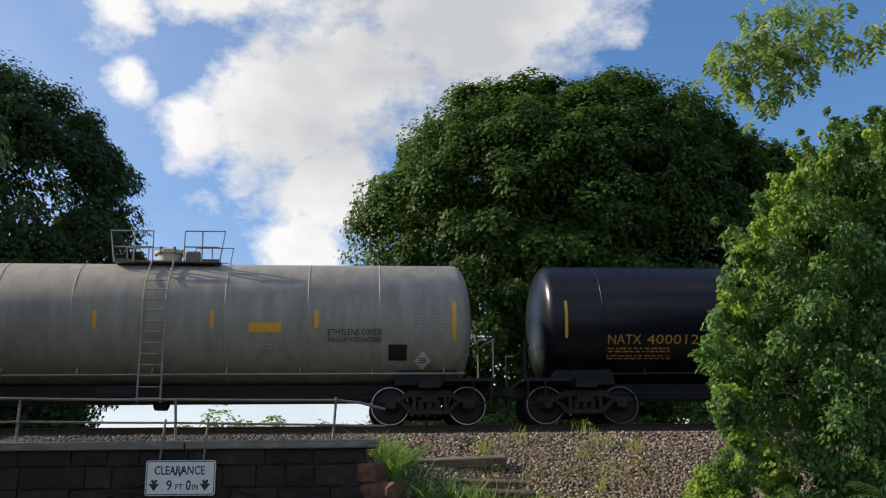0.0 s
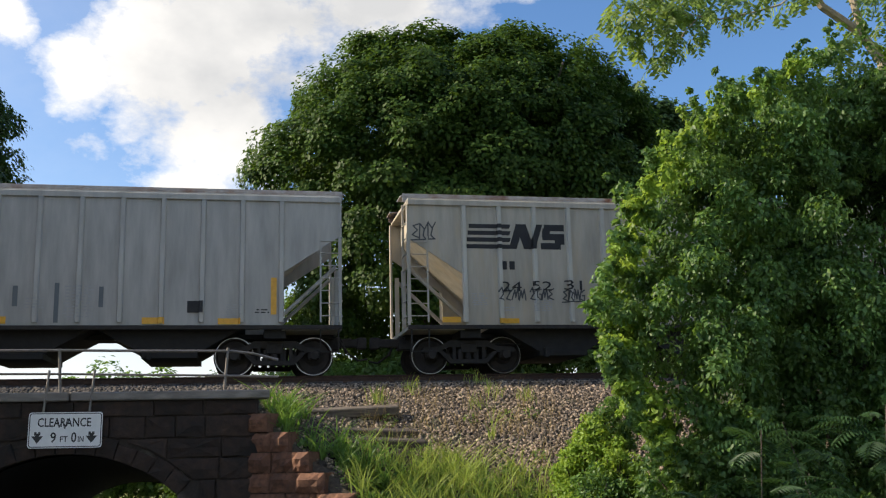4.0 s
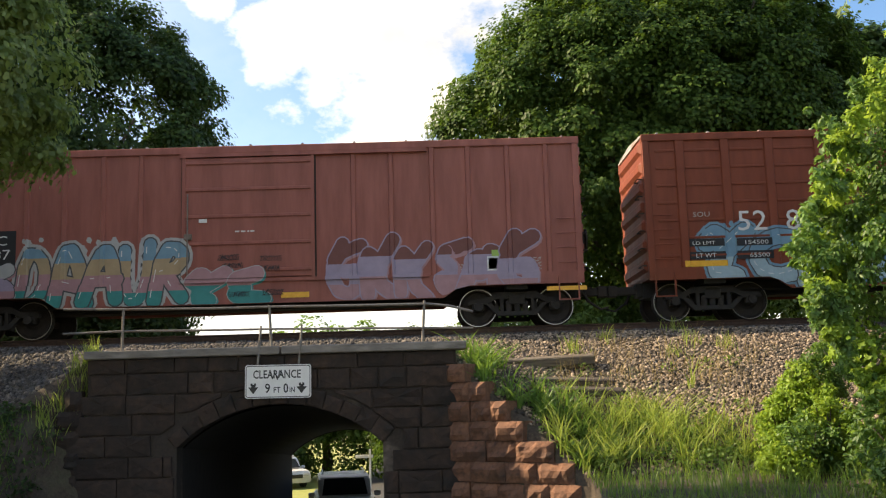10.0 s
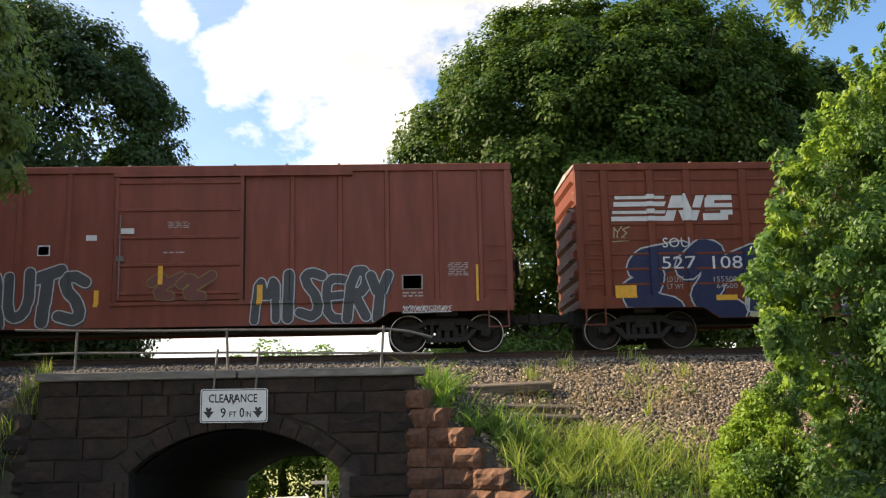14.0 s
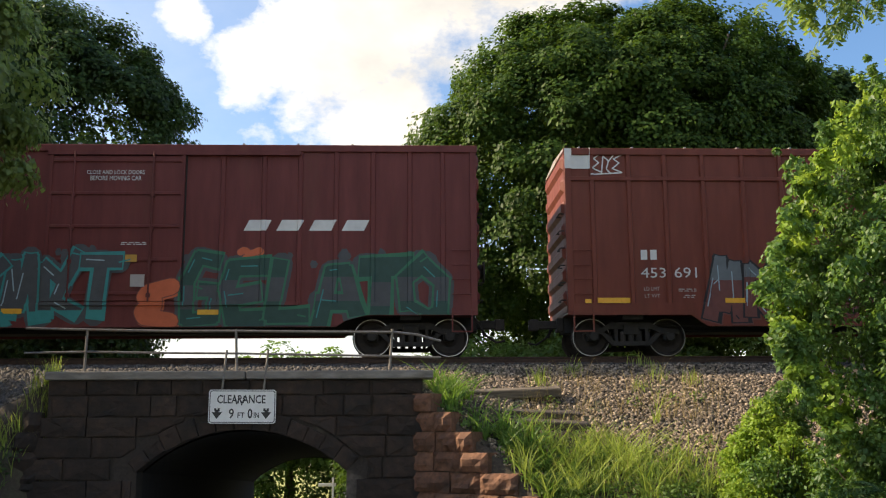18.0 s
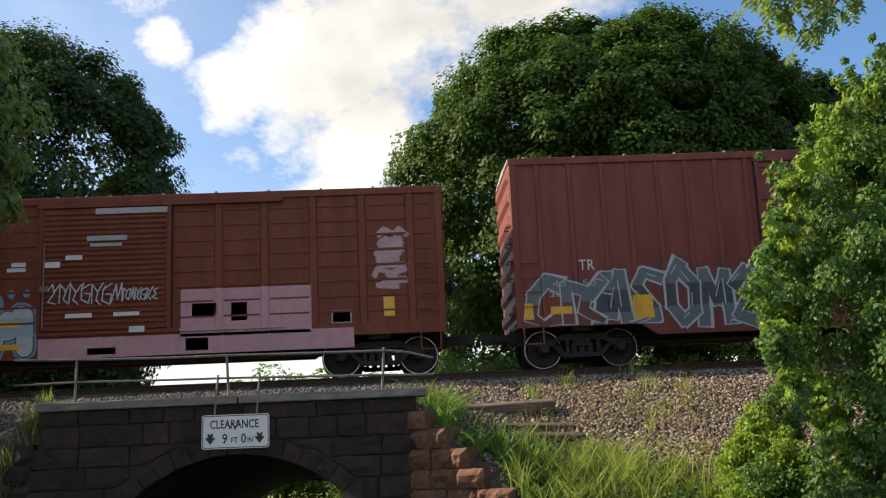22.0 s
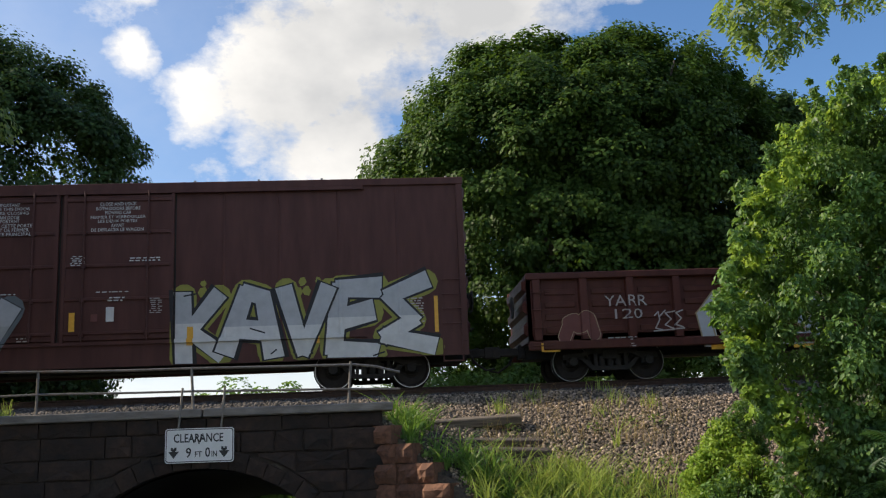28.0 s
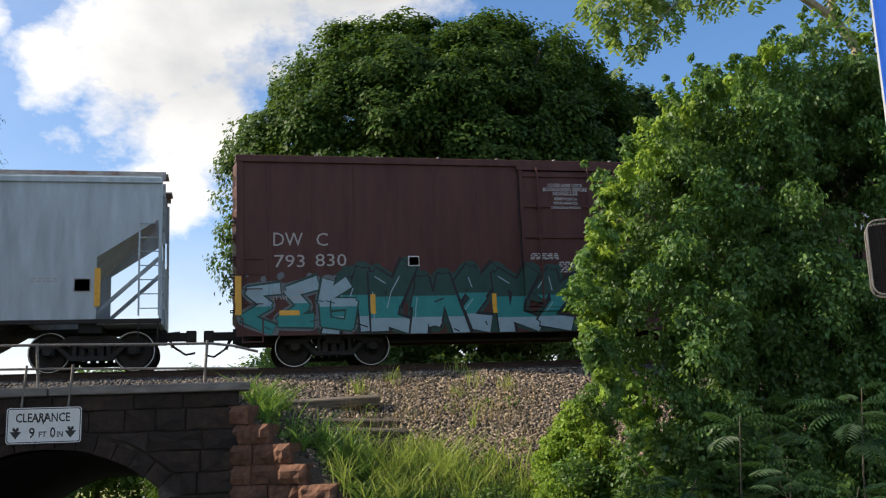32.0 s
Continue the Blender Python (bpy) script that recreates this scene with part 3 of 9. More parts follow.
def rounded(w, h, r, n=5):
    out = []
    for cx, cz, a0 in ((w - r, h - r, 0), (-w + r, h - r, 90), (-w + r, -h + r, 180), (w - r, -h + r, 270)):
        for i in range(n + 1):
            a = radians(a0 + 90 * i / n)
            out.append((cx + r * math.cos(a), cz + r * math.sin(a)))
    return out


SIGN_AT = pose(-3.04, WALL_Y - 0.12, 3.365, 0, 0.4, 0)
plate = part("plate", prism(bmesh.new(), rounded(0.61, 0.305, 0.05), 0, 0.006), M_WHITE, sign, at=SIGN_AT)


def frame_ring(w, h, r, t, y0):
    bm = bmesh.new()
    A = [bm.verts.new((x, y0, z)) for x, z in rounded(w, h, r)]
    B = [bm.verts.new((x, y0, z)) for x, z in rounded(w - t, h - t, r * 0.8)]
    n = len(A)
    for i in range(n):
        bm.faces.new((A[i], A[(i + 1) % n], B[(i + 1) % n], B[i]))
    return bm


part("border", frame_ring(0.595, 0.29, 0.045, 0.014, -0.003), M_BLACK, plate)


def sign_text(body, x0, z0, x1, h, parent, mat, y=-0.004, at=None):
    bm = text_bm(body, 0.016)
    xs, zs = [v.co.x for v in bm.verts], [v.co.z for v in bm.verts]
    kx, kz, a, b = (x1 - x0) / (max(xs) - min(xs)), h / (max(zs) - min(zs)), min(xs), min(zs)
    for v in bm.verts:
        v.co = (x0 + (v.co.x - a) * kx, y, z0 + (v.co.z - b) * kz)
    return part("lettering", bm, mat, parent, at=at)


# ---- track ----
track = thing("railway_track", "rusty steel rails on dark wooden ties", "railway track", kind="structure")
for side in (-1, 1):
    bm = bmesh.new()
    y = TRACK_Y + side * 0.755
    prism(bm, [(y - 0.07, RAIL_Z - 0.17), (y + 0.07, RAIL_Z - 0.17), (y + 0.07, RAIL_Z - 0.155), (y + 0.012, RAIL_Z - 0.135), (y + 0.012, RAIL_Z - 0.045),
               (y + 0.036, RAIL_Z - 0.03), (y + 0.036, RAIL_Z), (y - 0.036, RAIL_Z), (y - 0.036, RAIL_Z - 0.03), (y - 0.012, RAIL_Z - 0.045),
               (y - 0.012, RAIL_Z - 0.135), (y - 0.07, RAIL_Z - 0.155)], -330, 340)
    bm.transform(Matrix(((0, 1, 0, 0), (1, 0, 0, 0), (0, 0, 1, 0), (0, 0, 0, 1))))
    bmesh.ops.recalc_face_normals(bm, faces=bm.faces)
    part("rail", bm, M_RAIL, track)

tie_me = mesh_bm("tie", boxes((-0.115, 0.115, -1.3, 1.3, 0, 0.17), bev=0.015), M_TIE)
for k in range(-36, 50):
    part("tie", tie_me, None, track, at=pose(k * 0.52, TRACK_Y, RAIL_Z - 0.34))

# ---- train: common parts ----
def travel(t):
    """Metres that the train has rolled by t seconds; it is gathering speed."""
    return 7.909 * t + 0.02432 * t * t


CARS, WHEELSETS = [], []
WHEEL_R = 0.455


def paint(name, c, dirt=0.55, rough=0.55, rust=(0.10, 0.045, 0.025)):
    """Weathered car paint with streaks running down and broad fading."""
    c2 = tuple(v * 0.70 for v in c)
    return surf(name, c, c2, 3.4, rough, 0.03, c3=tuple(0.5 * v + 0.5 * r for v, r in zip(c, rust)), scale3=1.5, cover3=dirt, stretch=(1.0, 1, 0.16), bump_scale=1.2, spec=0.28)


M_SOU = paint("boxcar_brown_orange", (0.235, 0.056, 0.027))
M_SOU_DOOR = paint("door_orange_brown", (0.31, 0.074, 0.031))
M_PINK = paint("faded_red_paint", (0.34, 0.115, 0.088))
M_NSRED = paint("boxcar_brown", (0.215, 0.054, 0.026))
M_RED8 = paint("dull_red_paint", (0.25, 0.070, 0.046))
M_RED9 = paint("dark_red_paint", (0.20, 0.050, 0.032))
M_BNRED = paint("maroon_paint", (0.165, 0.038, 0.034))
M_RED11 = paint("plain_red_paint", (0.25, 0.064, 0.046))
M_CNBR = paint("brown_paint", (0.105, 0.040, 0.033), 0.6)
M_GOND = paint("gondola_brown", (0.10, 0.030, 0.021))
M_HOPPER = paint("hopper_grey", (0.49, 0.475, 0.435), 0.63, 0.6, (0.42, 0.33, 0.20))
M_HOPPER_OLD = paint("hopper_cream_grey", (0.52, 0.475, 0.39), 0.50, 0.6, (0.46, 0.34, 0.18))
M_STAKE = paint("worn_pale_stake", (0.58, 0.555, 0.48), 0.58, 0.6, (0.40, 0.30, 0.18))
M_HOPPER_BLUE = paint("hopper_pale_blue", (0.55, 0.62, 0.65), 0.66, 0.5, (0.40, 0.36, 0.30))
M_TANKGREY = paint("tank_grey", (0.40, 0.36, 0.295), 0.6, 0.45, (0.26, 0.22, 0.18))
M_TANKBLACK = paint("tank_black", (0.009, 0.010, 0.016), 0.7, 0.30, (0.03, 0.026, 0.022))
M_ROOF = surf("rusted_galvanised_roof", (0.30, 0.28, 0.26), (0.42, 0.40, 0.38), 5, 0.6, 0.1, metal=0.3, c3=(0.20, 0.09, 0.05), scale3=0.9, cover3=0.48)
M_GRATE = surf("grating_steel", (0.16, 0.13, 0.11), (0.26, 0.22, 0.19), 8, 0.7, 0.1, metal=0.4)


def inked(name, c, rough=0.6):
    return surf("paint_" + name, c, tuple(v * 0.84 for v in c), 5, rough, 0.02)


INK = {
    "white": inked("white", (0.72, 0.71, 0.68)), "grey": inked("grey", (0.42, 0.42, 0.41)), "black": inked("black", (0.016, 0.016, 0.018)),
    "yellow": M_YELLOW, "dimwhite": inked("dimwhite", (0.45, 0.40, 0.37)), "gold": inked("gold", (0.55, 0.30, 0.05)), "blue": inked("blue", (0.16, 0.30, 0.40)),
    "paleblue": inked("paleblue", (0.33, 0.45, 0.50)), "navy": inked("navy", (0.015, 0.022, 0.075)), "teal": inked("teal", (0.03, 0.26, 0.25)),
    "aqua": inked("aqua", (0.10, 0.42, 0.48)), "green": inked("green", (0.03, 0.17, 0.09)), "lime": inked("lime", (0.32, 0.50, 0.10)),
    "cream": inked("cream", (0.58, 0.55, 0.34)), "pink": inked("pink", (0.55, 0.30, 0.33)), "rose": inked("rose", (0.40, 0.22, 0.24)), "lilac": inked("lilac", (0.33, 0.27, 0.36)),
    "orange": inked("orange", (0.60, 0.13, 0.05)), "darkgrey": inked("darkgrey", (0.07, 0.075, 0.08)), "olive": inked("olive", (0.30, 0.29, 0.05)),
    "silver": inked("silver", (0.50, 0.51, 0.52)), "tan": inked("tan", (0.42, 0.31, 0.18)), "darkgreen": inked("darkgreen", (0.02, 0.07, 0.055)), "slate": inked("slate", (0.15, 0.17, 0.18)), "redbrown": inked("redbrown", (0.17, 0.055, 0.045)), "red": inked("red", (0.45, 0.06, 0.05)),
}


def build_wheelset():
    bm = bmesh.new()
    prof = [(0.075, -1.06), (0.075, -0.83), (0.14, -0.83), (0.15, -0.80), (0.22, -0.775), (0.37, -0.79), (0.405, -0.835), (0.436, -0.84), (0.449, -0.84), (0.455, -0.83),
            (0.455, -0.735), (0.483, -0.725), (0.483, -0.70), (0.40, -0.70), (0.37, -0.74), (0.20, -0.72), (0.14, -0.68), (0.085, -0.66)]
    lathe(bm, prof + [(r, -y) for r, y in reversed(prof)], 36, "Y")
    me = mesh_bm("wheelset", bm, M_WHEEL)
    me.materials.append(M_RIM)
    for p in me.polygons:
        c = p.center
        r = math.hypot(c.x, c.z)
        if 0.437 < r < 0.456 and abs(c.y) > 0.82:
            p.material_index = 1
    return me


ME_WHEELSET = build_wheelset()


def build_sideframe():
    bm = bmesh.new()
    prism(bm, [(-1.14, 0.62), (-0.72, 0.66), (-0.48, 0.80), (0.48, 0.80), (0.72, 0.66), (1.14, 0.62), (1.16, 0.52), (0.74, 0.52), (0.50, 0.64), (-0.50, 0.64), (-0.74, 0.52), (-1.16, 0.52)], -0.09, 0.09)
    prism(bm, [(-0.74, 0.53), (-0.46, 0.24), (0.46, 0.24), (0.74, 0.53), (0.62, 0.54), (0.40, 0.34), (-0.40, 0.34), (-0.62, 0.54)], -0.09, 0.09)
    for x in (-0.40, 0.34):
        box(bm, x, x + 0.08, -0.09, 0.09, 0.3, 0.68)
    for x in (-0.925, 0.925):
        box(bm, x - 0.14, x + 0.14, -0.11, 0.11, 0.36, 0.56, 0.03)
        bmesh.ops.create_cone(bm, cap_ends=True, segments=12, radius1=0.11, radius2=0.10, depth=0.12, matrix=Matrix.Translation((x, -0.13, 0.455)) @ Matrix.Rotation(math.pi / 2, 4, "X"))
    for x in (-0.2, 0.0, 0.2):
        bmesh.ops.create_cone(bm, cap_ends=True, segments=10, radius1=0.075, radius2=0.075, depth=0.24, matrix=Matrix.Translation((x, -0.02, 0.46)))
    return mesh_bm("side_frame", bm, M_TRUCK)


ME_SIDEFRAME = build_sideframe()
ME_BOLSTER = mesh_bm("bolster", boxes((-0.2, 0.2, -1.1, 1.1, 0.5, 0.74), (-0.26, 0.26, -0.3, 0.3, 0.72, 0.86), bev=0.02), M_TRUCK)
ME_BRAKE = mesh_bm("brake_beam", boxes((-0.48, -0.42, -0.9, 0.9, 0.40, 0.48), (0.42, 0.48, -0.9, 0.9, 0.40, 0.48), (-0.50, -0.44, -0.86, -0.72, 0.3, 0.58), (0.44, 0.50, -0.86, -0.72, 0.3, 0.58)), M_TRUCK)


def add_truck(car, x):
    truck = part("truck", ME_BOLSTER, None, car, at=pose(x, 0, 0))
    for y, rz in ((-0.99, 0), (0.99, 180)):
        part("side_frame", ME_SIDEFRAME, None, truck, at=pose(0, y, 0, 0, 0, rz))
    part("brake_beam", ME_BRAKE, None, truck)
    for dx in (-0.925, 0.925):
        w = part("wheelset", ME_WHEELSET, None, truck, at=pose(dx, 0, WHEEL_R))
        WHEELSETS.append((w, dx, car))


def build_coupler():
    bm = boxes((0, 0.55, -0.09, 0.09, 0.74, 0.94), (0.5, 0.74, -0.14, 0.10, 0.70, 0.98), (-0.35, 0.05, -0.2, 0.2, 0.66, 1.0), bev=0.02)
    tube(bm, (0.1, -0.4, 0.88), (0.2, -0.4, 0.55), 0.03)
    pipe(bm, [(0.05, -0.42, 0.84), (0.25, -0.42, 0.55), (0.5, -0.40, 0.38), (0.72, -0.36, 0.42)], 0.028, 6)
    pipe(bm, [(-0.1, -1.35, 0.92), (0.05, -0.7, 0.86), (0.35, -0.12, 0.95)], 0.018, 6)
    return mesh_bm("coupler", bm, M_TRUCK)


ME_COUPLER = build_coupler()
ME_BRAKEWHEEL = mesh_bm("brake_wheel", lathe(bmesh.new(), [(0.22, -0.015), (0.27, -0.02), (0.27, 0.02), (0.22, 0.015)], 20, "X"), M_TRUCK)


def running_gear(car, L, inset, coupler_out=0.0, sill=0.62, depth=0.4):
    """Centre sill, couplers, trucks, brake rigging under a car of half length L."""
    bm = boxes((-L + 0.1, L - 0.1, -0.33, 0.33, sill, sill + depth))
    for x in (-L + inset, L - inset):
        box(bm, x - 0.25, x + 0.25, -1.35, 1.35, 0.84, 1.08)
    part("centre_sill", bm, M_UNDER, car)
    for s in (-1, 1):
        part("coupler", ME_COUPLER, None, car, at=pose(s * (L + coupler_out), 0, 0, 0, 0, 0 if s > 0 else 180))
        add_truck(car, s * (L - inset))
    bm = bmesh.new()
    bmesh.ops.create_cone(bm, cap_ends=True, segments=14, radius1=0.2, radius2=0.2, depth=0.9, matrix=Matrix.Translation((-0.9, -0.75, 0.78)) @ Matrix.Rotation(math.pi / 2, 4, "Y"))
    tube(bm, (-L + inset, -0.6, 0.62), (L - inset, -0.62, 0.66), 0.022)
    tube(bm, (-L + inset, -0.9, 0.72), (-0.2, -0.8, 0.70), 0.02)
    part("brake_rigging", bm, M_UNDER, car)


def ladder(bm, x0, x1, y, z0, z1, n, r=0.013, stile=True):
    if stile:
        for x in (x0, x1):
            box(bm, x - 0.02, x + 0.02, y - 0.02, y + 0.02, z0, z1)
    for i in range(n):
        z = z0 + (z1 - z0) * (i + 0.5) / n
        tube(bm, (x0, y - 0.02, z), (x1, y - 0.02, z), r, 6)
    return bm


def split_parts(name, bm, mat, parent):
    """Every loose piece of bm as a part of its own; of a ladder, its rungs and stiles."""
    bm.verts.ensure_lookup_table()
    seen = set()
    for v in list(bm.verts):
        if v in seen:
            continue
        stack, found = [v], []
        seen.add(v)
        while stack:
            q = stack.pop()
            found.append(q)
            for e in q.link_edges:
                o = e.other_vert(q)
                if o not in seen:
                    seen.add(o)
                    stack.append(o)
        index = {q: k for k, q in enumerate(found)}
        faces = {f for q in found for f in q.link_faces}
        me = bpy.data.meshes.new(name)
        me.from_pydata([tuple(q.co) for q in found], [], [[index[q] for q in f.verts] for f in faces])
        me.materials.append(mat)
        called = name
        if name == "rung":
            xs, zs = [q.co.x for q in found], [q.co.z for q in found]
            called = "stile" if max(zs) - min(zs) > 0.2 else "rung"
        part(called, me, None, parent)
    bm.free()


# ---- markings ----
class Skin:
    """The outer surface on which markings lie: a flat side with ribs and raised plates, or a round shell."""

    def __init__(self, y, ribs=(), rib_w=0.12, rib_d=0.05, centre=None, radius=None, plates=(), hem=None):
        self.plates, self.hem = plates, hem
        self.y, self.ribs, self.w, self.d, self.centre, self.radius = y, ribs, rib_w, rib_d, centre, radius

    def depth(self, x, z):
        if self.radius:
            dz = max(-0.97 * self.radius, min(0.97 * self.radius, z - self.centre))
            return -math.sqrt(self.radius ** 2 - dz * dz)
        out = 0.0
        for r in self.ribs:
            k = (self.w / 2 + 0.012 - abs(x - r)) / 0.024
            out = max(out, self.d * min(1.0, max(0.0, k)))
        for x0, x1, z0, z1, d in self.plates:
            if x0 <= x <= x1 and z0 <= z <= z1:
                out = max(out, d)
        return self.y - out

    def lay(self, bm, lift):
        if not bm.verts:
            return bm

        def cut(co, no):
            bmesh.ops.bisect_plane(bm, geom=[*bm.verts, *bm.edges, *bm.faces], plane_co=co, plane_no=no)

        xs, zs = [v.co.x for v in bm.verts], [v.co.z for v in bm.verts]
        lo, hi, bot, top = min(xs), max(xs), min(zs), max(zs)
        if self.radius:
            for c in np.arange(bot, top, 0.12):
                cut((0, 0, c), (0, 0, 1))
        else:
            for x0, x1, z0, z1, d in self.plates:
                if x1 < lo or x0 > hi or z1 < bot or z0 > top:
                    continue
                for c in (x0, x1):
                    for e in (-0.003, 0.003):
                        if lo < c + e < hi:
                            cut((c + e, 0, 0), (1, 0, 0))
                for c in (z0, z1):
                    for e in (-0.003, 0.003):
                        if bot < c + e < top:
                            cut((0, 0, c + e), (0, 0, 1))
            for r in self.ribs:
                for e in (-self.w / 2 - 0.012, -self.w / 2 + 0.012, self.w / 2 - 0.012, self.w / 2 + 0.012):
                    if lo < r + e < hi:
                        cut((r + e, 0, 0), (1, 0, 0))
        for v in bm.verts:
            v.co.y = self.depth(v.co.x, v.co.z) - lift - v.co.y
        return bm


def poly(bm, pts):
    y = 0.0001 * (len(bm.faces) % 60)
    return bm.faces.new([bm.verts.new((x, y, z)) for x, z in pts])


def face_out(bm):
    bm.normal_update()
    for f in bm.faces:
        if f.normal.y > 0:
            f.normal_flip()


def mark_rect(car, skin, name, ink, x0, z0, x1, z1, lift=0.021):
    bm = bmesh.new()
    poly(bm, [(x0, z0), (x1, z0), (x1, z1), (x0, z1)])
    skin.lay(bm, lift)
    face_out(bm)
    return part(name, bm, INK[ink], car)


def text_bm(body, bold=0.0):
    cu = bpy.data.curves.new("lettering", "FONT")
    cu.body, cu.resolution_u, cu.offset = body, 2, bold
    ob = bpy.data.objects.new("lettering", cu)
    scene.collection.objects.link(ob)
    bpy.context.view_layer.update()
    me = bpy.data.meshes.new_from_object(ob)
    bpy.data.objects.remove(ob)
    bm = bmesh.new()
    bm.from_mesh(me)
    bpy.data.meshes.remove(me)
    for v in bm.verts:
        v.co = (v.co.x, 0, v.co.y)
    return bm


def mark_text(car, skin, body, ink, x0, z0, x1, height, lift=0.023):
    """Lettering from x0 to x1 standing on z0, with capitals of that height."""
    bm = text_bm(body)
    xs, zs = [v.co.x for v in bm.verts], [v.co.z for v in bm.verts]
    kx, kz = (x1 - x0) / (max(xs) - min(xs)), height / (max(zs) - min(zs))
    a, b = min(xs), min(zs)
    for v in bm.verts:
        v.co = (x0 + (v.co.x - a) * kx, 0, z0 + (v.co.z - b) * kz)
    bmesh.ops.triangulate(bm, faces=bm.faces)
    skin.lay(bm, lift)
    face_out(bm)
    return part("lettering", bm, INK[ink], car)


def mark_lines(car, skin, ink, x0, z0, x1, z1, rows, seed=1, fill=0.46):
    """Small print that cannot be read: short bars in rows."""
    rng = random.Random(seed)
    bm = bmesh.new()
    rows = rows if (z1 - z0) / rows < 0.075 else rows * 2
    h = (z1 - z0) / rows
    for i in range(rows):
        x = x0 + rng.uniform(0, 0.06)
        while x < x1 - 0.03:
            w = min(rng.uniform(0.04, 0.15), x1 - x)
            z = z0 + h * (i + 0.5)
            poly(bm, [(x, z - h * fill / 2), (x + w, z - h * fill / 2), (x + w, z + h * fill / 2), (x, z + h * fill / 2)])
            x += w + rng.uniform(0.025, 0.06)
    skin.lay(bm, 0.005)
    face_out(bm)
    return tagged(part("small_print", bm, INK[ink], car), kind="stuff")


def mark_blocks(car, skin, ink, x0, z0, x1, z1, n, slant=0.0):
    """A plain bar for each letter of an owner's mark."""
    bm = bmesh.new()
    w, h = (x1 - x0) / n, z1 - z0
    s = slant * h
    for i in range(n):
        a, b = x0 + w * (i + 0.16), x0 + w * (i + 0.84)
        poly(bm, [(a, z0), (b, z0), (b + s, z1), (a + s, z1)])
    skin.lay(bm, 0.005)
    face_out(bm)
    return tagged(part("owner_mark", bm, INK[ink], car), kind="stuff")


def ribbon(bm, pts, w):
    """A flat stroke of width w along pts in x and z."""
    for (xa, za), (xb, zb) in zip(pts, pts[1:]):
        d = Vector((xb - xa, zb - za))
        if d.length < 1e-5:
            continue
        d.normalize()
        n = Vector((-d.y, d.x)) * w / 2
        e = d * w * 0.3
        poly(bm, [(xa - e.x - n.x, za - e.y - n.y), (xb + e.x - n.x, zb + e.y - n.y), (xb + e.x + n.x, zb + e.y + n.y), (xa - e.x + n.x, za - e.y + n.y)])


def mark_striped_logo(car, skin, ink, x0, z0, x1, z1):
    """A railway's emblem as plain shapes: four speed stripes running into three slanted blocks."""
    bm = bmesh.new()
    h, w = z1 - z0, x1 - x0
    for i in range(4):
        za = z0 + h * (i * 0.27)
        poly(bm, [(x0 + 0.012 * i * w, za), (x0 + w * 0.44, za), (x0 + w * (0.44 + 0.015), za + h * 0.17), (x0 + 0.012 * i * w, za + h * 0.17)])
    for a, b, lean in ((0.43, 0.51, 0.08), (0.585, 0.69, -0.08), (0.63, 0.70, 0.08)):
        poly(bm, [(x0 + w * a, z0), (x0 + w * b, z0), (x0 + w * (b + lean), z1), (x0 + w * (a + lean), z1)])
    s0 = 0.755
    for i, (a, b) in enumerate(((s0, 0.96), (s0 + 0.02, 1.0), (s0 + 0.04, 1.0))):
        za = z0 + h * i * 0.37
        poly(bm, [(x0 + w * a, za), (x0 + w * b, za), (x0 + w * b, za + h * 0.26), (x0 + w * a, za + h * 0.26)])
    poly(bm, [(x0 + w * 0.90, z0 + h * 0.2), (x0 + w * 1.0, z0 + h * 0.2), (x0 + w * 1.0, z0 + h * 0.5), (x0 + w * 0.90, z0 + h * 0.5)])
    poly(bm, [(x0 + w * 0.77, z0 + h * 0.5), (x0 + w * 0.85, z0 + h * 0.5), (x0 + w * 0.86, z0 + h * 0.85), (x0 + w * 0.78, z0 + h * 0.85)])
    skin.lay(bm, 0.005)
    face_out(bm)
    return part("emblem", bm, INK[ink], car)


def mark_ribbon_logo(car, skin, ink, x0, z0, x1, z1):
    """A railway's emblem as one bent ribbon."""
    bm = bmesh.new()
    w, h = x1 - x0, z1 - z0
    pts = [(0.48, 0.93), (0.12, 0.93), (0.05, 0.85), (0.05, 0.15), (0.12, 0.07), (0.46, 0.07), (0.53, 0.15), (0.53, 0.85), (0.58, 0.93), (0.64, 0.90), (0.86, 0.12), (0.92, 0.07), (0.96, 0.15), (0.96, 1.0)]
    ribbon(bm, [(x0 + w * a, z0 + h * b) for a, b in pts], h * 0.15)
    skin.lay(bm, 0.005)
    face_out(bm)
    return part("emblem", bm, INK[ink], car)


def stroke_quads(pts, w):
    """Flat quads of width w along pts, overlapping at the joints."""
    out = []
    for (xa, za), (xb, zb) in zip(pts, pts[1:]):
        d = Vector((xb - xa, zb - za))
        if d.length < 1e-5:
            continue
        d.normalize()
        n, e = Vector((-d.y, d.x)) * w / 2, d * w * 0.38
        out.append([(xa - e.x - n.x, za - e.y - n.y), (xb + e.x - n.x, zb + e.y - n.y), (xb + e.x + n.x, zb + e.y + n.y), (xa - e.x + n.x, za - e.y + n.y)])
    return out


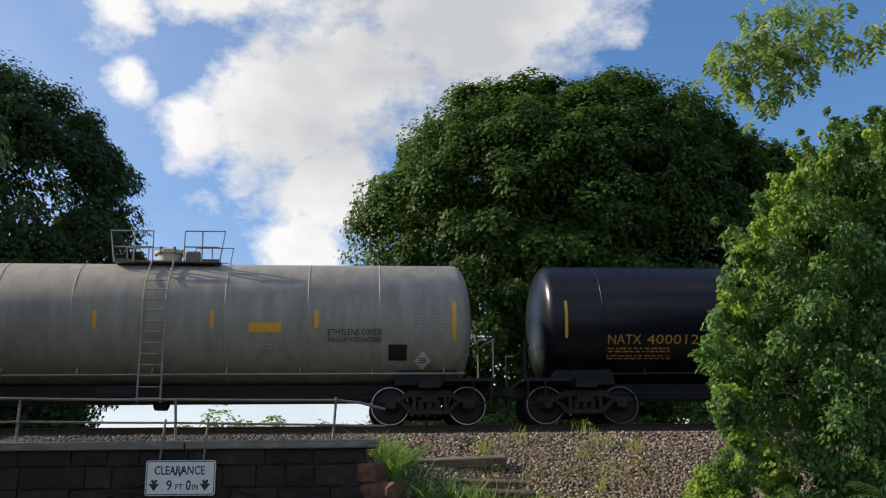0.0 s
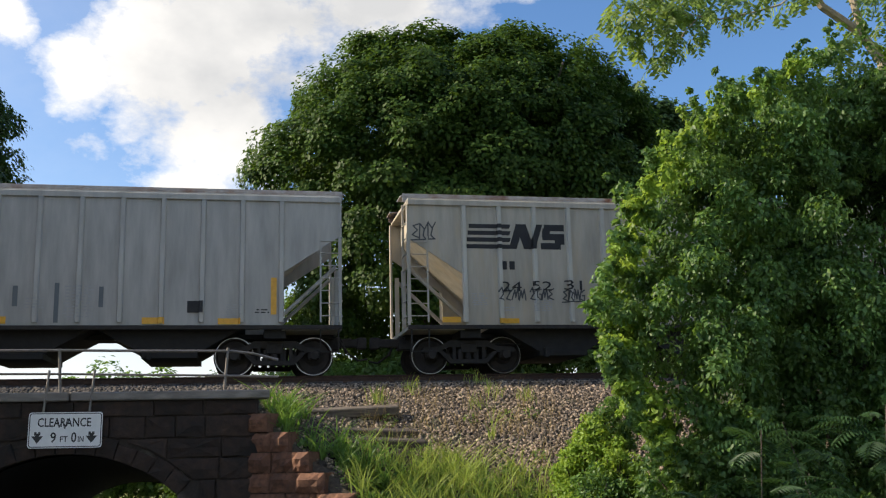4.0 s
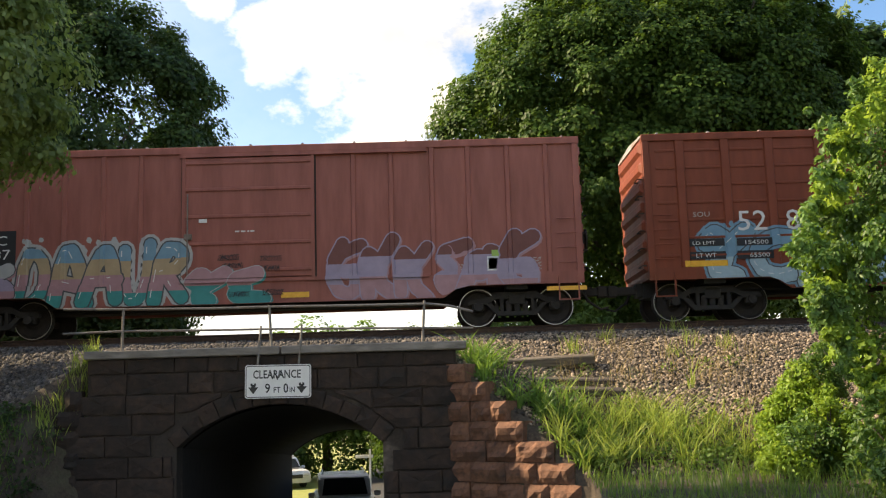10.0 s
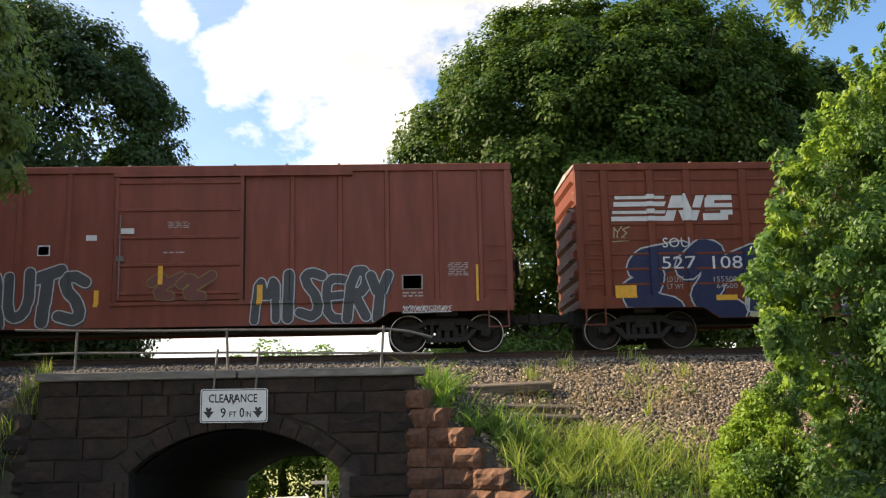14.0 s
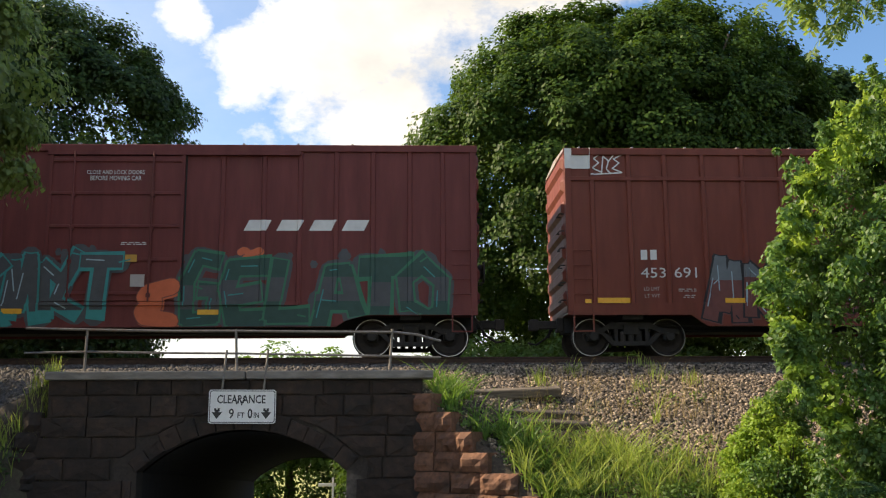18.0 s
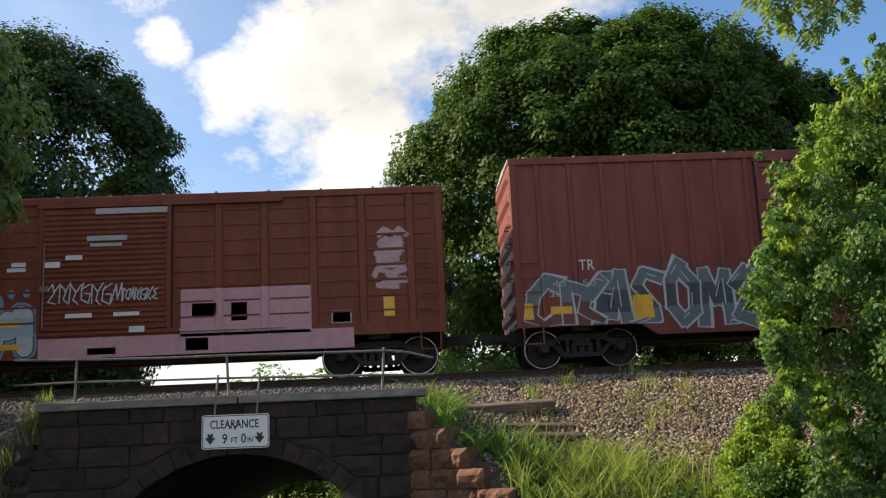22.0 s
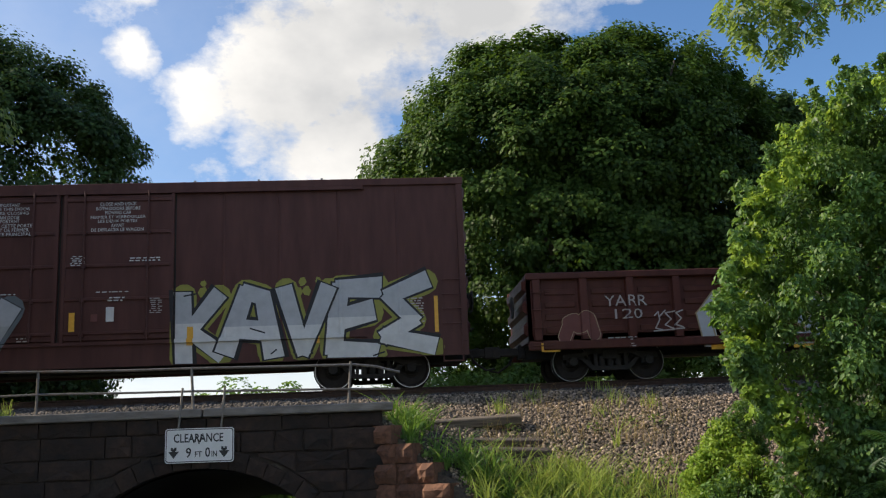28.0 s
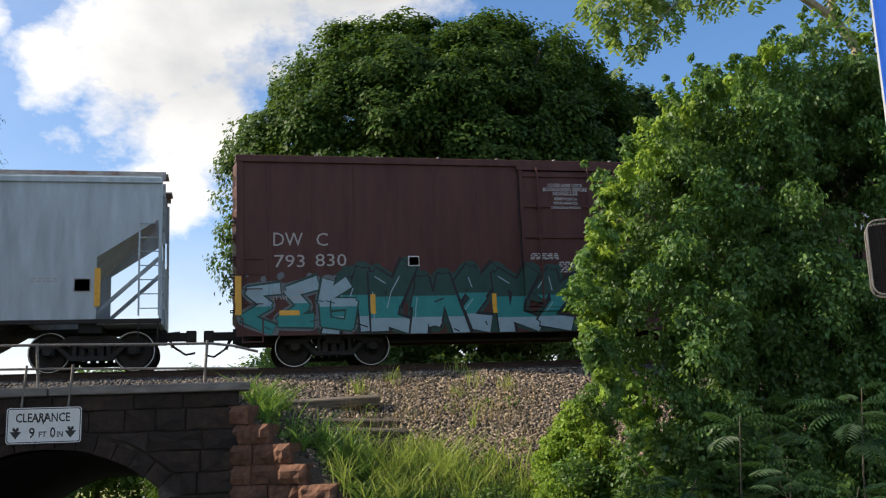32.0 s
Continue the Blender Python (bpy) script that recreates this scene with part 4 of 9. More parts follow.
# pen strokes of sprayed letter forms, in a unit square
STROKES = {
    "A": (((0, 0), (0.3, 0.95), (0.62, 1.0), (1, 0)), ((0.18, 0.38), (0.86, 0.36))),
    "B": (((0.1, 0), (0.1, 1), (0.75, 0.95), (0.8, 0.62), (0.3, 0.52)), ((0.3, 0.52), (0.95, 0.42), (0.92, 0.06), (0.1, 0))),
    "C": (((0.98, 0.86), (0.5, 1), (0.08, 0.75), (0.08, 0.25), (0.5, 0), (1, 0.14)),),
    "D": (((0.1, 0), (0.1, 1), (0.65, 0.95), (0.98, 0.55), (0.75, 0.08), (0.1, 0)),),
    "E": (((1, 0.98), (0.2, 0.94), (0.08, 0.5), (0.15, 0.04), (1, 0)), ((0.1, 0.5), (0.85, 0.55))),
    "F": (((1, 0.98), (0.15, 0.94), (0.1, 0.0)), ((0.12, 0.5), (0.8, 0.55))),
    "G": (((0.95, 0.9), (0.4, 1), (0.06, 0.6), (0.2, 0.06), (0.85, 0.04), (0.95, 0.45), (0.55, 0.48)),),
    "H": (((0.1, 0), (0.16, 1)), ((0.95, 0), (0.86, 1)), ((0.1, 0.48), (0.95, 0.55))),
    "I": (((0.5, 0), (0.5, 1)),),
    "K": (((0.12, 0), (0.15, 1)), ((1, 1), (0.25, 0.5), (1, 0))),
    "L": (((0.12, 1), (0.12, 0.06), (1, 0.04)),),
    "M": (((0, 0), (0.14, 1), (0.5, 0.35), (0.86, 1), (1, 0)),),
    "N": (((0.08, 0), (0.12, 1), (0.88, 0.02), (0.95, 1)),),
    "O": (((0.5, 1), (0.08, 0.72), (0.1, 0.22), (0.52, 0), (0.94, 0.25), (0.92, 0.75), (0.5, 1)),),
    "P": (((0.15, 0), (0.12, 1), (0.85, 0.95), (0.9, 0.55), (0.2, 0.45)),),
    "R": (((0.12, 0), (0.12, 1), (0.85, 0.94), (0.85, 0.58), (0.2, 0.48)), ((0.35, 0.48), (1, 0))),
    "S": (((0.95, 0.9), (0.4, 1), (0.08, 0.75), (0.85, 0.38), (0.75, 0.06), (0.02, 0.06)),),
    "T": (((-0.02, 0.92), (1.02, 0.98)), ((0.5, 0.95), (0.48, 0))),
    "U": (((0.1, 1), (0.08, 0.22), (0.5, 0), (0.92, 0.22), (0.9, 1)),),
    "V": (((0.02, 1), (0.45, 0.02), (1, 1)),),
    "Y": (((0.05, 1), (0.45, 0.5), (0.95, 1)), ((0.48, 0.52), (0.42, 0))),
    # forms that are no letters
    "0": (((0.0, 0.7), (0.3, 1.0), (0.55, 0.55), (0.2, 0.1), (0.8, 0.0)), ((0.5, 0.6), (1.05, 0.95))),
    "1": (((0.1, 0.05), (0.05, 0.95), (0.6, 0.65), (0.45, 0.25), (0.95, 0.0)), ((0.6, 0.65), (1.0, 1.02))),
    "2": (((0.95, 0.98), (0.15, 0.8), (0.7, 0.5), (0.1, 0.22), (1.0, 0.02)),),
    "3": (((0.0, 0.0), (0.25, 0.9), (0.5, 0.2), (0.72, 1.0), (1.0, 0.05)), ((0.1, 0.55), (0.45, 0.6))),
    "4": (((0.85, 1.0), (0.1, 0.75), (0.12, 0.2), (0.85, 0.0), (0.9, 0.5), (0.45, 0.5)), ((0.3, 1.0), (0.1, 0.7))),
}


def clip_band(pts, lo, hi):
    """The part of a convex outline between two heights."""
    for level, sign in ((lo, 1), (hi, -1)):
        out = []
        for (xa, za), (xb, zb) in zip(pts, pts[1:] + pts[:1]):
            a, b = sign * (za - level), sign * (zb - level)
            if a >= 0:
                out.append((xa, za))
            if a * b < 0:
                k = a / (a - b)
                out.append((xa + (xb - xa) * k, za + (zb - za) * k))
        pts = out
        if len(pts) < 3:
            return []
    return pts


def pen(pts, w, round_tip, flare):
    """Convex pieces of a stroke of width w: its segments, with round joints or spiked ends."""
    out = []
    m = len(pts) - 1
    for i, ((xa, za), (xb, zb)) in enumerate(zip(pts, pts[1:])):
        d = Vector((xb - xa, zb - za))
        if d.length < 1e-5:
            continue
        d.normalize()
        n = Vector((-d.y, d.x)) * w / 2
        e = d * w * (0.0 if round_tip else 0.30)
        ka, kb = (1 + flare if i == 0 else 1), (1 + flare if i == m - 1 else 1)
        out.append([(xa - e.x - n.x * ka, za - e.y - n.y * ka), (xb + e.x - n.x, zb + e.y - n.y), (xb + e.x + n.x * kb, zb + e.y + n.y * kb), (xa - e.x + n.x, za - e.y + n.y)])
    if round_tip:
        for x, z in pts:
            out.append([(x + w / 2 * math.cos(a * math.pi / 5), z + w / 2 * math.sin(a * math.pi / 5)) for a in range(10)])
    return out


def graffiti(car, skin, x0, z0, x1, z1, letters, fills, edge, halo=None, style="block", seed=1, shine=None):
    """A sprayed piece: fat pen-stroke forms over a ground colour, each with its outline, bands of fill and thin highlights."""
    rng = random.Random(seed)
    glyphs = letters if isinstance(letters, str) else "".join(rng.choice("01234") for i in range(letters))
    n = len(glyphs)
    w, h = (x1 - x0) / n, z1 - z0
    soft = style == "round"
    t = max(0.014, (0.022 if soft else 0.029) * h)
    rough = 0.05 if soft else 0.085
    fat = min(w, h) * (0.40 if soft else 0.31)
    floor_z = 0.67
    shapes = []
    for i, g in enumerate(glyphs):
        gx, gw = x0 + w * (i + 0.10), w * rng.uniform(0.82, 0.98)
        gz, gh = z0 + h * rng.uniform(0.06, 0.12), h * rng.uniform(0.76, 0.88)
        lean, wave = rng.uniform(-0.10, 0.28) * gw, rng.uniform(-0.08, 0.08) * h

        def at(a, b):
            return gx + gw * a + lean * (b - 0.5), gz + gh * b + wave * (a - 0.5)

        lines = []
        for line in STROKES[g]:
            pts = [at(a + rng.uniform(-rough, rough), b + rng.uniform(-rough, rough)) for a, b in line]
            if soft:
                cut = [pts[0]]
                for (xa, za), (xb, zb) in zip(pts, pts[1:]):
                    cut += [(xa * 0.72 + xb * 0.28, za * 0.72 + zb * 0.28), (xa * 0.28 + xb * 0.72, za * 0.28 + zb * 0.72)]
                pts = cut + [pts[-1]]
            lines.append(pts)
        shapes.append((lines, fat * rng.uniform(0.85, 1.15), rng.uniform(0.3, 0.8) if not soft else 0))

    def lay(name, polys, parent, lift):
        inks = list(dict.fromkeys(k for k, _ in polys))
        bm = bmesh.new()
        for j, (k, pts) in enumerate(polys):
            f = bm.faces.new([bm.verts.new((x, 0.00007 * j, max(z, skin.hem(x) if skin.hem else floor_z))) for x, z in pts])
            f.material_index = inks.index(k)
        bmesh.ops.dissolve_degenerate(bm, dist=0.002, edges=bm.edges)
        skin.lay(bm, lift)
        face_out(bm)
        me = bpy.data.meshes.new(name)
        bm.to_mesh(me)
        bm.free()
        for k in inks:
            me.materials.append(INK[k])
        return tagged(part(name, me, None, parent), kind="stuff")

    ground = []
    for lines, f, flare in shapes:
        for pts in lines:
            if halo:
                ground += [(halo, q) for q in pen(pts, f + 0.09 * h + 2 * t, True, 0)]
            else:
                ground += [(fills[0], q) for q in pen([(x + 0.03, z - 0.04) for x, z in pts], f + 2 * t, soft, flare)]
    if halo:
        # overspray: drips and blobs round the rim
        for k in range(3 * n):
            x, z = rng.uniform(x0, x1), z1 - h * rng.uniform(-0.08, 0.16)
            r = rng.uniform(0.03, 0.07) * h
            ground.append((halo, [(x + r * math.cos(a * 1.05), z + r * rng.uniform(0.8, 1.5) * math.sin(a * 1.05)) for a in range(6)]))
    piece = lay("graffiti", ground, car, 0.003)
    nb = len(fills)
    for i, (lines, f, flare) in enumerate(shapes):
        polys = []
        for pts in lines:
            polys += [(edge, q) for q in pen(pts, f + 2 * t, soft, flare)]
        tilt = rng.uniform(-0.06, 0.06) * h
        for pts in lines:
            for q in pen(pts, f, soft, flare * 0.8):
                for b, ink in enumerate(fills):
                    c = clip_band(q, z0 - 1 if b == 0 else z0 + h * b / nb + tilt, z1 + 1 if b == nb - 1 else z0 + h * (b + 1) / nb + tilt)
                    if c:
                        polys.append((ink, c))
        for pts in lines:
            if shine:
                for (xa, za), (xb, zb) in zip(pts, pts[1:]):
                    if rng.random() < 0.6:
                        o = f * 0.27
                        polys += [(shine, q) for q in stroke_quads([(xa * 0.85 + xb * 0.15 - o, za * 0.85 + zb * 0.15 + o * 0.4), (xa * 0.35 + xb * 0.65 - o, za * 0.35 + zb * 0.65 + o * 0.4)], t * 0.55)]
            if not soft and rng.random() < 0.6:
                x, z = pts[-1]
                polys += [(edge, q) for q in stroke_quads([(x, z), (x + rng.uniform(-.3, .3) * w, z + rng.uniform(.1, .3) * f)], t * 0.7)]
        lay("form", polys, piece, 0.008 + 0.0065 * (i % 3))
    return piece


def scribble(car, skin, ink, x0, z0, x1, z1, seed, w=0.032):
    """A sprayed tag: quick thin pen strokes run together."""
    rng = random.Random(seed)
    bm = bmesh.new()
    h = z1 - z0
    n = max(2, round((x1 - x0) / (h * 0.48)))
    cell = (x1 - x0) / n
    w = min(w, 0.10 * h)
    for i in range(n):
        lean, rise = rng.uniform(0.05, 0.3) * cell, rng.uniform(-0.06, 0.06) * h
        for line in STROKES[rng.choice("01234")]:
            ribbon(bm, [(x0 + cell * (i + 0.02 + 1.02 * a + rng.uniform(-.06, .06)) + lean * (b - 0.5), z0 + rise + h * (b * rng.uniform(0.85, 1.0) + 0.02)) for a, b in line], w)
    if rng.random() < 0.4:
        ribbon(bm, [(x0 - 0.1 * cell, z0 - 0.06 * h), (x1, z0 + 0.03 * h)], w)
    skin.lay(bm, 0.010)
    face_out(bm)
    return tagged(part("spray_tag", bm, INK[ink], car), kind="stuff")


# ---- car kinds ----
def car_thing(name, label, category, u0, u1):
    ob = thing(name, label, category, pose((u0 + u1) / 2, TRACK_Y, RAIL_Z), group="cars of the goods train")
    CARS.append((ob, (u0 + u1) / 2))
    return ob


def corrugated_end(L, s, z0, z1, n, depth=0.07):
    """A pressed steel car end with n bulges across it."""
    bm = bmesh.new()
    prof = [(0.0, z0)]
    h = (z1 - z0) / n
    for i in range(n):
        a = z0 + h * i
        prof += [(0.0, a + h * 0.22), (depth, a + h * 0.40), (depth, a + h * 0.72), (0.0, a + h * 0.90)]
    prof.append((0.0, z1))
    ys = (-1.40, -1.28, 1.28, 1.40)
    rows = [[bm.verts.new((s * (L - 0.02 + (dx if abs(y) < 1.3 else 0.0)), y, z)) for dx, z in prof] for y in ys]
    for A, B in zip(rows, rows[1:]):
        for i in range(len(prof) - 1):
            bm.faces.new((A[i], A[i + 1], B[i + 1], B[i]))
    bmesh.ops.recalc_face_normals(bm, faces=bm.faces)
    return bm


def boxcar(label, u0, u1, mat, eave, doors, ribs_l, ribs_r, door_mat=None, louvre=False, beads=0, inset=1.6, ends=7, sill_drop=0.66, sill_end=0.93, rib_w=0.11, rib_d=0.05, plug=False, band=None, roof_mat=None):
    """A boxcar: body, roof, ribs, doors, ends, sills, ladders and gear. doors: list of (x0, x1)."""
    car = car_thing("boxcar", label, "boxcar", u0, u1)
    L = (u1 - u0) / 2
    Y = 1.48
    part("body", boxes((-L + 0.06, L - 0.06, -Y, Y, 1.0, eave - 0.02)), mat, car)
    # gently pitched roof with standing seams
    bm = bmesh.new()
    prism(bm, [(-1.50, eave - 0.05), (1.50, eave - 0.05), (1.50, eave), (0.0, eave + 0.10), (-1.50, eave)], -L, L)
    bm.transform(Matrix(((0, 1, 0, 0), (1, 0, 0, 0), (0, 0, 1, 0), (0, 0, 0, 1))))
    for i in range(13):
        x = -L + 0.4 + (2 * L - 0.8) * i / 12
        box(bm, x - 0.025, x + 0.025, -1.50, 1.50, eave - 0.02, eave + 0.055)
    bmesh.ops.recalc_face_normals(bm, faces=bm.faces)
    part("roof", bm, roof_mat or M_ROOF, car)
    ribs = [x for x in ribs_l + ribs_r]
    for side in (-1, 1):
        part("top_chord", boxes((-L, L, side * Y, side * (Y + 0.06), eave - 0.16, eave + 0.01), bev=0.01), mat, car)
        # side sill, deeper between the trucks
        bm = bmesh.new()
        y0, y1 = sorted((side * (Y - 0.02), side * (Y + 0.045)))
        prism(bm, [(-L + 0.02, 1.22), (-L + 0.02, sill_end), (-L + inset + 1.35, sill_end), (-L + inset + 1.75, sill_drop), (L - inset - 1.75, sill_drop), (L - inset - 1.35, sill_end), (L - 0.02, sill_end), (L - 0.02, 1.22)], y0, y1)
        part("side_sill", bm, mat, car)
        b = bmesh.new()
        prism(b, [(-rib_w / 2 - 0.012, 0), (rib_w / 2 + 0.012, 0), (rib_w / 2 - 0.012, rib_d), (-rib_w / 2 + 0.012, rib_d)], 1.22, eave - 0.15)
        # the profile runs along z, standing out from the side
        b.transform(Matrix(((1, 0, 0, 0), (0, 0, side, 0), (0, 1, 0, 0), (0, 0, 0, 1))))
        bmesh.ops.recalc_face_normals(b, faces=b.faces)
        me = mesh_bm("rib", b, mat)
        for x in ribs:
            part("rib", me, None, car, at=pose(x, side * Y, 0))
        for s in (-1, 1):
            part("corner_post", boxes((s * L - s * 0.10 - 0.08, s * L - s * 0.10 + 0.08, min(side * (Y - 0.05), side * (Y + 0.05)), max(side * (Y - 0.05), side * (Y + 0.05)), 1.0, eave - 0.05), bev=0.01), mat, car)
        if beads:
            xs = sorted([-L + 0.2] + ribs + [L - 0.2] + [d for p in doors for d in p])
            dl, dr = min(d[0] for d in doors), max(d[1] for d in doors)
            for a, c in zip(xs, xs[1:]):
                if c - a < 0.25 or (a >= dl - 0.01 and c <= dr + 0.01):
                    continue
                me = mesh_bm("panel_bead", boxes((a + rib_w * 0.6, c - rib_w * 0.6, min(side * Y, side * (Y + 0.022)), max(side * Y, side * (Y + 0.022)), -0.03, 0.03), bev=0.008), mat)
                for i in range(beads if side < 0 else 0):
                    part("panel_bead", me, None, car, at=pose(0, 0, 1.5 + (eave - 1.9) * i / (beads - 1)))
    for s in (-1, 1):
        part("end_wall", corrugated_end(L, s, 1.05, eave - 0.08, ends), mat, car)
        bm = bmesh.new()
        ladder(bm, s * (L - 0.62), s * (L - 0.16), -Y - 0.07, 1.25, 2.65, 4, stile=False)
        for x in (s * (L - 0.62), s * (L - 0.16)):
            box(bm, x - 0.015, x + 0.015, -Y - 0.08, -Y, 0.55, 1.1)
        box(bm, min(s * (L - 0.64), s * (L - 0.14)), max(s * (L - 0.64), s * (L - 0.14)), -Y - 0.09, -Y - 0.02, 0.53, 0.56)
        split_parts("rung", bm, mat, car)
        bm = bmesh.new()
        for i in range(6):
            z = 1.3 + 0.42 * i
            pipe(bm, [(s * L, -1.38, z), (s * (L + 0.11), -1.38, z), (s * (L + 0.11), -0.95, z), (s * L, -0.95, z)], 0.014, 6)
        split_parts("rung", bm, M_UNDER, car)
    part("brake_wheel", ME_BRAKEWHEEL, None, car, at=pose(L + 0.2, -0.5, 2.1))
    part("brake_housing", boxes((L, L + 0.17, -0.62, -0.38, 1.95, 2.25), bev=0.02), M_UNDER, car)
    # doors
    for x0, x1 in doors:
        bm = boxes((x0, x1, -Y - 0.075, -Y + 0.02, 1.28, eave - 0.28), bev=0.012)
        door = part("door", bm, door_mat or mat, car)
        n = 22 if louvre else 5
        a, h = (0.06, 0.034) if louvre else (0.03, 0.04)
        me = mesh_bm("louvre_slat" if louvre else "door_rib", boxes((x0 + a, x1 - a, -Y - 0.112, -Y - 0.07, -h, h), bev=0.012), door_mat or mat)
        for i in range(n):
            part("louvre_slat" if louvre else "door_rib", me, None, door, at=pose(0, 0, 1.45 + (eave - 1.85) * i / (n - 1)))
        for xa in (x0 - 0.05, x1 - 0.03):
            part("door_stile", boxes((xa, xa + 0.08, -Y - 0.10, -Y, 1.25, eave - 0.25)), door_mat or mat, door)
        # black strips laid on the side imitate the shade in the door gaps
        for xa, xb in ((x0 - 0.085, x0 - 0.05), (x1 + 0.05, x1 + 0.085)):
            part("door_gap_shade", boxes((xa, xb, -Y - 0.012, -Y + 0.01, 1.26, eave - 0.26)), M_UNDER, car)
        if plug:
            for k in (0.18, 0.78):
                x = x0 + (x1 - x0) * k
                bm = bmesh.new()
                tube(bm, (x, -Y - 0.15, 1.25), (x, -Y - 0.15, eave - 0.2), 0.022)
                for z in (1.4, 2.2, 3.0, 3.8):
                    box(bm, x - 0.05, x + 0.05, -Y - 0.16, -Y - 0.07, z - 0.05, z + 0.05, 0.01)
                part("locking_bar", bm, mat, door)
        else:
            bm = bmesh.new()
            tube(bm, (x0 + 0.1, -Y - 0.14, 1.35), (x0 + 0.1, -Y - 0.14, 3.3), 0.018)
            box(bm, x0 + 0.02, x0 + 0.2, -Y - 0.15, -Y - 0.08, 2.2, 2.34, 0.01)
            part("door_latch", bm, M_GRATE, door)
    dl, dr = min(d[0] for d in doors), max(d[1] for d in doors)
    span = dr - dl
    part("door_track", boxes((dl - 0.1, min(dr + span * 0.9, L - 0.4), -Y - 0.10, -Y, 1.17, 1.25)), mat, car)
    part("door_track", boxes((dl - 0.1, min(dr + span * 0.9, L - 0.4), -Y - 0.12, -Y, eave - 0.26, eave - 0.17)), mat, car)
    if band:
        part("roof_band", boxes((-L + 0.02, L - 0.02, -Y - 0.055, -Y, band[0], band[1]), bev=0.01), mat, car)
    running_gear(car, L, inset)
    plates = [(-L, L, 0.5, 1.222, 0.046), (dl - 0.1, min(dr + span * 0.9, L - 0.4), 1.165, 1.255, 0.101)] + [(x0 - 0.05, x1 + 0.05, 1.26, eave - 0.25, 0.114) for x0, x1 in doors]
    plates += [(-L, -L + 0.20, 1.0, eave, 0.052), (L - 0.20, L, 1.0, eave, 0.052)]
    return car, Skin(-Y, ribs, rib_w, rib_d, plates=plates, hem=lambda x: float(np.interp(abs(x), (L - inset - 1.75, L - inset - 1.35), (sill_drop, sill_end))) + 0.012), Skin(-Y - 0.113)


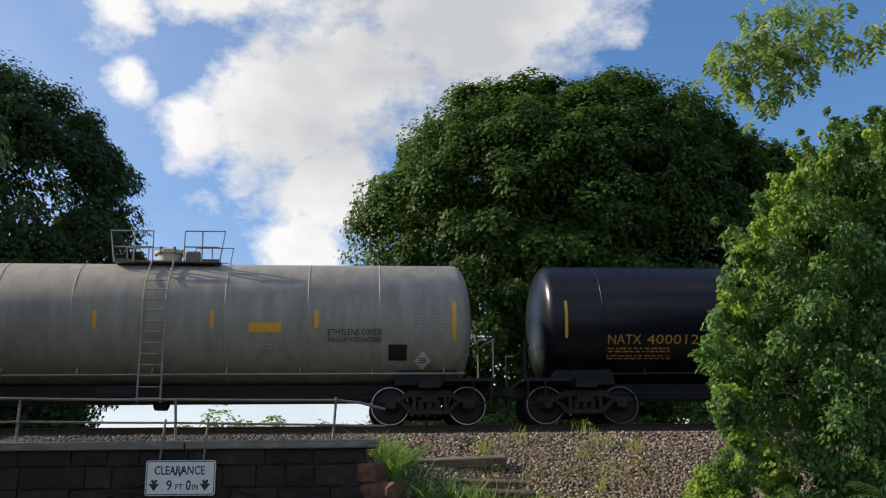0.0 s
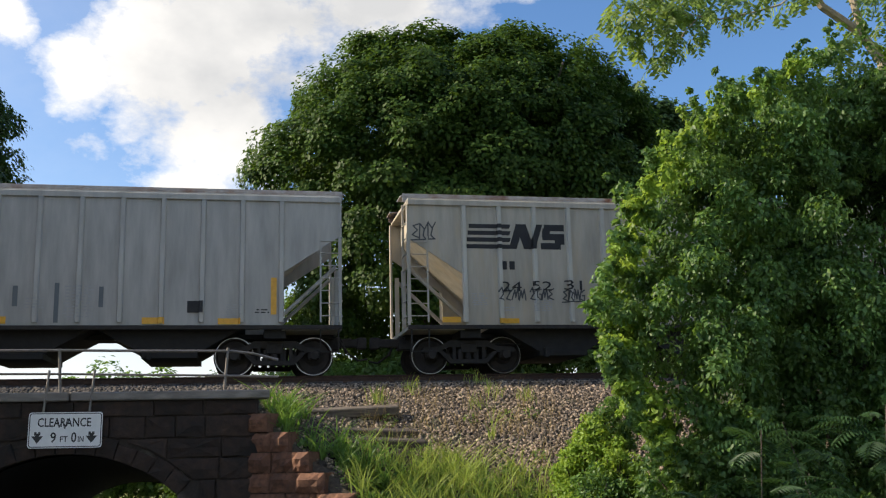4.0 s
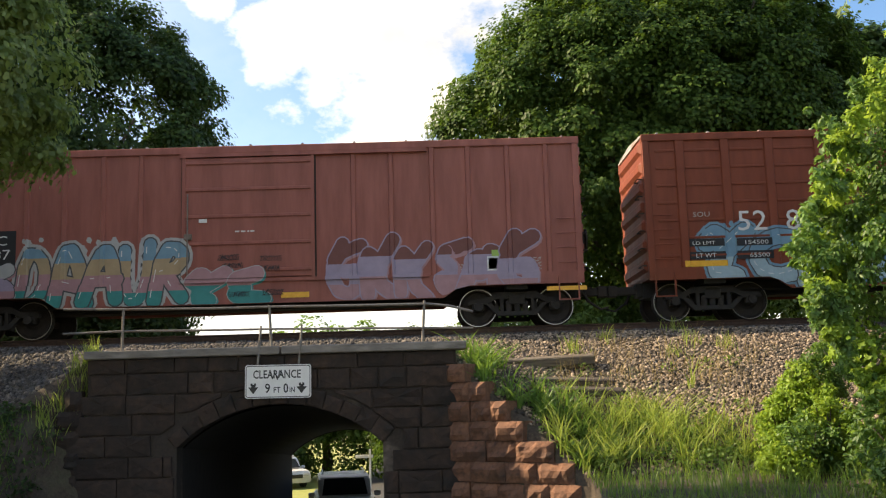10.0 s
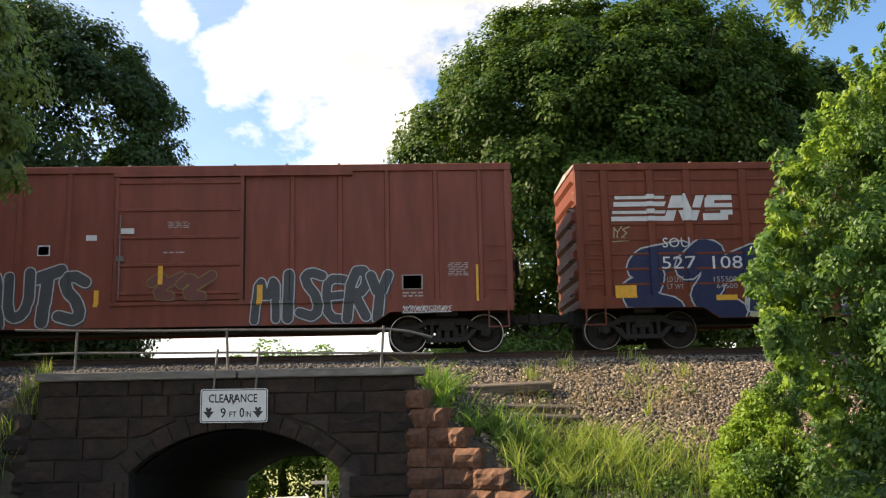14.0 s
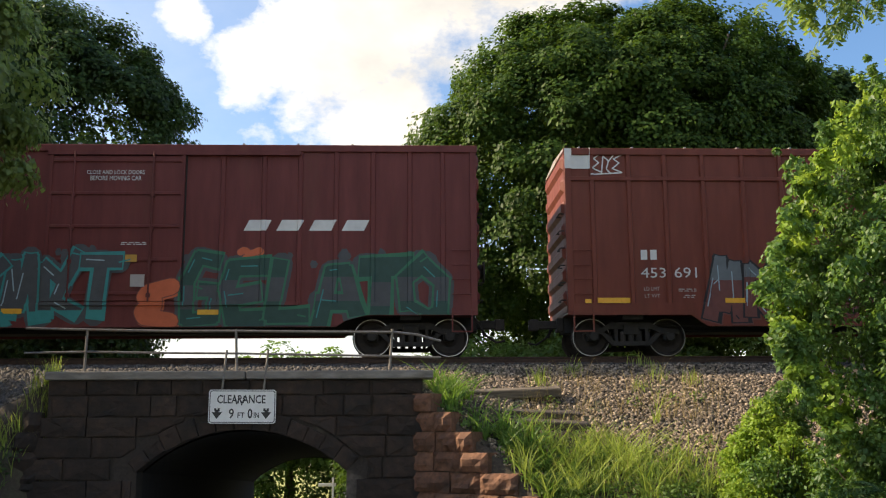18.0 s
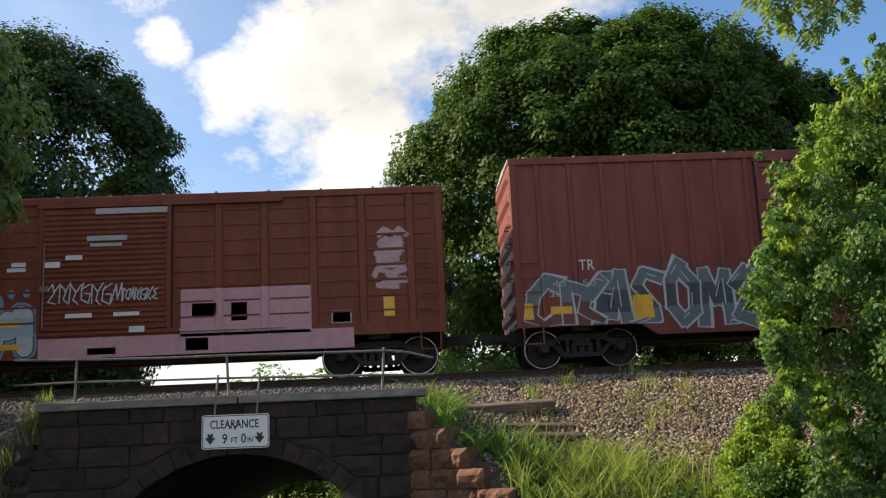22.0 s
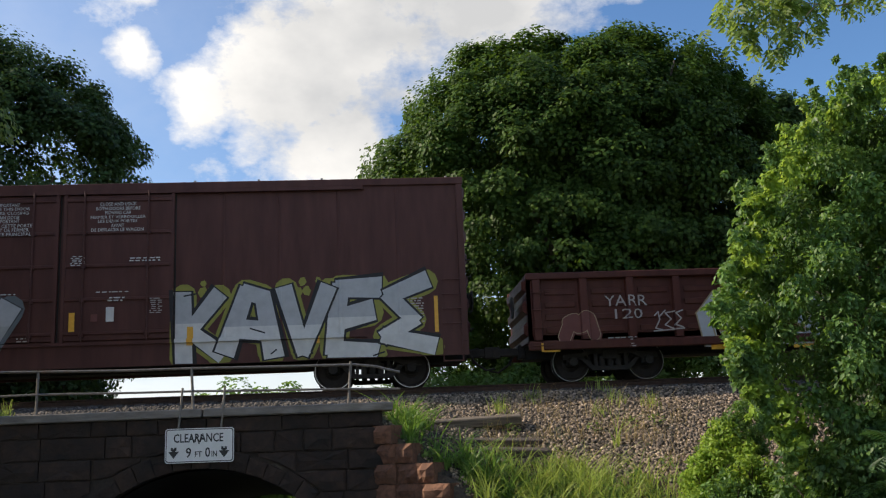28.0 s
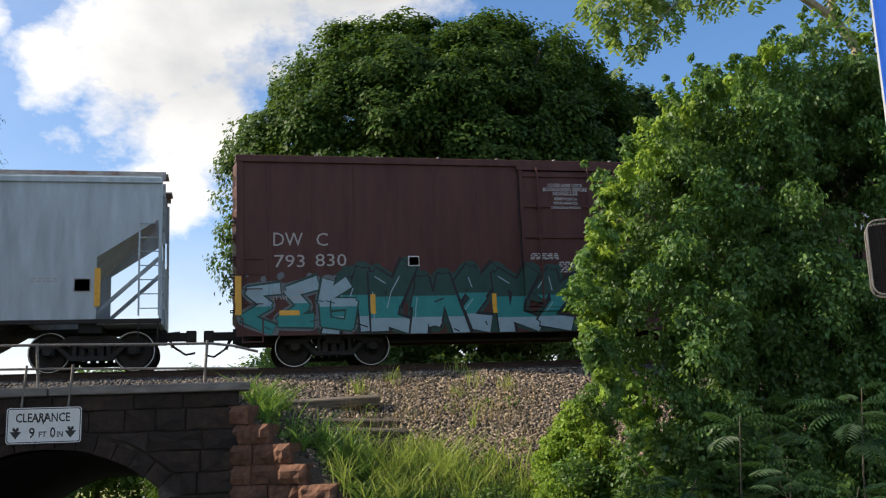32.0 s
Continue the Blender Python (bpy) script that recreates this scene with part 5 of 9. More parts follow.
def hopper_car(label, u0, u1, mat, top=4.2, ribs=14, rib_d=0.09, smooth=False):
    """A covered hopper: sheeted sides with stakes, sloped ends behind open corner frames, bays below."""
    car = car_thing("covered_hopper", label, "hopper car", u0, u1)
    L, Y = (u1 - u0) / 2, 1.47
    cut = L - 1.42
    out = [(-L + 0.05, top), (-L + 0.05, top - 0.95), (-cut, top - 1.85), (-cut, 1.12), (cut, 1.12), (cut, top - 1.85), (L - 0.05, top - 0.95), (L - 0.05, top)]
    for side in (-1, 1):
        y0, y1 = sorted((side * (Y - 0.05), side * Y))
        part("side_sheet", prism(bmesh.new(), out, y0, y1), mat, car)
        part("top_chord", boxes((-L + 0.02, L - 0.02, min(side * Y, side * (Y + 0.06)), max(side * Y, side * (Y + 0.06)), top - 0.12, top + 0.02), bev=0.01), mat, car)
        part("side_sill", boxes((-L, L, min(side * (Y - 0.02), side * (Y + 0.05)), max(side * (Y - 0.02), side * (Y + 0.07)), 1.03, 1.13), bev=0.01), M_TRUCK, car)
        part("walkway_edge", boxes((-L - 0.05, L + 0.05, min(side * 1.16, side * 1.19), max(side * 1.16, side * 1.19), top + 0.03, top + 0.24), bev=0.005), M_ROOF, car)
    xs = [] if smooth else [-cut + 2 * cut * i / (ribs - 1) for i in range(ribs)]
    if not smooth:
        b = bmesh.new()
        prism(b, [(-0.067, 0), (0.067, 0), (0.043, rib_d), (-0.043, rib_d)], 1.2, top - 0.12)
        b.transform(Matrix(((1, 0, 0, 0), (0, 0, -1, 0), (0, 1, 0, 0), (0, 0, 0, 1))))
        bmesh.ops.recalc_face_normals(b, faces=b.faces)
        me = mesh_bm("stake", b, M_STAKE if mat is M_HOPPER_OLD else mat)
        for x in xs:
            part("stake", me, None, car, at=pose(x, -Y, 0))
            part("stake", me, None, car, at=pose(x, Y, 0, 0, 0, 180))
    # inner slope sheets and floor of the load space
    part("slope_sheet", prism(bmesh.new(), [(-L + 0.3, top - 0.1), (-L + 0.3, top - 0.6), (-L + 2.9, 1.15), (L - 2.9, 1.15), (L - 0.3, top - 0.6), (L - 0.3, top - 0.1)], -Y + 0.06, Y - 0.06), mat, car)
    part("roof", prism(bmesh.new(), [(-L + 0.05, top), (L - 0.05, top), (L - 0.05, top + 0.07), (-L + 0.05, top + 0.07)], -Y + 0.05, Y - 0.05), mat, car)
    bm = bmesh.new()
    for y in (-0.9, 0.9):
        box(bm, -L - 0.1, L + 0.1, y - 0.3, y + 0.3, top + 0.16, top + 0.19)
        for i in range(16):
            x = -L + 0.2 + (2 * L - 0.4) * i / 15
            box(bm, x - 0.02, x + 0.02, y - 0.28, y + 0.28, top + 0.05, top + 0.17)
    part("running_board", bm, M_ROOF, car)
    for i in range(5):
        x = -L + 1.6 + (2 * L - 3.2) * i / 4
        part("hatch", boxes((x - 0.7, x + 0.7, -0.4, 0.4, top + 0.05, top + 0.15), bev=0.02), mat, car)
    for s in (-1, 1):
        bm = bmesh.new()
        for y in (-Y + 0.04, Y - 0.04):
            box(bm, s * L - 0.06 if s > 0 else s * L, s * L if s > 0 else s * L + 0.06, y - 0.05, y + 0.05, 1.1, top, 0.008)
        for y in (-0.55, 0.55):
            box(bm, min(s * (L - 0.10), s * L), max(s * (L - 0.10), s * L), y - 0.05, y + 0.05, 1.0, 2.6)
        split_parts("corner_post", bm, mat, car)
        bm = ladder(bmesh.new(), s * (L - 0.50), s * (L - 0.06), -Y, 1.2, top - 0.9, 7)
        split_parts("rung", bm, mat, car)
        bm = bmesh.new()
        for i in range(8):
            z = 1.35 + 0.38 * i
            tube(bm, (s * (L + 0.02), -Y + 0.05, z), (s * (L + 0.02), -0.95, z), 0.014, 6)
        box(bm, min(s * (L - 0.02), s * (L + 0.04)), max(s * (L - 0.02), s * (L + 0.04)), -0.97, -0.93, 1.2, top)
        split_parts("rung", bm, mat, car)
        bm = bmesh.new()
        for y in (-1.0, 1.0):
            tube(bm, (s * (L - 0.1), y, 2.6), (s * (L - 1.5), y, 1.3), 0.05, 6)
        split_parts("brace", bm, mat, car)
        part("end_platform", boxes((min(s * (L - 1.4), s * L), max(s * (L - 1.4), s * L), -1.4, 1.4, 1.02, 1.10)), mat, car)
        bm = bmesh.new()
        for x in (s * (L - 0.50), s * (L - 0.08)):
            box(bm, x - 0.015, x + 0.015, -Y - 0.03, -Y, 0.5, 1.05)
        box(bm, min(s * (L - 0.52), s * (L - 0.06)), max(s * (L - 0.52), s * (L - 0.06)), -Y - 0.06, -Y + 0.02, 0.49, 0.52)
        part("step", bm, M_UNDER, car)
    for x in (-L * 0.46, 0.0, L * 0.46):
        bm = bmesh.new()
        prism(bm, [(x - 1.7, 1.14), (x + 1.7, 1.14), (x + 0.62, 0.52), (x - 0.62, 0.52)], -1.2, 1.2)
        bay = part("hopper_bay", bm, M_UNDER, car)
        part("outlet_gate", boxes((x - 0.62, x + 0.62, -1.25, 1.25, 0.40, 0.54), (x - 0.5, x - 0.4, -1.36, -1.2, 0.36, 0.6), bev=0.01), M_UNDER, bay)
    running_gear(car, L, 1.55, 0.0, 0.92, 0.12)
    return car, Skin(-Y, xs, 0.11, rib_d)


def tank_car(label, u0, u1, mat, radius, centre, dome_x, bands, rail_mat, grey=True):
    """A tank car: shell with dished heads, manway platform, ladder, walk, end platforms."""
    car = car_thing("tank_car", label, "tank car", u0, u1)
    L = (u1 - u0) / 2
    prof = []
    for i in range(8):
        a = math.pi / 2 * i / 7
        prof.append((max(0.02, radius * math.sin(a)), -L + 0.42 * (1 - math.cos(a))))
    prof += [(r, -x) for r, x in reversed(prof)]
    bm = lathe(bmesh.new(), prof, 56, "X", (0, 0, centre))
    part("shell", bm, mat, car, smooth=True)
    b = bmesh.new()
    lathe(b, [(radius, -0.018), (radius + 0.008, -0.012), (radius + 0.008, 0.012), (radius, 0.018)], 56, "X", (0, 0, centre))
    me = mesh_bm("weld_band", b, mat, True)
    for x in bands:
        part("weld_band", me, None, car, at=pose(x, 0, 0))
    top = centre + radius
    dome = part("manway", lathe(bmesh.new(), [(0.30, top - 0.1), (0.30, top + 0.28), (0.36, top + 0.28), (0.36, top + 0.36), (0.2, top + 0.42)], 24, "Z", (dome_x, 0, 0)), M_HOPPER_OLD if grey else M_GRATE, car, smooth=False)
    bm = bmesh.new()
    for a in range(6):
        an = a * math.pi / 3
        box(bm, dome_x + 0.33 * math.cos(an) - 0.03, dome_x + 0.33 * math.cos(an) + 0.03, 0.33 * math.sin(an) - 0.03, 0.33 * math.sin(an) + 0.03, top + 0.25, top + 0.42)
    split_parts("bolt", bm, M_GRATE, dome)
    part("valve_box", boxes((dome_x + 0.42, dome_x + 0.78, -0.2, 0.2, top - 0.05, top + 0.34), bev=0.03), M_GRATE, car)
    part("platform", boxes((dome_x - 1.15, dome_x + 1.35, -0.85, -0.45, top - 0.10, top - 0.06), (dome_x - 1.15, dome_x + 1.35, 0.45, 0.85, top - 0.10, top - 0.06), (dome_x - 1.15, dome_x - 0.7, -0.85, 0.85, top - 0.05, top - 0.02), (dome_x + 0.9, dome_x + 1.35, -0.85, 0.85, top - 0.05, top - 0.02)), M_GRATE, car)
    for y in (-0.85, 0.85):
        for x0, x1 in ((-1.15, -0.25), (0.5, 1.35)):
            bm = bmesh.new()
            lean = 0.0
            a, b2 = dome_x + x0, dome_x + x1
            pipe(bm, [(a, y, top - 0.1), (a - (0.12 if x0 < 0 else 0), y, top + 0.68), (b2 + (0.12 if x0 > 0 else 0), y, top + 0.68), (b2, y, top - 0.1)], 0.021, 8)
            tube(bm, (a, y, top + 0.28), (b2, y, top + 0.28), 0.017)
            tube(bm, ((a + b2) / 2, y, top - 0.1), ((a + b2) / 2, y, top + 0.68), 0.019)
            part("guard_rail", bm, rail_mat, car)
    # ladder down the near side
    bm = bmesh.new()
    for x in (dome_x - 0.26, dome_x + 0.26):
        pts = [(x, -0.85, top - 0.08)] + [(x, -(radius + 0.09) * math.sin(a), centre + (radius + 0.09) * math.cos(a)) for a in (0.75, 1.05, 1.35, 1.571)] + [(x, -radius - 0.09, 0.5)]
        pipe(bm, pts, 0.024, 6)
    for i in range(12):
        z = 0.6 + i * (top - 1.0) / 12
        dz = z - centre
        y = -(radius + 0.09) if dz < 0 else -math.sqrt(max(0.05, (radius + 0.09) ** 2 - dz * dz))
        tube(bm, (dome_x - 0.26, y, z), (dome_x + 0.26, y, z), 0.015, 6)
    split_parts("rung", bm, M_TANKGREY if grey else mat, car)
    # running rail along the flank, with brackets
    bm = bmesh.new()
    yr = -1.46
    tube(bm, (-L + 0.3, yr, 1.14), (L - 0.3, yr, 1.16), 0.020)
    for i in range(9):
        x = -L + 0.8 + (2 * L - 1.6) * i / 8
        pipe(bm, [(x, yr, 1.15), (x, -1.30, 1.32)], 0.016, 6)
    part("side_rail", bm, M_TANKGREY if grey else M_UNDER, car)
    part("outlet_valve", lathe(bmesh.new(), [(0.16, 0.46), (0.2, 0.55), (0.2, 0.8), (0.28, 0.85), (0.28, 1.05)], 16, "Z", (dome_x, 0, 0)), M_UNDER, car)
    for s in (-1, 1):
        bm = boxes((min(s * (L - 0.75), s * (L + 0.42)), max(s * (L - 0.75), s * (L + 0.42)), -1.45, 1.45, 0.98, 1.05))
        part("end_platform", bm, M_UNDER, car)
        bm = bmesh.new()
        for y in (-1.42, 1.42):
            pipe(bm, [(s * (L + 0.38), y, 1.0), (s * (L + 0.38), y, 2.0)], 0.02, 6)
        pipe(bm, [(s * (L + 0.38), -1.42, 1.95), (s * (L + 0.2), -1.0, 1.9), (s * (L + 0.2), 1.0, 1.9), (s * (L + 0.38), 1.42, 1.95)], 0.02, 6)
        part("end_rail", bm, M_TANKGREY if grey else M_UNDER, car)
        # saddle over the truck
        xs = s * (L - 1.15)
        part("saddle", prism(bmesh.new(), [(xs - 0.8, 0.95), (xs + 0.8, 0.95), (xs + 0.55, centre - 0.55), (xs - 0.55, centre - 0.55)], -0.85, 0.85), M_UNDER, car)
        bm = bmesh.new()
        for x in (s * (L - 0.1), s * (L + 0.32)):
            box(bm, x - 0.015, x + 0.015, -1.46, -1.43, 0.48, 1.0)
        box(bm, min(s * (L - 0.1), s * (L + 0.32)), max(s * (L - 0.1), s * (L + 0.32)), -1.5, -1.4, 0.46, 0.49)
        part("step", bm, M_UNDER, car)
    running_gear(car, L, 1.12, 0.40)
    return car, Skin(0, centre=centre, radius=radius)


def gondola(label, u0, u1, mat, top, ribs):
    """An open gondola: floor, four walls with stakes and top chord."""
    car = car_thing("gondola", label, "gondola car", u0, u1)
    L, Y = (u1 - u0) / 2, 1.46
    part("floor", boxes((-L + 0.1, L - 0.1, -Y, Y, 0.95, 1.08)), mat, car)
    xs = [-L + 0.25 + (2 * L - 0.5) * i / (ribs - 1) for i in range(ribs)]
    b = bmesh.new()
    prism(b, [(-0.115, 0), (0.115, 0), (0.085, 0.11), (-0.085, 0.11)], 0.95, top - 0.12)
    b.transform(Matrix(((1, 0, 0, 0), (0, 0, -1, 0), (0, 1, 0, 0), (0, 0, 0, 1))))
    bmesh.ops.recalc_face_normals(b, faces=b.faces)
    me = mesh_bm("stake", b, M_STAKE if mat is M_HOPPER_OLD else mat)
    for side in (-1, 1):
        y0, y1 = sorted((side * (Y - 0.04), side * Y))
        wall = part("side_wall", boxes((-L + 0.04, L - 0.04, y0, y1, 0.72, top)), mat, car)
        part("top_chord", boxes((-L, L, min(side * (Y - 0.03), side * (Y + 0.13)), max(side * (Y - 0.03), side * (Y + 0.13)), top - 0.14, top + 0.02), bev=0.015), mat, car)
        part("side_sill", boxes((-L, L, min(side * Y, side * (Y + 0.1)), max(side * Y, side * (Y + 0.1)), 0.72, 0.92), bev=0.015), mat, car)
        for x in xs:
            part("stake", me, None, car, at=pose(x, side * Y, 0, 0, 0, 0 if side < 0 else 180))
        a, c = xs[0], xs[1]
        me = mesh_bm("panel_bead", boxes((a + 0.2, c - 0.2, min(side * Y, side * (Y + 0.03)), max(side * Y, side * (Y + 0.03)), 0, 0.14), bev=0.012), mat)
        for b in xs[:-1]:
            for k in range(4):
                part("panel_bead", me, None, car, at=pose(b - a, 0, 1.12 + k * (top - 1.45) / 3.6))
    for s in (-1, 1):
        part("end_wall", corrugated_end(L, s, 0.95, top, 3, 0.08), mat, car)
        bm = bmesh.new()
        box(bm, min(s * (L - 0.12), s * (L - 0.04)), max(s * (L - 0.12), s * (L - 0.04)), -Y, Y, 0.95, top - 0.02)
        part("end_sheet", bm, mat, car)
        bm = ladder(bmesh.new(), s * (L - 0.55), s * (L - 0.1), -Y - 0.15, 0.6, 2.3, 4, stile=False)
        split_parts("rung", bm, mat, car)
    part("brake_wheel", ME_BRAKEWHEEL, None, car, at=pose(-L - 0.2, -0.5, 1.9))
    running_gear(car, L, 2.05)
    return car, Skin(-Y - 0.03, xs, 0.2, 0.08)

def placard(car, skin, ink, x, z, r):
    """A diamond hazard placard in a holder."""
    bm = bmesh.new()
    poly(bm, [(x - r, z), (x, z - r), (x + r, z), (x, z + r)])
    skin.lay(bm, 0.02)
    face_out(bm)
    p = part("placard", bm, INK[ink], car)
    bm = bmesh.new()
    for i in range(3):
        poly(bm, [(x - r * 0.45, z - 0.05 + i * 0.045), (x + r * 0.45, z - 0.05 + i * 0.045), (x + r * 0.45, z - 0.03 + i * 0.045), (x - r * 0.45, z - 0.03 + i * 0.045)])
    skin.lay(bm, 0.024)
    face_out(bm)
    part("small_print", bm, INK["black" if ink != "orange" else "white"], p)


def disc_mark(car, skin, ink, x, z, r):
    bm = bmesh.new()
    poly(bm, [(x + r * math.cos(a * math.pi / 10), z + r * math.sin(a * math.pi / 10)) for a in range(20)])
    skin.lay(bm, 0.008)
    face_out(bm)
    part("emblem", bm, INK[ink], car)


# ---- the train, from its leading car back ----
c, s = tank_car("glossy black tank car with gold lettering", 4.45, 20.0, M_TANKBLACK, 1.5, 2.55, 0.0, [-6.2, -3.1, 3.1, 6.2], M_TANKGREY, False)
mark_text(c, s, 'NATX', "gold", -6.09, 1.87, -5.27, 0.22)
mark_text(c, s, '400012', "gold", -5.13, 1.87, -3.84, 0.22)
mark_lines(c, s, "gold", -6.11, 1.67, -4.49, 1.81, 1, 5)
mark_lines(c, s, "gold", -6.12, 1.52, -4.5, 1.64, 1, 6)
mark_rect(c, s, "reflector", "yellow", -7.15, 2.01, -7.08, 2.91)
c, s = tank_car("weathered grey tank car with hazard lettering and placards", -12.17, 2.93, M_TANKGREY, 1.5, 2.55, 0.0, [-5.42, -3.65, -1.9, 1.61, 3.55, 5.25], M_TANKGREY, True)
mark_text(c, s, 'TILX', "black", -6.14, 2.08, -5.54, 0.25)
mark_text(c, s, '401729', "black", -5.39, 2.11, -4.21, 0.22)
mark_rect(c, s, "reflector", "yellow", -7.19, 2.0, -7.05, 2.88)
mark_rect(c, s, "reflector", "yellow", -4.13, 2.2, -4.01, 2.67)
mark_rect(c, s, "reflector", "yellow", -1.39, 2.2, -1.3, 2.63)
mark_rect(c, s, "reflector", "yellow", 1.28, 2.24, 1.37, 2.65)
mark_lines(c, s, "grey", -6.13, 1.83, -4.35, 1.97, 1, 7)
mark_lines(c, s, "grey", -6.13, 1.65, -4.35, 1.78, 1, 8)
mark_lines(c, s, "black", -3.93, 2.1, -3.69, 2.34, 2, 3)
mark_rect(c, s, "reflector", "yellow", 3.69, 2.23, 3.8, 2.65)
mark_rect(c, s, "reflector", "yellow", 6.96, 1.97, 7.06, 2.88)
mark_rect(c, s, "hazard_panel", "yellow", 2.18, 2.13, 2.93, 2.35)
mark_lines(c, s, "black", 2.23, 2.15, 2.89, 2.3, 2, 3)
mark_text(c, s, 'ETHYLENE OXIDE', "black", 4.02, 2.07, 5.29, 0.14)
mark_text(c, s, 'INHALATION HAZARD', "black", 4.02, 1.91, 5.29, 0.12)
mark_lines(c, s, "grey", 4.09, 1.7, 5.21, 1.83, 2, 3)
mark_lines(c, s, "grey", 2.32, 1.75, 2.87, 1.89, 2, 9)
mark_lines(c, s, "dimwhite", 5.78, 2.1, 6.88, 2.55, 6, 4)
mark_rect(c, s, "stencil_panel", "black", 5.45, 1.51, 5.89, 1.86)
mark_lines(c, s, "grey", 5.49, 1.57, 5.85, 1.81, 2, 3)
placard(c, s, "white", 6.27, 1.51, 0.2)
placard(c, s, "orange", 6.47, 1.22, 0.2)
c, s = hopper_car("dirty pale grey covered hopper with sprayed tags", -28.22, -13.72, M_HOPPER_OLD)
mark_striped_logo(c, s, "black", -5.79, 3.02, -3.25, 3.65)
mark_blocks(c, s, "black", -4.93, 2.5, -4.53, 2.71, 2, 0.0)
mark_text(c, s, '24', "black", -4.92, 1.96, -4.41, 0.24)
mark_text(c, s, '52', "black", -4.15, 1.98, -3.63, 0.23)
mark_text(c, s, '31', "black", -3.32, 2.0, -2.85, 0.24)
scribble(c, s, "darkgrey", -5.0, 1.72, -4.31, 2.04, 1)
scribble(c, s, "darkgrey", -4.2, 1.73, -3.6, 2.04, 2)
scribble(c, s, "darkgrey", -3.37, 1.71, -2.78, 2.02, 3)
scribble(c, s, "darkgrey", -2.54, 1.17, -1.29, 1.98, 4)
scribble(c, s, "darkgrey", 1.87, 1.13, 3.21, 2.03, 5)
scribble(c, s, "darkgrey", 3.62, 1.64, 4.57, 2.14, 6)
scribble(c, s, "darkgrey", 5.23, 1.5, 5.83, 2.04, 7)
scribble(c, s, "darkgrey", -7.13, 3.23, -6.55, 3.67, 12)
mark_rect(c, s, "reflector", "yellow", -6.42, 1.19, -5.96, 1.33)
mark_rect(c, s, "reflector", "yellow", -5.0, 1.17, -4.5, 1.29)
mark_rect(c, s, "reflector", "yellow", 3.64, 1.12, 4.14, 1.23)
mark_rect(c, s, "reflector", "yellow", 6.82, 1.1, 7.28, 1.23)
mark_rect(c, s, "stencil_panel", "black", 3.7, 1.37, 4.09, 1.67)
mark_lines(c, s, "grey", 3.74, 1.42, 4.05, 1.62, 2, 3)
mark_lines(c, s, "grey", -5.69, 1.6, -5.28, 1.92, 3, 2)
mark_lines(c, s, "grey", -4.91, 1.46, -4.57, 1.59, 1, 2)
mark_lines(c, s, "grey", -4.11, 1.46, -3.64, 1.76, 3, 8)
mark_lines(c, s, "grey", 0.16, 1.6, 0.69, 1.85, 3, 9)
mark_lines(c, s, "grey", 5.3, 1.4, 5.73, 1.56, 2, 3)
c, s = hopper_car("pale grey covered hopper with a dark striped emblem", -44.35, -29.8, M_HOPPER)
mark_striped_logo(c, s, "black", -5.78, 3.01, -3.18, 3.62)
mark_blocks(c, s, "black", -4.85, 2.45, -4.44, 2.67, 2, 0.0)
mark_text(c, s, '24', "black", -4.89, 1.99, -4.39, 0.22)
mark_text(c, s, '52', "black", -4.08, 1.98, -3.59, 0.23)
mark_text(c, s, '34', "black", -3.29, 2.0, -2.84, 0.23)
mark_rect(c, s, "reflector", "yellow", -5.77, 1.35, -5.55, 2.28)
mark_rect(c, s, "reflector", "yellow", 5.62, 1.38, 5.75, 2.25)
mark_rect(c, s, "reflector", "yellow", -4.11, 1.19, -3.57, 1.33)
mark_rect(c, s, "reflector", "yellow", -2.51, 1.19, -1.94, 1.35)
mark_rect(c, s, "reflector", "yellow", -0.73, 1.17, -0.15, 1.33)
mark_rect(c, s, "reflector", "yellow", 2.74, 1.16, 3.23, 1.31)
mark_rect(c, s, "reflector", "yellow", 4.42, 1.15, 4.93, 1.29)
mark_rect(c, s, "stencil_panel", "black", 3.73, 1.42, 4.08, 1.69)
mark_lines(c, s, "grey", 3.75, 1.44, 4.06, 1.66, 2, 3)
mark_lines(c, s, "grey", -4.84, 1.57, -4.4, 1.7, 1, 3)
mark_lines(c, s, "grey", -4.09, 1.38, -3.64, 1.69, 3, 4)
mark_lines(c, s, "grey", 1.02, 1.29, 1.68, 2.05, 5, 2)
mark_lines(c, s, "grey", 0.2, 1.5, 0.63, 1.77, 2, 3)
mark_lines(c, s, "grey", 4.57, 1.3, 4.96, 1.63, 3, 5)
mark_lines(c, s, "black", 5.24, 1.4, 5.58, 1.52, 1, 3)
scribble(c, s, "grey", -3.47, 1.19, -2.7, 1.71, 5)
scribble(c, s, "grey", -1.7, 1.21, -0.98, 1.67, 6)
mark_rect(c, s, "patch", "slate", -2.72, 1.23, -2.59, 2.11)
mark_rect(c, s, "patch", "slate", -1.91, 1.58, -1.8, 2.04)
mark_rect(c, s, "patch", "slate", -0.98, 1.21, -0.86, 2.1)
mark_rect(c, s, "patch", "slate", -0.04, 1.56, 0.07, 2.02)
mark_rect(c, s, "patch", "slate", 0.84, 1.19, 0.94, 2.09)
mark_rect(c, s, "patch", "slate", 1.79, 1.54, 1.89, 2.01)
c, s = tank_car("glossy black tank car with white and yellow panels", -59.2, -46.05, M_TANKBLACK, 1.5, 2.40, -0.1, [-4.2, -2.1, 0.6, 1.05, 3.6], M_UNDER, False)
mark_text(c, s, 'TILX', "white", -5.06, 2.1, -4.37, 0.25)
mark_text(c, s, '202132', "white", -4.21, 2.09, -3.02, 0.25)
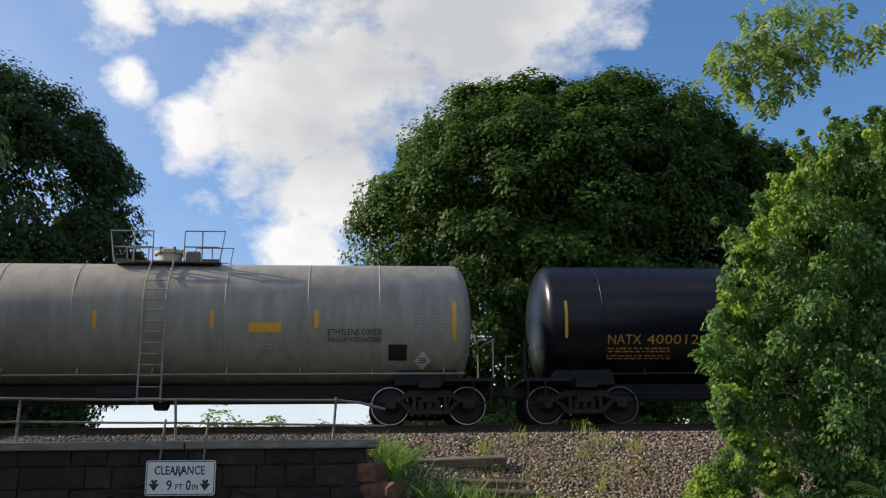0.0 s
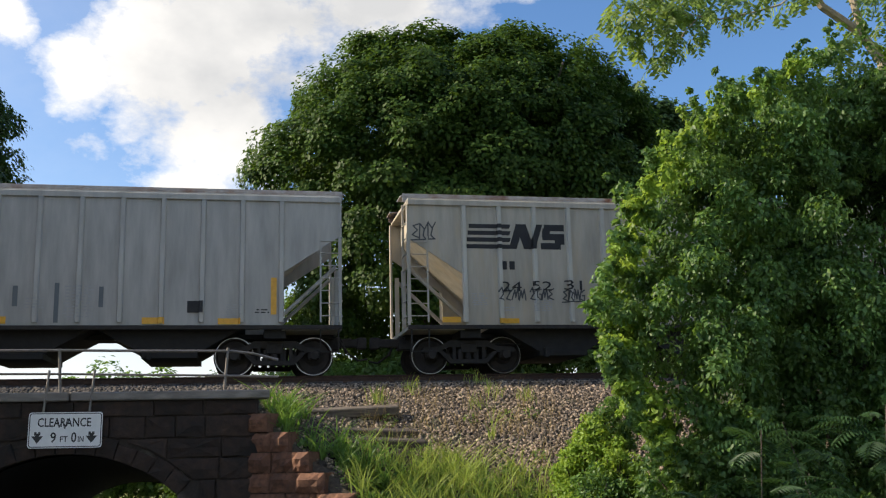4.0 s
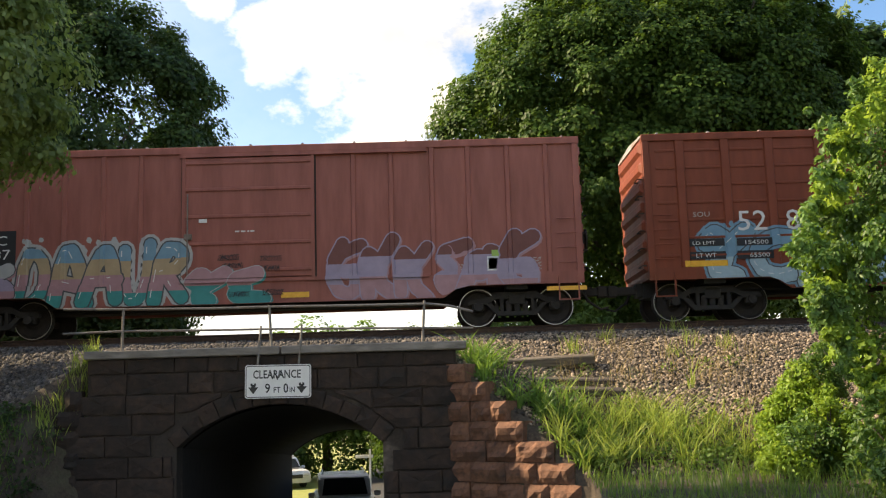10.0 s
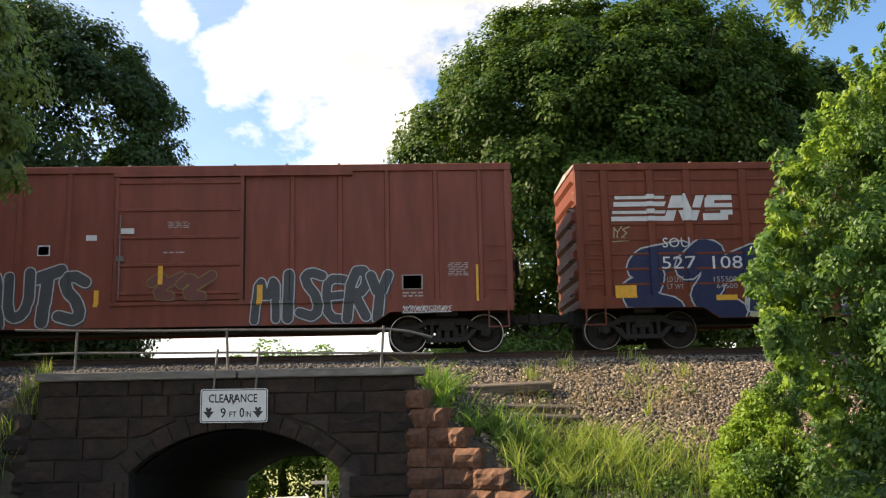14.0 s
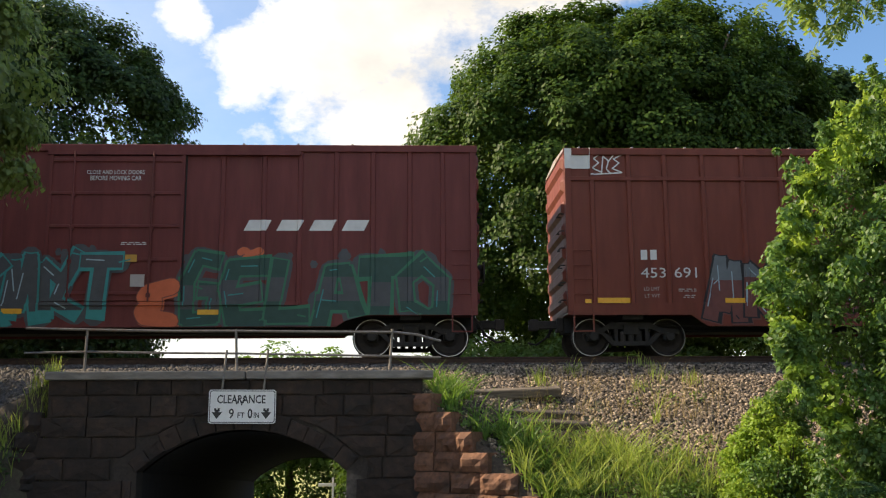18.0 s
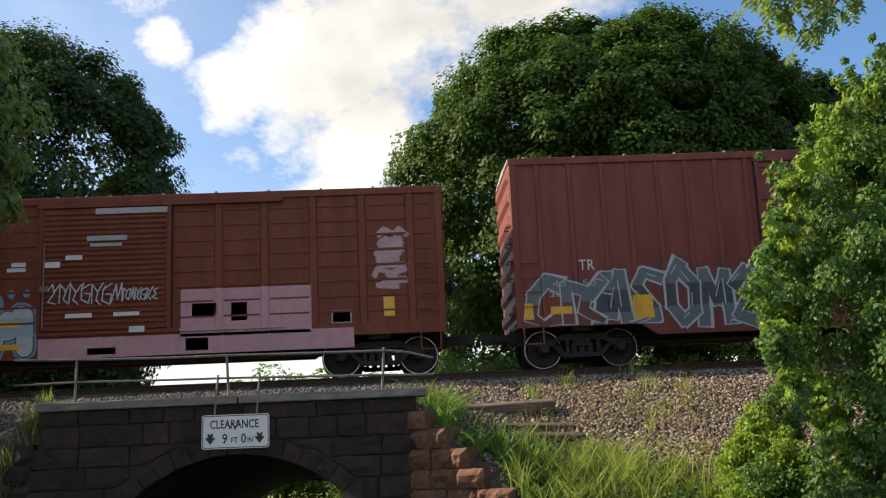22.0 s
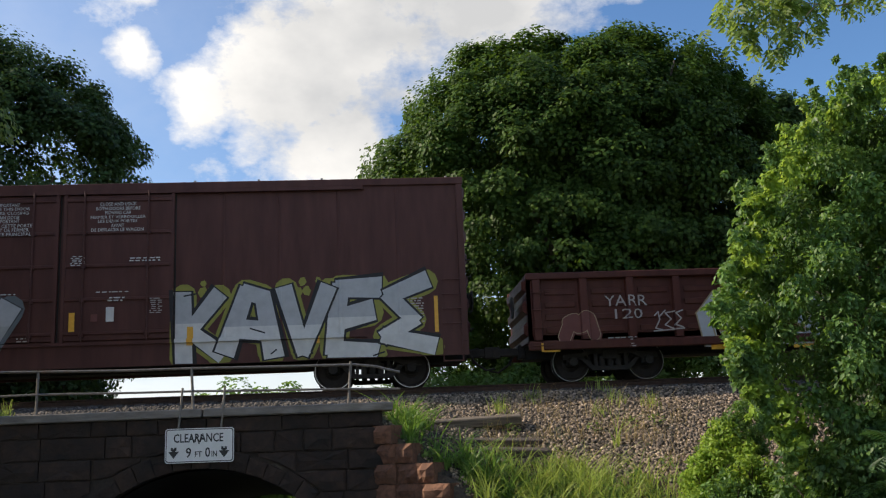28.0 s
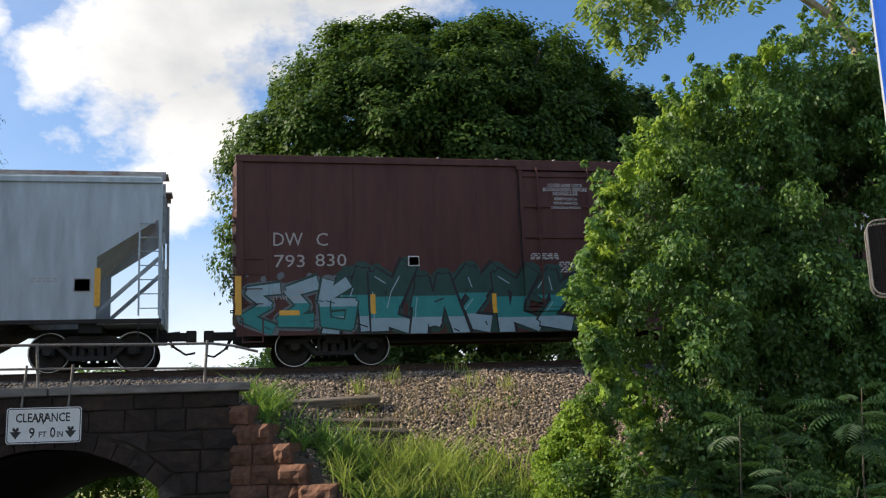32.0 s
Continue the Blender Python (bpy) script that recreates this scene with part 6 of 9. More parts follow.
mark_lines(c, s, "dimwhite", -5.02, 1.88, -3.41, 1.96, 1, 3)
mark_lines(c, s, "dimwhite", -5.02, 1.71, -3.4, 1.81, 1, 4)
mark_rect(c, s, "reflector", "yellow", -6.22, 2.09, -6.02, 2.97)
mark_rect(c, s, "reflector", "yellow", -2.77, 2.3, -2.65, 2.75)
mark_rect(c, s, "reflector", "yellow", -0.42, 2.29, -0.3, 2.75)
mark_rect(c, s, "reflector", "yellow", 2.69, 2.31, 2.81, 2.77)
mark_rect(c, s, "reflector", "yellow", 6.1, 2.06, 6.21, 2.96)
mark_rect(c, s, "hazard_panel", "yellow", -1.54, 2.19, -0.82, 2.52)
mark_rect(c, s, "hazard_panel", "yellow", 1.98, 1.88, 2.69, 2.36)
mark_lines(c, s, "black", 2.02, 1.92, 2.65, 2.3, 3, 3)
mark_rect(c, s, "sign_panel", "white", 2.85, 2.1, 4.79, 2.51)
mark_blocks(c, s, "black", 3.36, 2.2, 4.28, 2.37, 6, 0.0)
mark_blocks(c, s, "black", 4.35, 2.2, 4.72, 2.38, 2, 0.0)
mark_lines(c, s, "dimwhite", 1.12, 1.88, 1.88, 2.25, 3, 2)
mark_lines(c, s, "dimwhite", 1.54, 1.73, 4.37, 1.81, 1, 4)
mark_lines(c, s, "dimwhite", 4.96, 2.02, 6.03, 2.55, 6, 5)
mark_lines(c, s, "grey", 5.7, 1.55, 6.0, 1.85, 3, 5)
mark_rect(c, s, "stencil_panel", "white", 2.75, 0.72, 3.05, 0.84)
disc_mark(c, s, "navy", 3.09, 2.33, 0.16)
placard(c, s, "silver", 5.37, 1.52, 0.2)
c, s, d = boxcar("orange-brown boxcar with white numerals and blue graffiti", -76.6, -60.84, M_SOU, 4.46, [(-1.5, 1.6)], [-6.97, -5.88, -4.82, -3.62, -2.42], [2.67, 3.71, 4.94, 6.1, 7.05], door_mat=M_SOU_DOOR, beads=7, rib_w=0.2)
mark_text(c, s, '52', "white", -5.68, 2.06, -4.99, 0.48)
mark_text(c, s, '84', "white", -4.53, 2.05, -3.82, 0.49)
mark_text(c, s, '87', "white", -3.38, 2.06, -2.67, 0.49)
mark_text(c, s, 'SOU', "dimwhite", -6.74, 2.42, -6.34, 0.12)
mark_rect(c, s, "stencil_panel", "black", -6.87, 1.71, -6.03, 1.89)
mark_rect(c, s, "stencil_panel", "black", -6.87, 1.4, -6.02, 1.58)
mark_rect(c, s, "stencil_panel", "black", -5.74, 1.7, -4.91, 1.88)
mark_rect(c, s, "stencil_panel", "black", -5.74, 1.38, -4.9, 1.58)
mark_text(c, s, 'LD LMT', "white", -6.79, 1.75, -6.25, 0.08)
mark_text(c, s, 'LT WT', "white", -6.72, 1.44, -6.25, 0.1)
mark_text(c, s, '154500', "white", -5.54, 1.73, -4.99, 0.1)
mark_text(c, s, '65500', "white", -5.45, 1.42, -4.98, 0.1)
mark_rect(c, s, "reflector", "yellow", -7.01, 1.23, -5.99, 1.37)
mark_rect(c, s, "reflector", "yellow", -4.48, 1.25, -3.95, 1.38)
mark_rect(c, s, "reflector", "yellow", -2.3, 1.02, -1.86, 1.15)
mark_rect(c, s, "reflector", "yellow", -0.15, 0.88, 0.33, 1.02)
mark_rect(c, s, "reflector", "yellow", 2.0, 1.16, 2.49, 1.25)
mark_rect(c, s, "reflector", "yellow", 2.97, 0.84, 3.46, 0.99)
mark_rect(c, s, "reflector", "yellow", 2.99, 1.23, 3.49, 1.35)
mark_rect(c, s, "reflector", "yellow", 6.3, 1.2, 7.25, 1.35)
mark_rect(c, s, "stencil_panel", "white", -2.16, 2.25, -1.89, 2.48)
mark_rect(c, s, "stencil_panel", "white", -2.57, 2.62, -2.46, 2.76)
mark_rect(c, d, "stencil_panel", "white", -0.97, 2.75, -0.64, 2.85)
mark_lines(c, d, "dimwhite", -0.47, 2.67, 0.44, 2.94, 3, 3)
mark_lines(c, d, "dimwhite", -0.38, 2.09, 0.35, 2.2, 1, 3)
mark_rect(c, d, "stencil_panel", "white", -0.72, 1.73, -0.19, 1.83)
mark_rect(c, d, "stencil_panel", "white", 0.39, 1.71, 0.91, 1.83)
scribble(c, s, "dimwhite", -2.52, 1.87, -1.69, 2.17, 8)
scribble(c, s, "dimwhite", 2.86, 1.88, 3.55, 2.25, 9)
scribble(c, s, "dimwhite", 3.97, 2.0, 4.64, 2.24, 10)
graffiti(c, s, -6.6, 0.8, -2.24, 2.14, "0CBC", ["paleblue", "blue"], "darkgrey", "blue", "round", 21, "white")
graffiti(c, s, 4.23, 0.72, 7.41, 2.45, 4, ["silver"], "black", "silver", "round", 22, "white")
mark_rect(c, s, "stencil_panel", "white", 4.2, 1.56, 4.64, 1.9)
mark_rect(c, s, "stencil_panel", "lime", 4.34, 1.88, 4.63, 2.01)
c, s, d = boxcar("faded pinkish red boxcar with pastel block graffiti", -93.89, -78.1, M_PINK, 4.46, [(-1.57, 1.48)], [-7.17, -6.28, -5.33, -4.43, -3.51, -2.61], [2.46, 3.36, 4.34, 5.21, 6.15, 7.08])
graffiti(c, s, -5.53, 0.67, -1.53, 2.21, "DAAUR", ["teal", "rose", "tan", "blue"], "darkgrey", "grey", "round", 31, "white")
graffiti(c, s, -1.5, 0.68, 0.2, 1.5, "02", ["teal", "rose"], "grey", None, "round", 32)
for k, (x, z) in enumerate(((-0.75, 1.7), (-0.65, 1.5), (-0.6, 1.3), (0.25, 1.65), (0.2, 1.42), (-0.5, 0.82), (0.3, 0.85))):
    scribble(c, d, "black", x, z, x + 0.5, z + 0.13, 140 + k, 0.018)
graffiti(c, s, 1.78, 0.64, 6.69, 2.11, 6, ["rose", "lilac", "redbrown"], "lilac", None, "round", 33)
graffiti(c, s, -7.8, 0.77, -5.65, 1.71, 3, ["rose", "lilac", "grey"], "darkgrey", None, "round", 34)
mark_rect(c, s, "stencil_panel", "black", -7.14, 1.73, -6.26, 2.54)
mark_rect(c, s, "stencil_panel", "black", -6.18, 1.73, -5.56, 2.56)
mark_text(c, s, 'EE', "white", -7.07, 2.2, -6.57, 0.24)
mark_text(c, s, 'C', "white", -6.04, 2.21, -5.77, 0.23)
mark_text(c, s, '54', "white", -6.96, 1.87, -6.55, 0.24)
mark_text(c, s, '87', "white", -6.09, 1.87, -5.69, 0.24)
mark_lines(c, s, "white", -6.7, 1.29, -6.45, 1.63, 2, 3)
mark_lines(c, s, "white", -6.12, 1.27, -5.79, 1.62, 2, 3)
mark_rect(c, s, "stencil_panel", "white", 5.6, 1.28, 6.08, 1.62)
mark_rect(c, s, "stencil_panel", "black", 5.63, 1.32, 6.04, 1.58)
mark_rect(c, s, "stencil_panel", "lime", 5.71, 1.62, 5.94, 1.77)
mark_lines(c, s, "dimwhite", 4.62, 1.15, 5.03, 1.46, 3, 3)
mark_lines(c, s, "dimwhite", 6.54, 1.27, 6.88, 1.58, 4, 3)
mark_rect(c, s, "reflector", "yellow", 6.98, 0.76, 7.93, 0.86)
mark_rect(c, s, "reflector", "yellow", 0.73, 0.77, 1.39, 0.9)
mark_lines(c, d, "white", -0.36, 2.34, 0.11, 2.41, 1, 3)
mark_rect(c, d, "stencil_panel", "white", -1.2, 2.6, -1.01, 2.69)
c, s, d = boxcar("brown boxcar with louvred door, white stripes and navy graffiti", -111.24, -95.43, M_NSRED, 4.46, [(-1.57, 1.4)], [-7.18, -6.06, -5.15, -3.77, -2.58], [2.48, 3.62, 4.83, 5.98, 7.12], louvre=True, beads=8, rib_w=0.18)
graffiti(c, s, -7.09, 0.76, -3.86, 2.51, "20", ["navy"], "silver", None, "round", 41)
graffiti(c, s, -3.82, 0.72, -1.67, 2.42, "3P", ["navy", "navy", "darkgrey"], "silver", "cream", "block", 42)
graffiti(c, s, -1.67, 0.73, 0.98, 1.12, 4, ["navy", "cream"], "slate", "navy", "block", 43)
mark_striped_logo(c, s, "white", -7.03, 3.04, -4.05, 3.71)
mark_text(c, s, 'SOU', "white", -5.82, 2.38, -5.17, 0.24)
mark_text(c, s, '527', "white", -5.86, 1.86, -5.04, 0.3)
mark_text(c, s, '108', "white", -4.63, 1.85, -3.9, 0.31)
mark_text(c, s, 'LD LMT', "dimwhite", -5.76, 1.54, -5.36, 0.13)
mark_text(c, s, 'LT WT', "dimwhite", -5.76, 1.37, -5.36, 0.12)
mark_text(c, s, '155500', "dimwhite", -4.63, 1.53, -4.06, 0.13)
mark_text(c, s, '64500', "dimwhite", -4.57, 1.37, -4.06, 0.12)
mark_rect(c, s, "reflector", "yellow", -7.02, 1.17, -6.51, 1.49)
mark_rect(c, s, "reflector", "yellow", -4.61, 1.08, -4.1, 1.21)
mark_rect(c, s, "reflector", "yellow", -2.47, 1.07, -1.95, 1.2)
mark_rect(c, s, "reflector", "yellow", 0.0, 0.81, 0.5, 0.96)
mark_rect(c, s, "reflector", "yellow", 1.91, 1.15, 2.39, 1.29)
mark_rect(c, s, "reflector", "yellow", 4.07, 1.16, 4.56, 1.31)
mark_rect(c, s, "reflector", "yellow", 6.37, 1.31, 6.86, 1.5)
mark_rect(c, s, "stencil_panel", "white", -3.29, 2.2, -3.01, 2.41)
mark_rect(c, s, "stencil_panel", "redbrown", -3.25, 2.22, -3.05, 2.38)
mark_rect(c, d, "stencil_panel", "white", -0.37, 3.34, 0.44, 3.46)
mark_rect(c, d, "stencil_panel", "white", -0.35, 3.22, 0.32, 3.3)
mark_text(c, d, 'DOOR OPENING W 10-0 H 10-5', "white", -0.22, 2.46, 1.36, 0.11)
mark_rect(c, d, "stencil_panel", "white", -0.91, 1.57, -0.29, 1.65)
mark_rect(c, d, "stencil_panel", "white", 0.2, 1.57, 0.81, 1.65)
mark_rect(c, d, "stencil_panel", "white", 0.59, 1.19, 0.92, 1.29)
mark_rect(c, s, "stencil_panel", "white", -2.41, 2.67, -2.05, 2.81)
mark_rect(c, s, "stencil_panel", "white", -2.32, 2.52, -2.1, 2.61)
mark_rect(c, s, "stencil_panel", "dimwhite", 5.24, 1.24, 5.73, 1.59)
mark_rect(c, s, "stencil_panel", "black", 5.27, 1.27, 5.7, 1.56)
scribble(c, s, "white", 3.8, 1.52, 4.72, 1.88, 11)
scribble(c, s, "white", 5.17, 0.97, 5.71, 1.16, 12)
mark_lines(c, s, "dimwhite", 6.19, 1.5, 6.88, 2.11, 6, 3)
mark_rect(c, s, "stencil_panel", "slate", 7.32, 1.63, 7.58, 1.98)
mark_rect(c, s, "stencil_panel", "dimwhite", 7.33, 1.29, 7.61, 1.44)
scribble(c, s, "tan", -7.01, 2.56, -6.62, 2.9, 13)
c, s, d = boxcar("dull red boxcar with outlined dark graffiti", -128.52, -112.77, M_RED8, 4.5, [(-1.47, 1.44)], [-7.15, -5.99, -4.87, -3.74, -2.61], [2.63, 3.76, 4.88, 6.04, 7.1])
graffiti(c, s, -5.23, 0.69, -2.19, 2.06, "HAUTS", ["darkgrey"], "silver", None, "round", 51)
graffiti(c, s, 1.73, 0.69, 4.93, 2.0, "MISERY", ["darkgrey"], "silver", None, "round", 52)
graffiti(c, s, -0.71, 1.29, 0.71, 1.89, "00", ["redbrown"], "olive", None, "round", 53)
mark_rect(c, s, "stencil_panel", "white", -6.73, 2.47, -6.31, 2.91)
mark_rect(c, s, "stencil_panel", "white", -5.75, 2.48, -5.11, 2.9)
mark_blocks(c, s, "black", -6.63, 2.52, -6.41, 2.85, 1, 0.0)
mark_blocks(c, s, "black", -5.66, 2.54, -5.18, 2.84, 2, 0.0)
mark_text(c, s, '138', "white", -6.78, 2.13, -6.34, 0.22)
mark_text(c, s, '30', "white", -5.59, 2.16, -5.24, 0.21)
mark_lines(c, s, "white", -6.76, 1.4, -6.31, 1.69, 2, 3)
mark_lines(c, s, "white", -5.61, 1.61, -5.25, 1.69, 1, 3)
mark_rect(c, s, "reflector", "yellow", -7.04, 1.21, -6.89, 2.12)
mark_rect(c, s, "reflector", "yellow", -4.76, 1.24, -4.62, 1.64)
mark_rect(c, s, "reflector", "yellow", -1.96, 1.15, -1.85, 1.55)
mark_rect(c, s, "reflector", "yellow", -0.47, 1.65, -0.36, 2.09)
mark_rect(c, s, "reflector", "yellow", 1.81, 1.15, 1.94, 1.62)
mark_rect(c, s, "reflector", "yellow", 4.61, 1.13, 4.71, 1.58)
mark_rect(c, s, "reflector", "yellow", 6.97, 1.16, 7.03, 2.04)
mark_rect(c, s, "stencil_panel", "white", -3.3, 2.38, -3.01, 2.63)
mark_rect(c, s, "stencil_panel", "redbrown", -3.28, 2.4, -3.04, 2.6)
scribble(c, s, "white", -7.64, 2.75, -6.63, 3.36, 14)
mark_rect(c, s, "stencil_panel", "white", -1.37, 2.86, -1.05, 2.99)
mark_rect(c, s, "stencil_panel", "white", -2.19, 2.73, -1.94, 2.86)
mark_lines(c, d, "dimwhite", -0.29, 2.98, 0.24, 3.15, 2, 3)
mark_lines(c, d, "dimwhite", -0.38, 2.37, 0.18, 2.44, 1, 3)
mark_rect(c, s, "stencil_panel", "dimwhite", 5.21, 1.46, 5.7, 1.81)
mark_rect(c, s, "stencil_panel", "black", 5.24, 1.48, 5.67, 1.79)
mark_lines(c, s, "dimwhite", 5.21, 1.27, 5.71, 1.42, 2, 3)
mark_lines(c, s, "dimwhite", 6.29, 1.77, 6.79, 2.1, 4, 3)
scribble(c, s, "white", 5.22, 0.91, 6.37, 1.07, 15)
scribble(c, s, "white", -5.76, 1.06, -5.49, 1.46, 16)
scribble(c, s, "olive", -6.98, 0.94, -6.23, 1.21, 17)
c, s, d = boxcar("tall dark red boxcar with white corner panels and silver graffiti", -146.5, -130.05, M_RED9, 5.0, [(-1.85, 1.16)], [-7.54, -6.64, -5.76, -4.83, -3.85, -2.91], [2.14, 3.14, 4.08, 5.04, 6.0, 6.95, 7.7], plug=True, band=(4.2, 4.3))
graffiti(c, s, -4.83, 0.74, -2.29, 2.4, 3, ["redbrown", "redbrown", "slate"], "black", None, "block", 61, "paleblue")
graffiti(c, s, -2.19, 0.95, 0.31, 2.35, 2, ["redbrown", "redbrown", "slate"], "black", None, "round", 62, "paleblue")
graffiti(c, s, 1.25, 0.69, 5.82, 2.27, "KIEA", ["silver", "grey", "silver"], "darkgrey", "grey", "block", 63, "cream")
mark_rect(c, s, "white_panel", "white", -8.2, 4.5, -7.58, 5.02)
scribble(c, s, "white", -7.53, 4.39, -6.79, 4.89, 18)
mark_blocks(c, s, "white", -6.45, 2.26, -5.99, 2.5, 2, 0.0)
mark_text(c, s, '453', "white", -6.43, 1.82, -5.83, 0.24)
mark_text(c, s, '691', "white", -5.62, 1.82, -5.08, 0.25)
mark_text(c, s, 'LD LMT', "dimwhite", -6.37, 1.51, -5.99, 0.09)
mark_text(c, s, 'LT WT', "dimwhite", -6.36, 1.34, -5.99, 0.09)
mark_lines(c, s, "dimwhite", -5.55, 1.48, -5.11, 1.57, 1, 3)
mark_lines(c, s, "dimwhite", -5.44, 1.33, -5.1, 1.42, 1, 4)
mark_rect(c, s, "reflector", "yellow", -7.5, 1.21, -6.71, 1.34)
mark_rect(c, s, "reflector", "yellow", -4.43, 1.21, -3.95, 1.33)
mark_rect(c, s, "reflector", "yellow", -2.8, 0.98, -2.31, 1.12)
mark_rect(c, s, "reflector", "yellow", -0.01, 0.91, 0.45, 1.02)
mark_rect(c, s, "reflector", "yellow", -7.79, 1.21, -7.64, 1.31)
mark_text(c, d, 'CLOSE AND LOCK DOORS', "white", -1.02, 4.08, 0.3, 0.09)
mark_text(c, d, 'BEFORE MOVING CAR', "white", -1.02, 3.94, 0.09, 0.1)
mark_rect(c, s, "white_panel", "white", 6.91, 4.49, 7.54, 5.06)
mark_rect(c, s, "reflector", "yellow", 6.03, 1.17, 7.12, 1.31)
mark_rect(c, s, "reflector", "yellow", 3.23, 1.19, 3.68, 1.32)
mark_lines(c, d, "white", -0.61, 2.42, -0.06, 2.49, 1, 3)
mark_rect(c, s, "stencil_panel", "dimwhite", 4.19, 1.27, 4.88, 1.65)
mark_rect(c, s, "stencil_panel", "black", 4.23, 1.3, 4.84, 1.62)
c, s, d = boxcar("tall maroon boxcar with teal and green graffiti", -165.07, -148.6, M_BNRED, 5.05, [(-1.9, 1.2)], [-7.39, -6.53, -5.66, -4.78, -3.91, -3.04], [2.15, 3.13, 3.99, 4.85, 5.73, 6.61, 7.4], plug=True, rib_d=0.035)
graffiti(c, s, -5.7, 0.65, -0.2, 2.45, "0EK31T", ["teal", "darkgrey", "darkgrey", "darkgrey"], "teal", "darkgrey", "block", 71, "paleblue")
graffiti(c, s, 0.1, 0.68, 1.1, 1.7, "2", ["orange"], "redbrown", None, "round", 73)
graffiti(c, s, 2.55, 2.2, 3.0, 2.55, "0", ["orange"], "redbrown", None, "round", 74)
graffiti(c, s, 1.16, 0.6, 7.41, 2.33, "GELATO", ["darkgreen", "darkgrey", "darkgreen"], "green", "darkgrey", "block", 72, "teal")
mark_blocks(c, s, "white", -7.27, 2.54, -6.66, 2.87, 2, 0.0)
mark_blocks(c, s, "white", -6.33, 2.58, -5.78, 2.88, 2, 0.0)
mark_text(c, s, '726', "white", -7.23, 1.96, -6.7, 0.29)
mark_text(c, s, '470', "white", -6.37, 1.98, -5.81, 0.28)
mark_text(c, s, 'LD LMT', "dimwhite", -7.14, 1.63, -6.73, 0.08)
mark_text(c, s, 'LT WT', "dimwhite", -7.13, 1.46, -6.8, 0.08)
mark_text(c, s, '212500', "dimwhite", -6.27, 1.63, -5.91, 0.08)
mark_text(c, s, '73500', "dimwhite", -6.21, 1.46, -5.9, 0.08)
mark_rect(c, s, "reflector", "yellow", -7.19, 0.98, -6.7, 1.23)
mark_rect(c, s, "reflector", "yellow", -6.33, 0.88, -5.83, 1.1)
mark_rect(c, s, "reflector", "yellow", -4.56, 0.98, -4.08, 1.1)
mark_rect(c, s, "reflector", "yellow", -2.85, 0.98, -2.38, 1.1)
mark_rect(c, s, "reflector", "yellow", 1.66, 0.95, 2.15, 1.07)
mark_rect(c, s, "reflector", "yellow", 3.37, 0.95, 3.86, 1.08)
mark_rect(c, s, "stencil_panel", "white", -5.35, 2.34, -5.04, 2.53)
mark_rect(c, s, "stencil_panel", "redbrown", -5.32, 2.37, -5.07, 2.5)
mark_text(c, d, 'CLOSE AND LOCK DOORS', "white", -1.05, 4.3, 0.31, 0.1)
mark_text(c, d, 'BEFORE MOVING CAR', "white", -0.96, 4.15, 0.24, 0.11)
mark_rect(c, d, "stencil_panel", "gold", -0.05, 2.19, 0.22, 2.36)
mark_rect(c, d, "stencil_panel", "orange", -0.59, 2.09, -0.41, 2.23)
mark_rect(c, d, "stencil_panel", "dimwhite", 0.09, 1.6, 0.42, 1.89)
mark_lines(c, d, "white", -0.19, 2.59, 0.42, 2.67, 1, 3)
mark_blocks(c, s, "white", 2.54, 2.96, 5.64, 3.22, 4, 0.5)
mark_lines(c, s, "dimwhite", -7.21, 4.67, -6.78, 4.76, 1, 3)
scribble(c, s, "dimwhite", -8.17, 3.57, -7.49, 4.63, 19)
mark_lines(c, s, "dimwhite", -8.1, 3.04, -7.5, 3.46, 4, 3)
c, s, d = boxcar("tall plain red boxcar with grey and rainbow graffiti", -183, -167.2, M_RED11, 5.07, [(-1.77, 1.72)], [-7.21, -6.42, -5.62, -4.97, -4.26, -3.54, -2.81, -2.05], [2.2, 2.75, 3.45, 4.23, 4.94, 5.65, 6.4, 7.2], plug=True, rib_d=0.04)
graffiti(c, s, -7.68, 0.84, -5.91, 2.13, "C1", ["redbrown", "slate"], "silver", "redbrown", "block", 81)
graffiti(c, s, -5.99, 0.72, -1.88, 2.33, "3SOM0", ["slate", "darkgrey", "slate"], "silver", "redbrown", "block", 82, "silver")
graffiti(c, s, 1.93, 0.86, 6.28, 2.24, "MOVER", ["slate", "darkgrey", "slate"], "tan", None, "round", 83, "orange")
graffiti(c, d, -1.08, 3.59, 1.03, 4.22, "SOME", ["redbrown"], "dimwhite", None, "block", 84)
graffiti(c, d, -0.97, 2.49, 0.71, 3.52, 2, ["redbrown"], "silver", None, "block", 85)
mark_text(c, s, 'TR', "white", -6.33, 2.27, -5.95, 0.25)
mark_text(c, s, '40', "dimwhite", -6.99, 1.88, -6.67, 0.16)
mark_text(c, s, '50', "dimwhite", -6.27, 1.88, -5.94, 0.16)
mark_lines(c, s, "white", -7.07, 1.65, -6.67, 1.8, 2, 3)
mark_rect(c, s, "reflector", "yellow", -7.7, 1.12, -7.49, 1.51)
mark_rect(c, s, "reflector", "yellow", -5.09, 1.06, -4.61, 1.62)
mark_rect(c, s, "reflector", "yellow", -2.16, 1.1, -1.99, 1.6)
mark_rect(c, s, "reflector", "yellow", -7.07, 1.23, -6.56, 1.41)
mark_rect(c, d, "stencil_panel", "white", -0.22, 1.79, -0.06, 2.04)
mark_lines(c, d, "dimwhite", -1.72, 2.94, -1.49, 3.49, 4, 3)
mark_lines(c, d, "dimwhite", 0.62, 3.09, 0.87, 3.41, 3, 3)
mark_lines(c, s, "dimwhite", 6.0, 1.94, 6.24, 2.44, 4, 3)
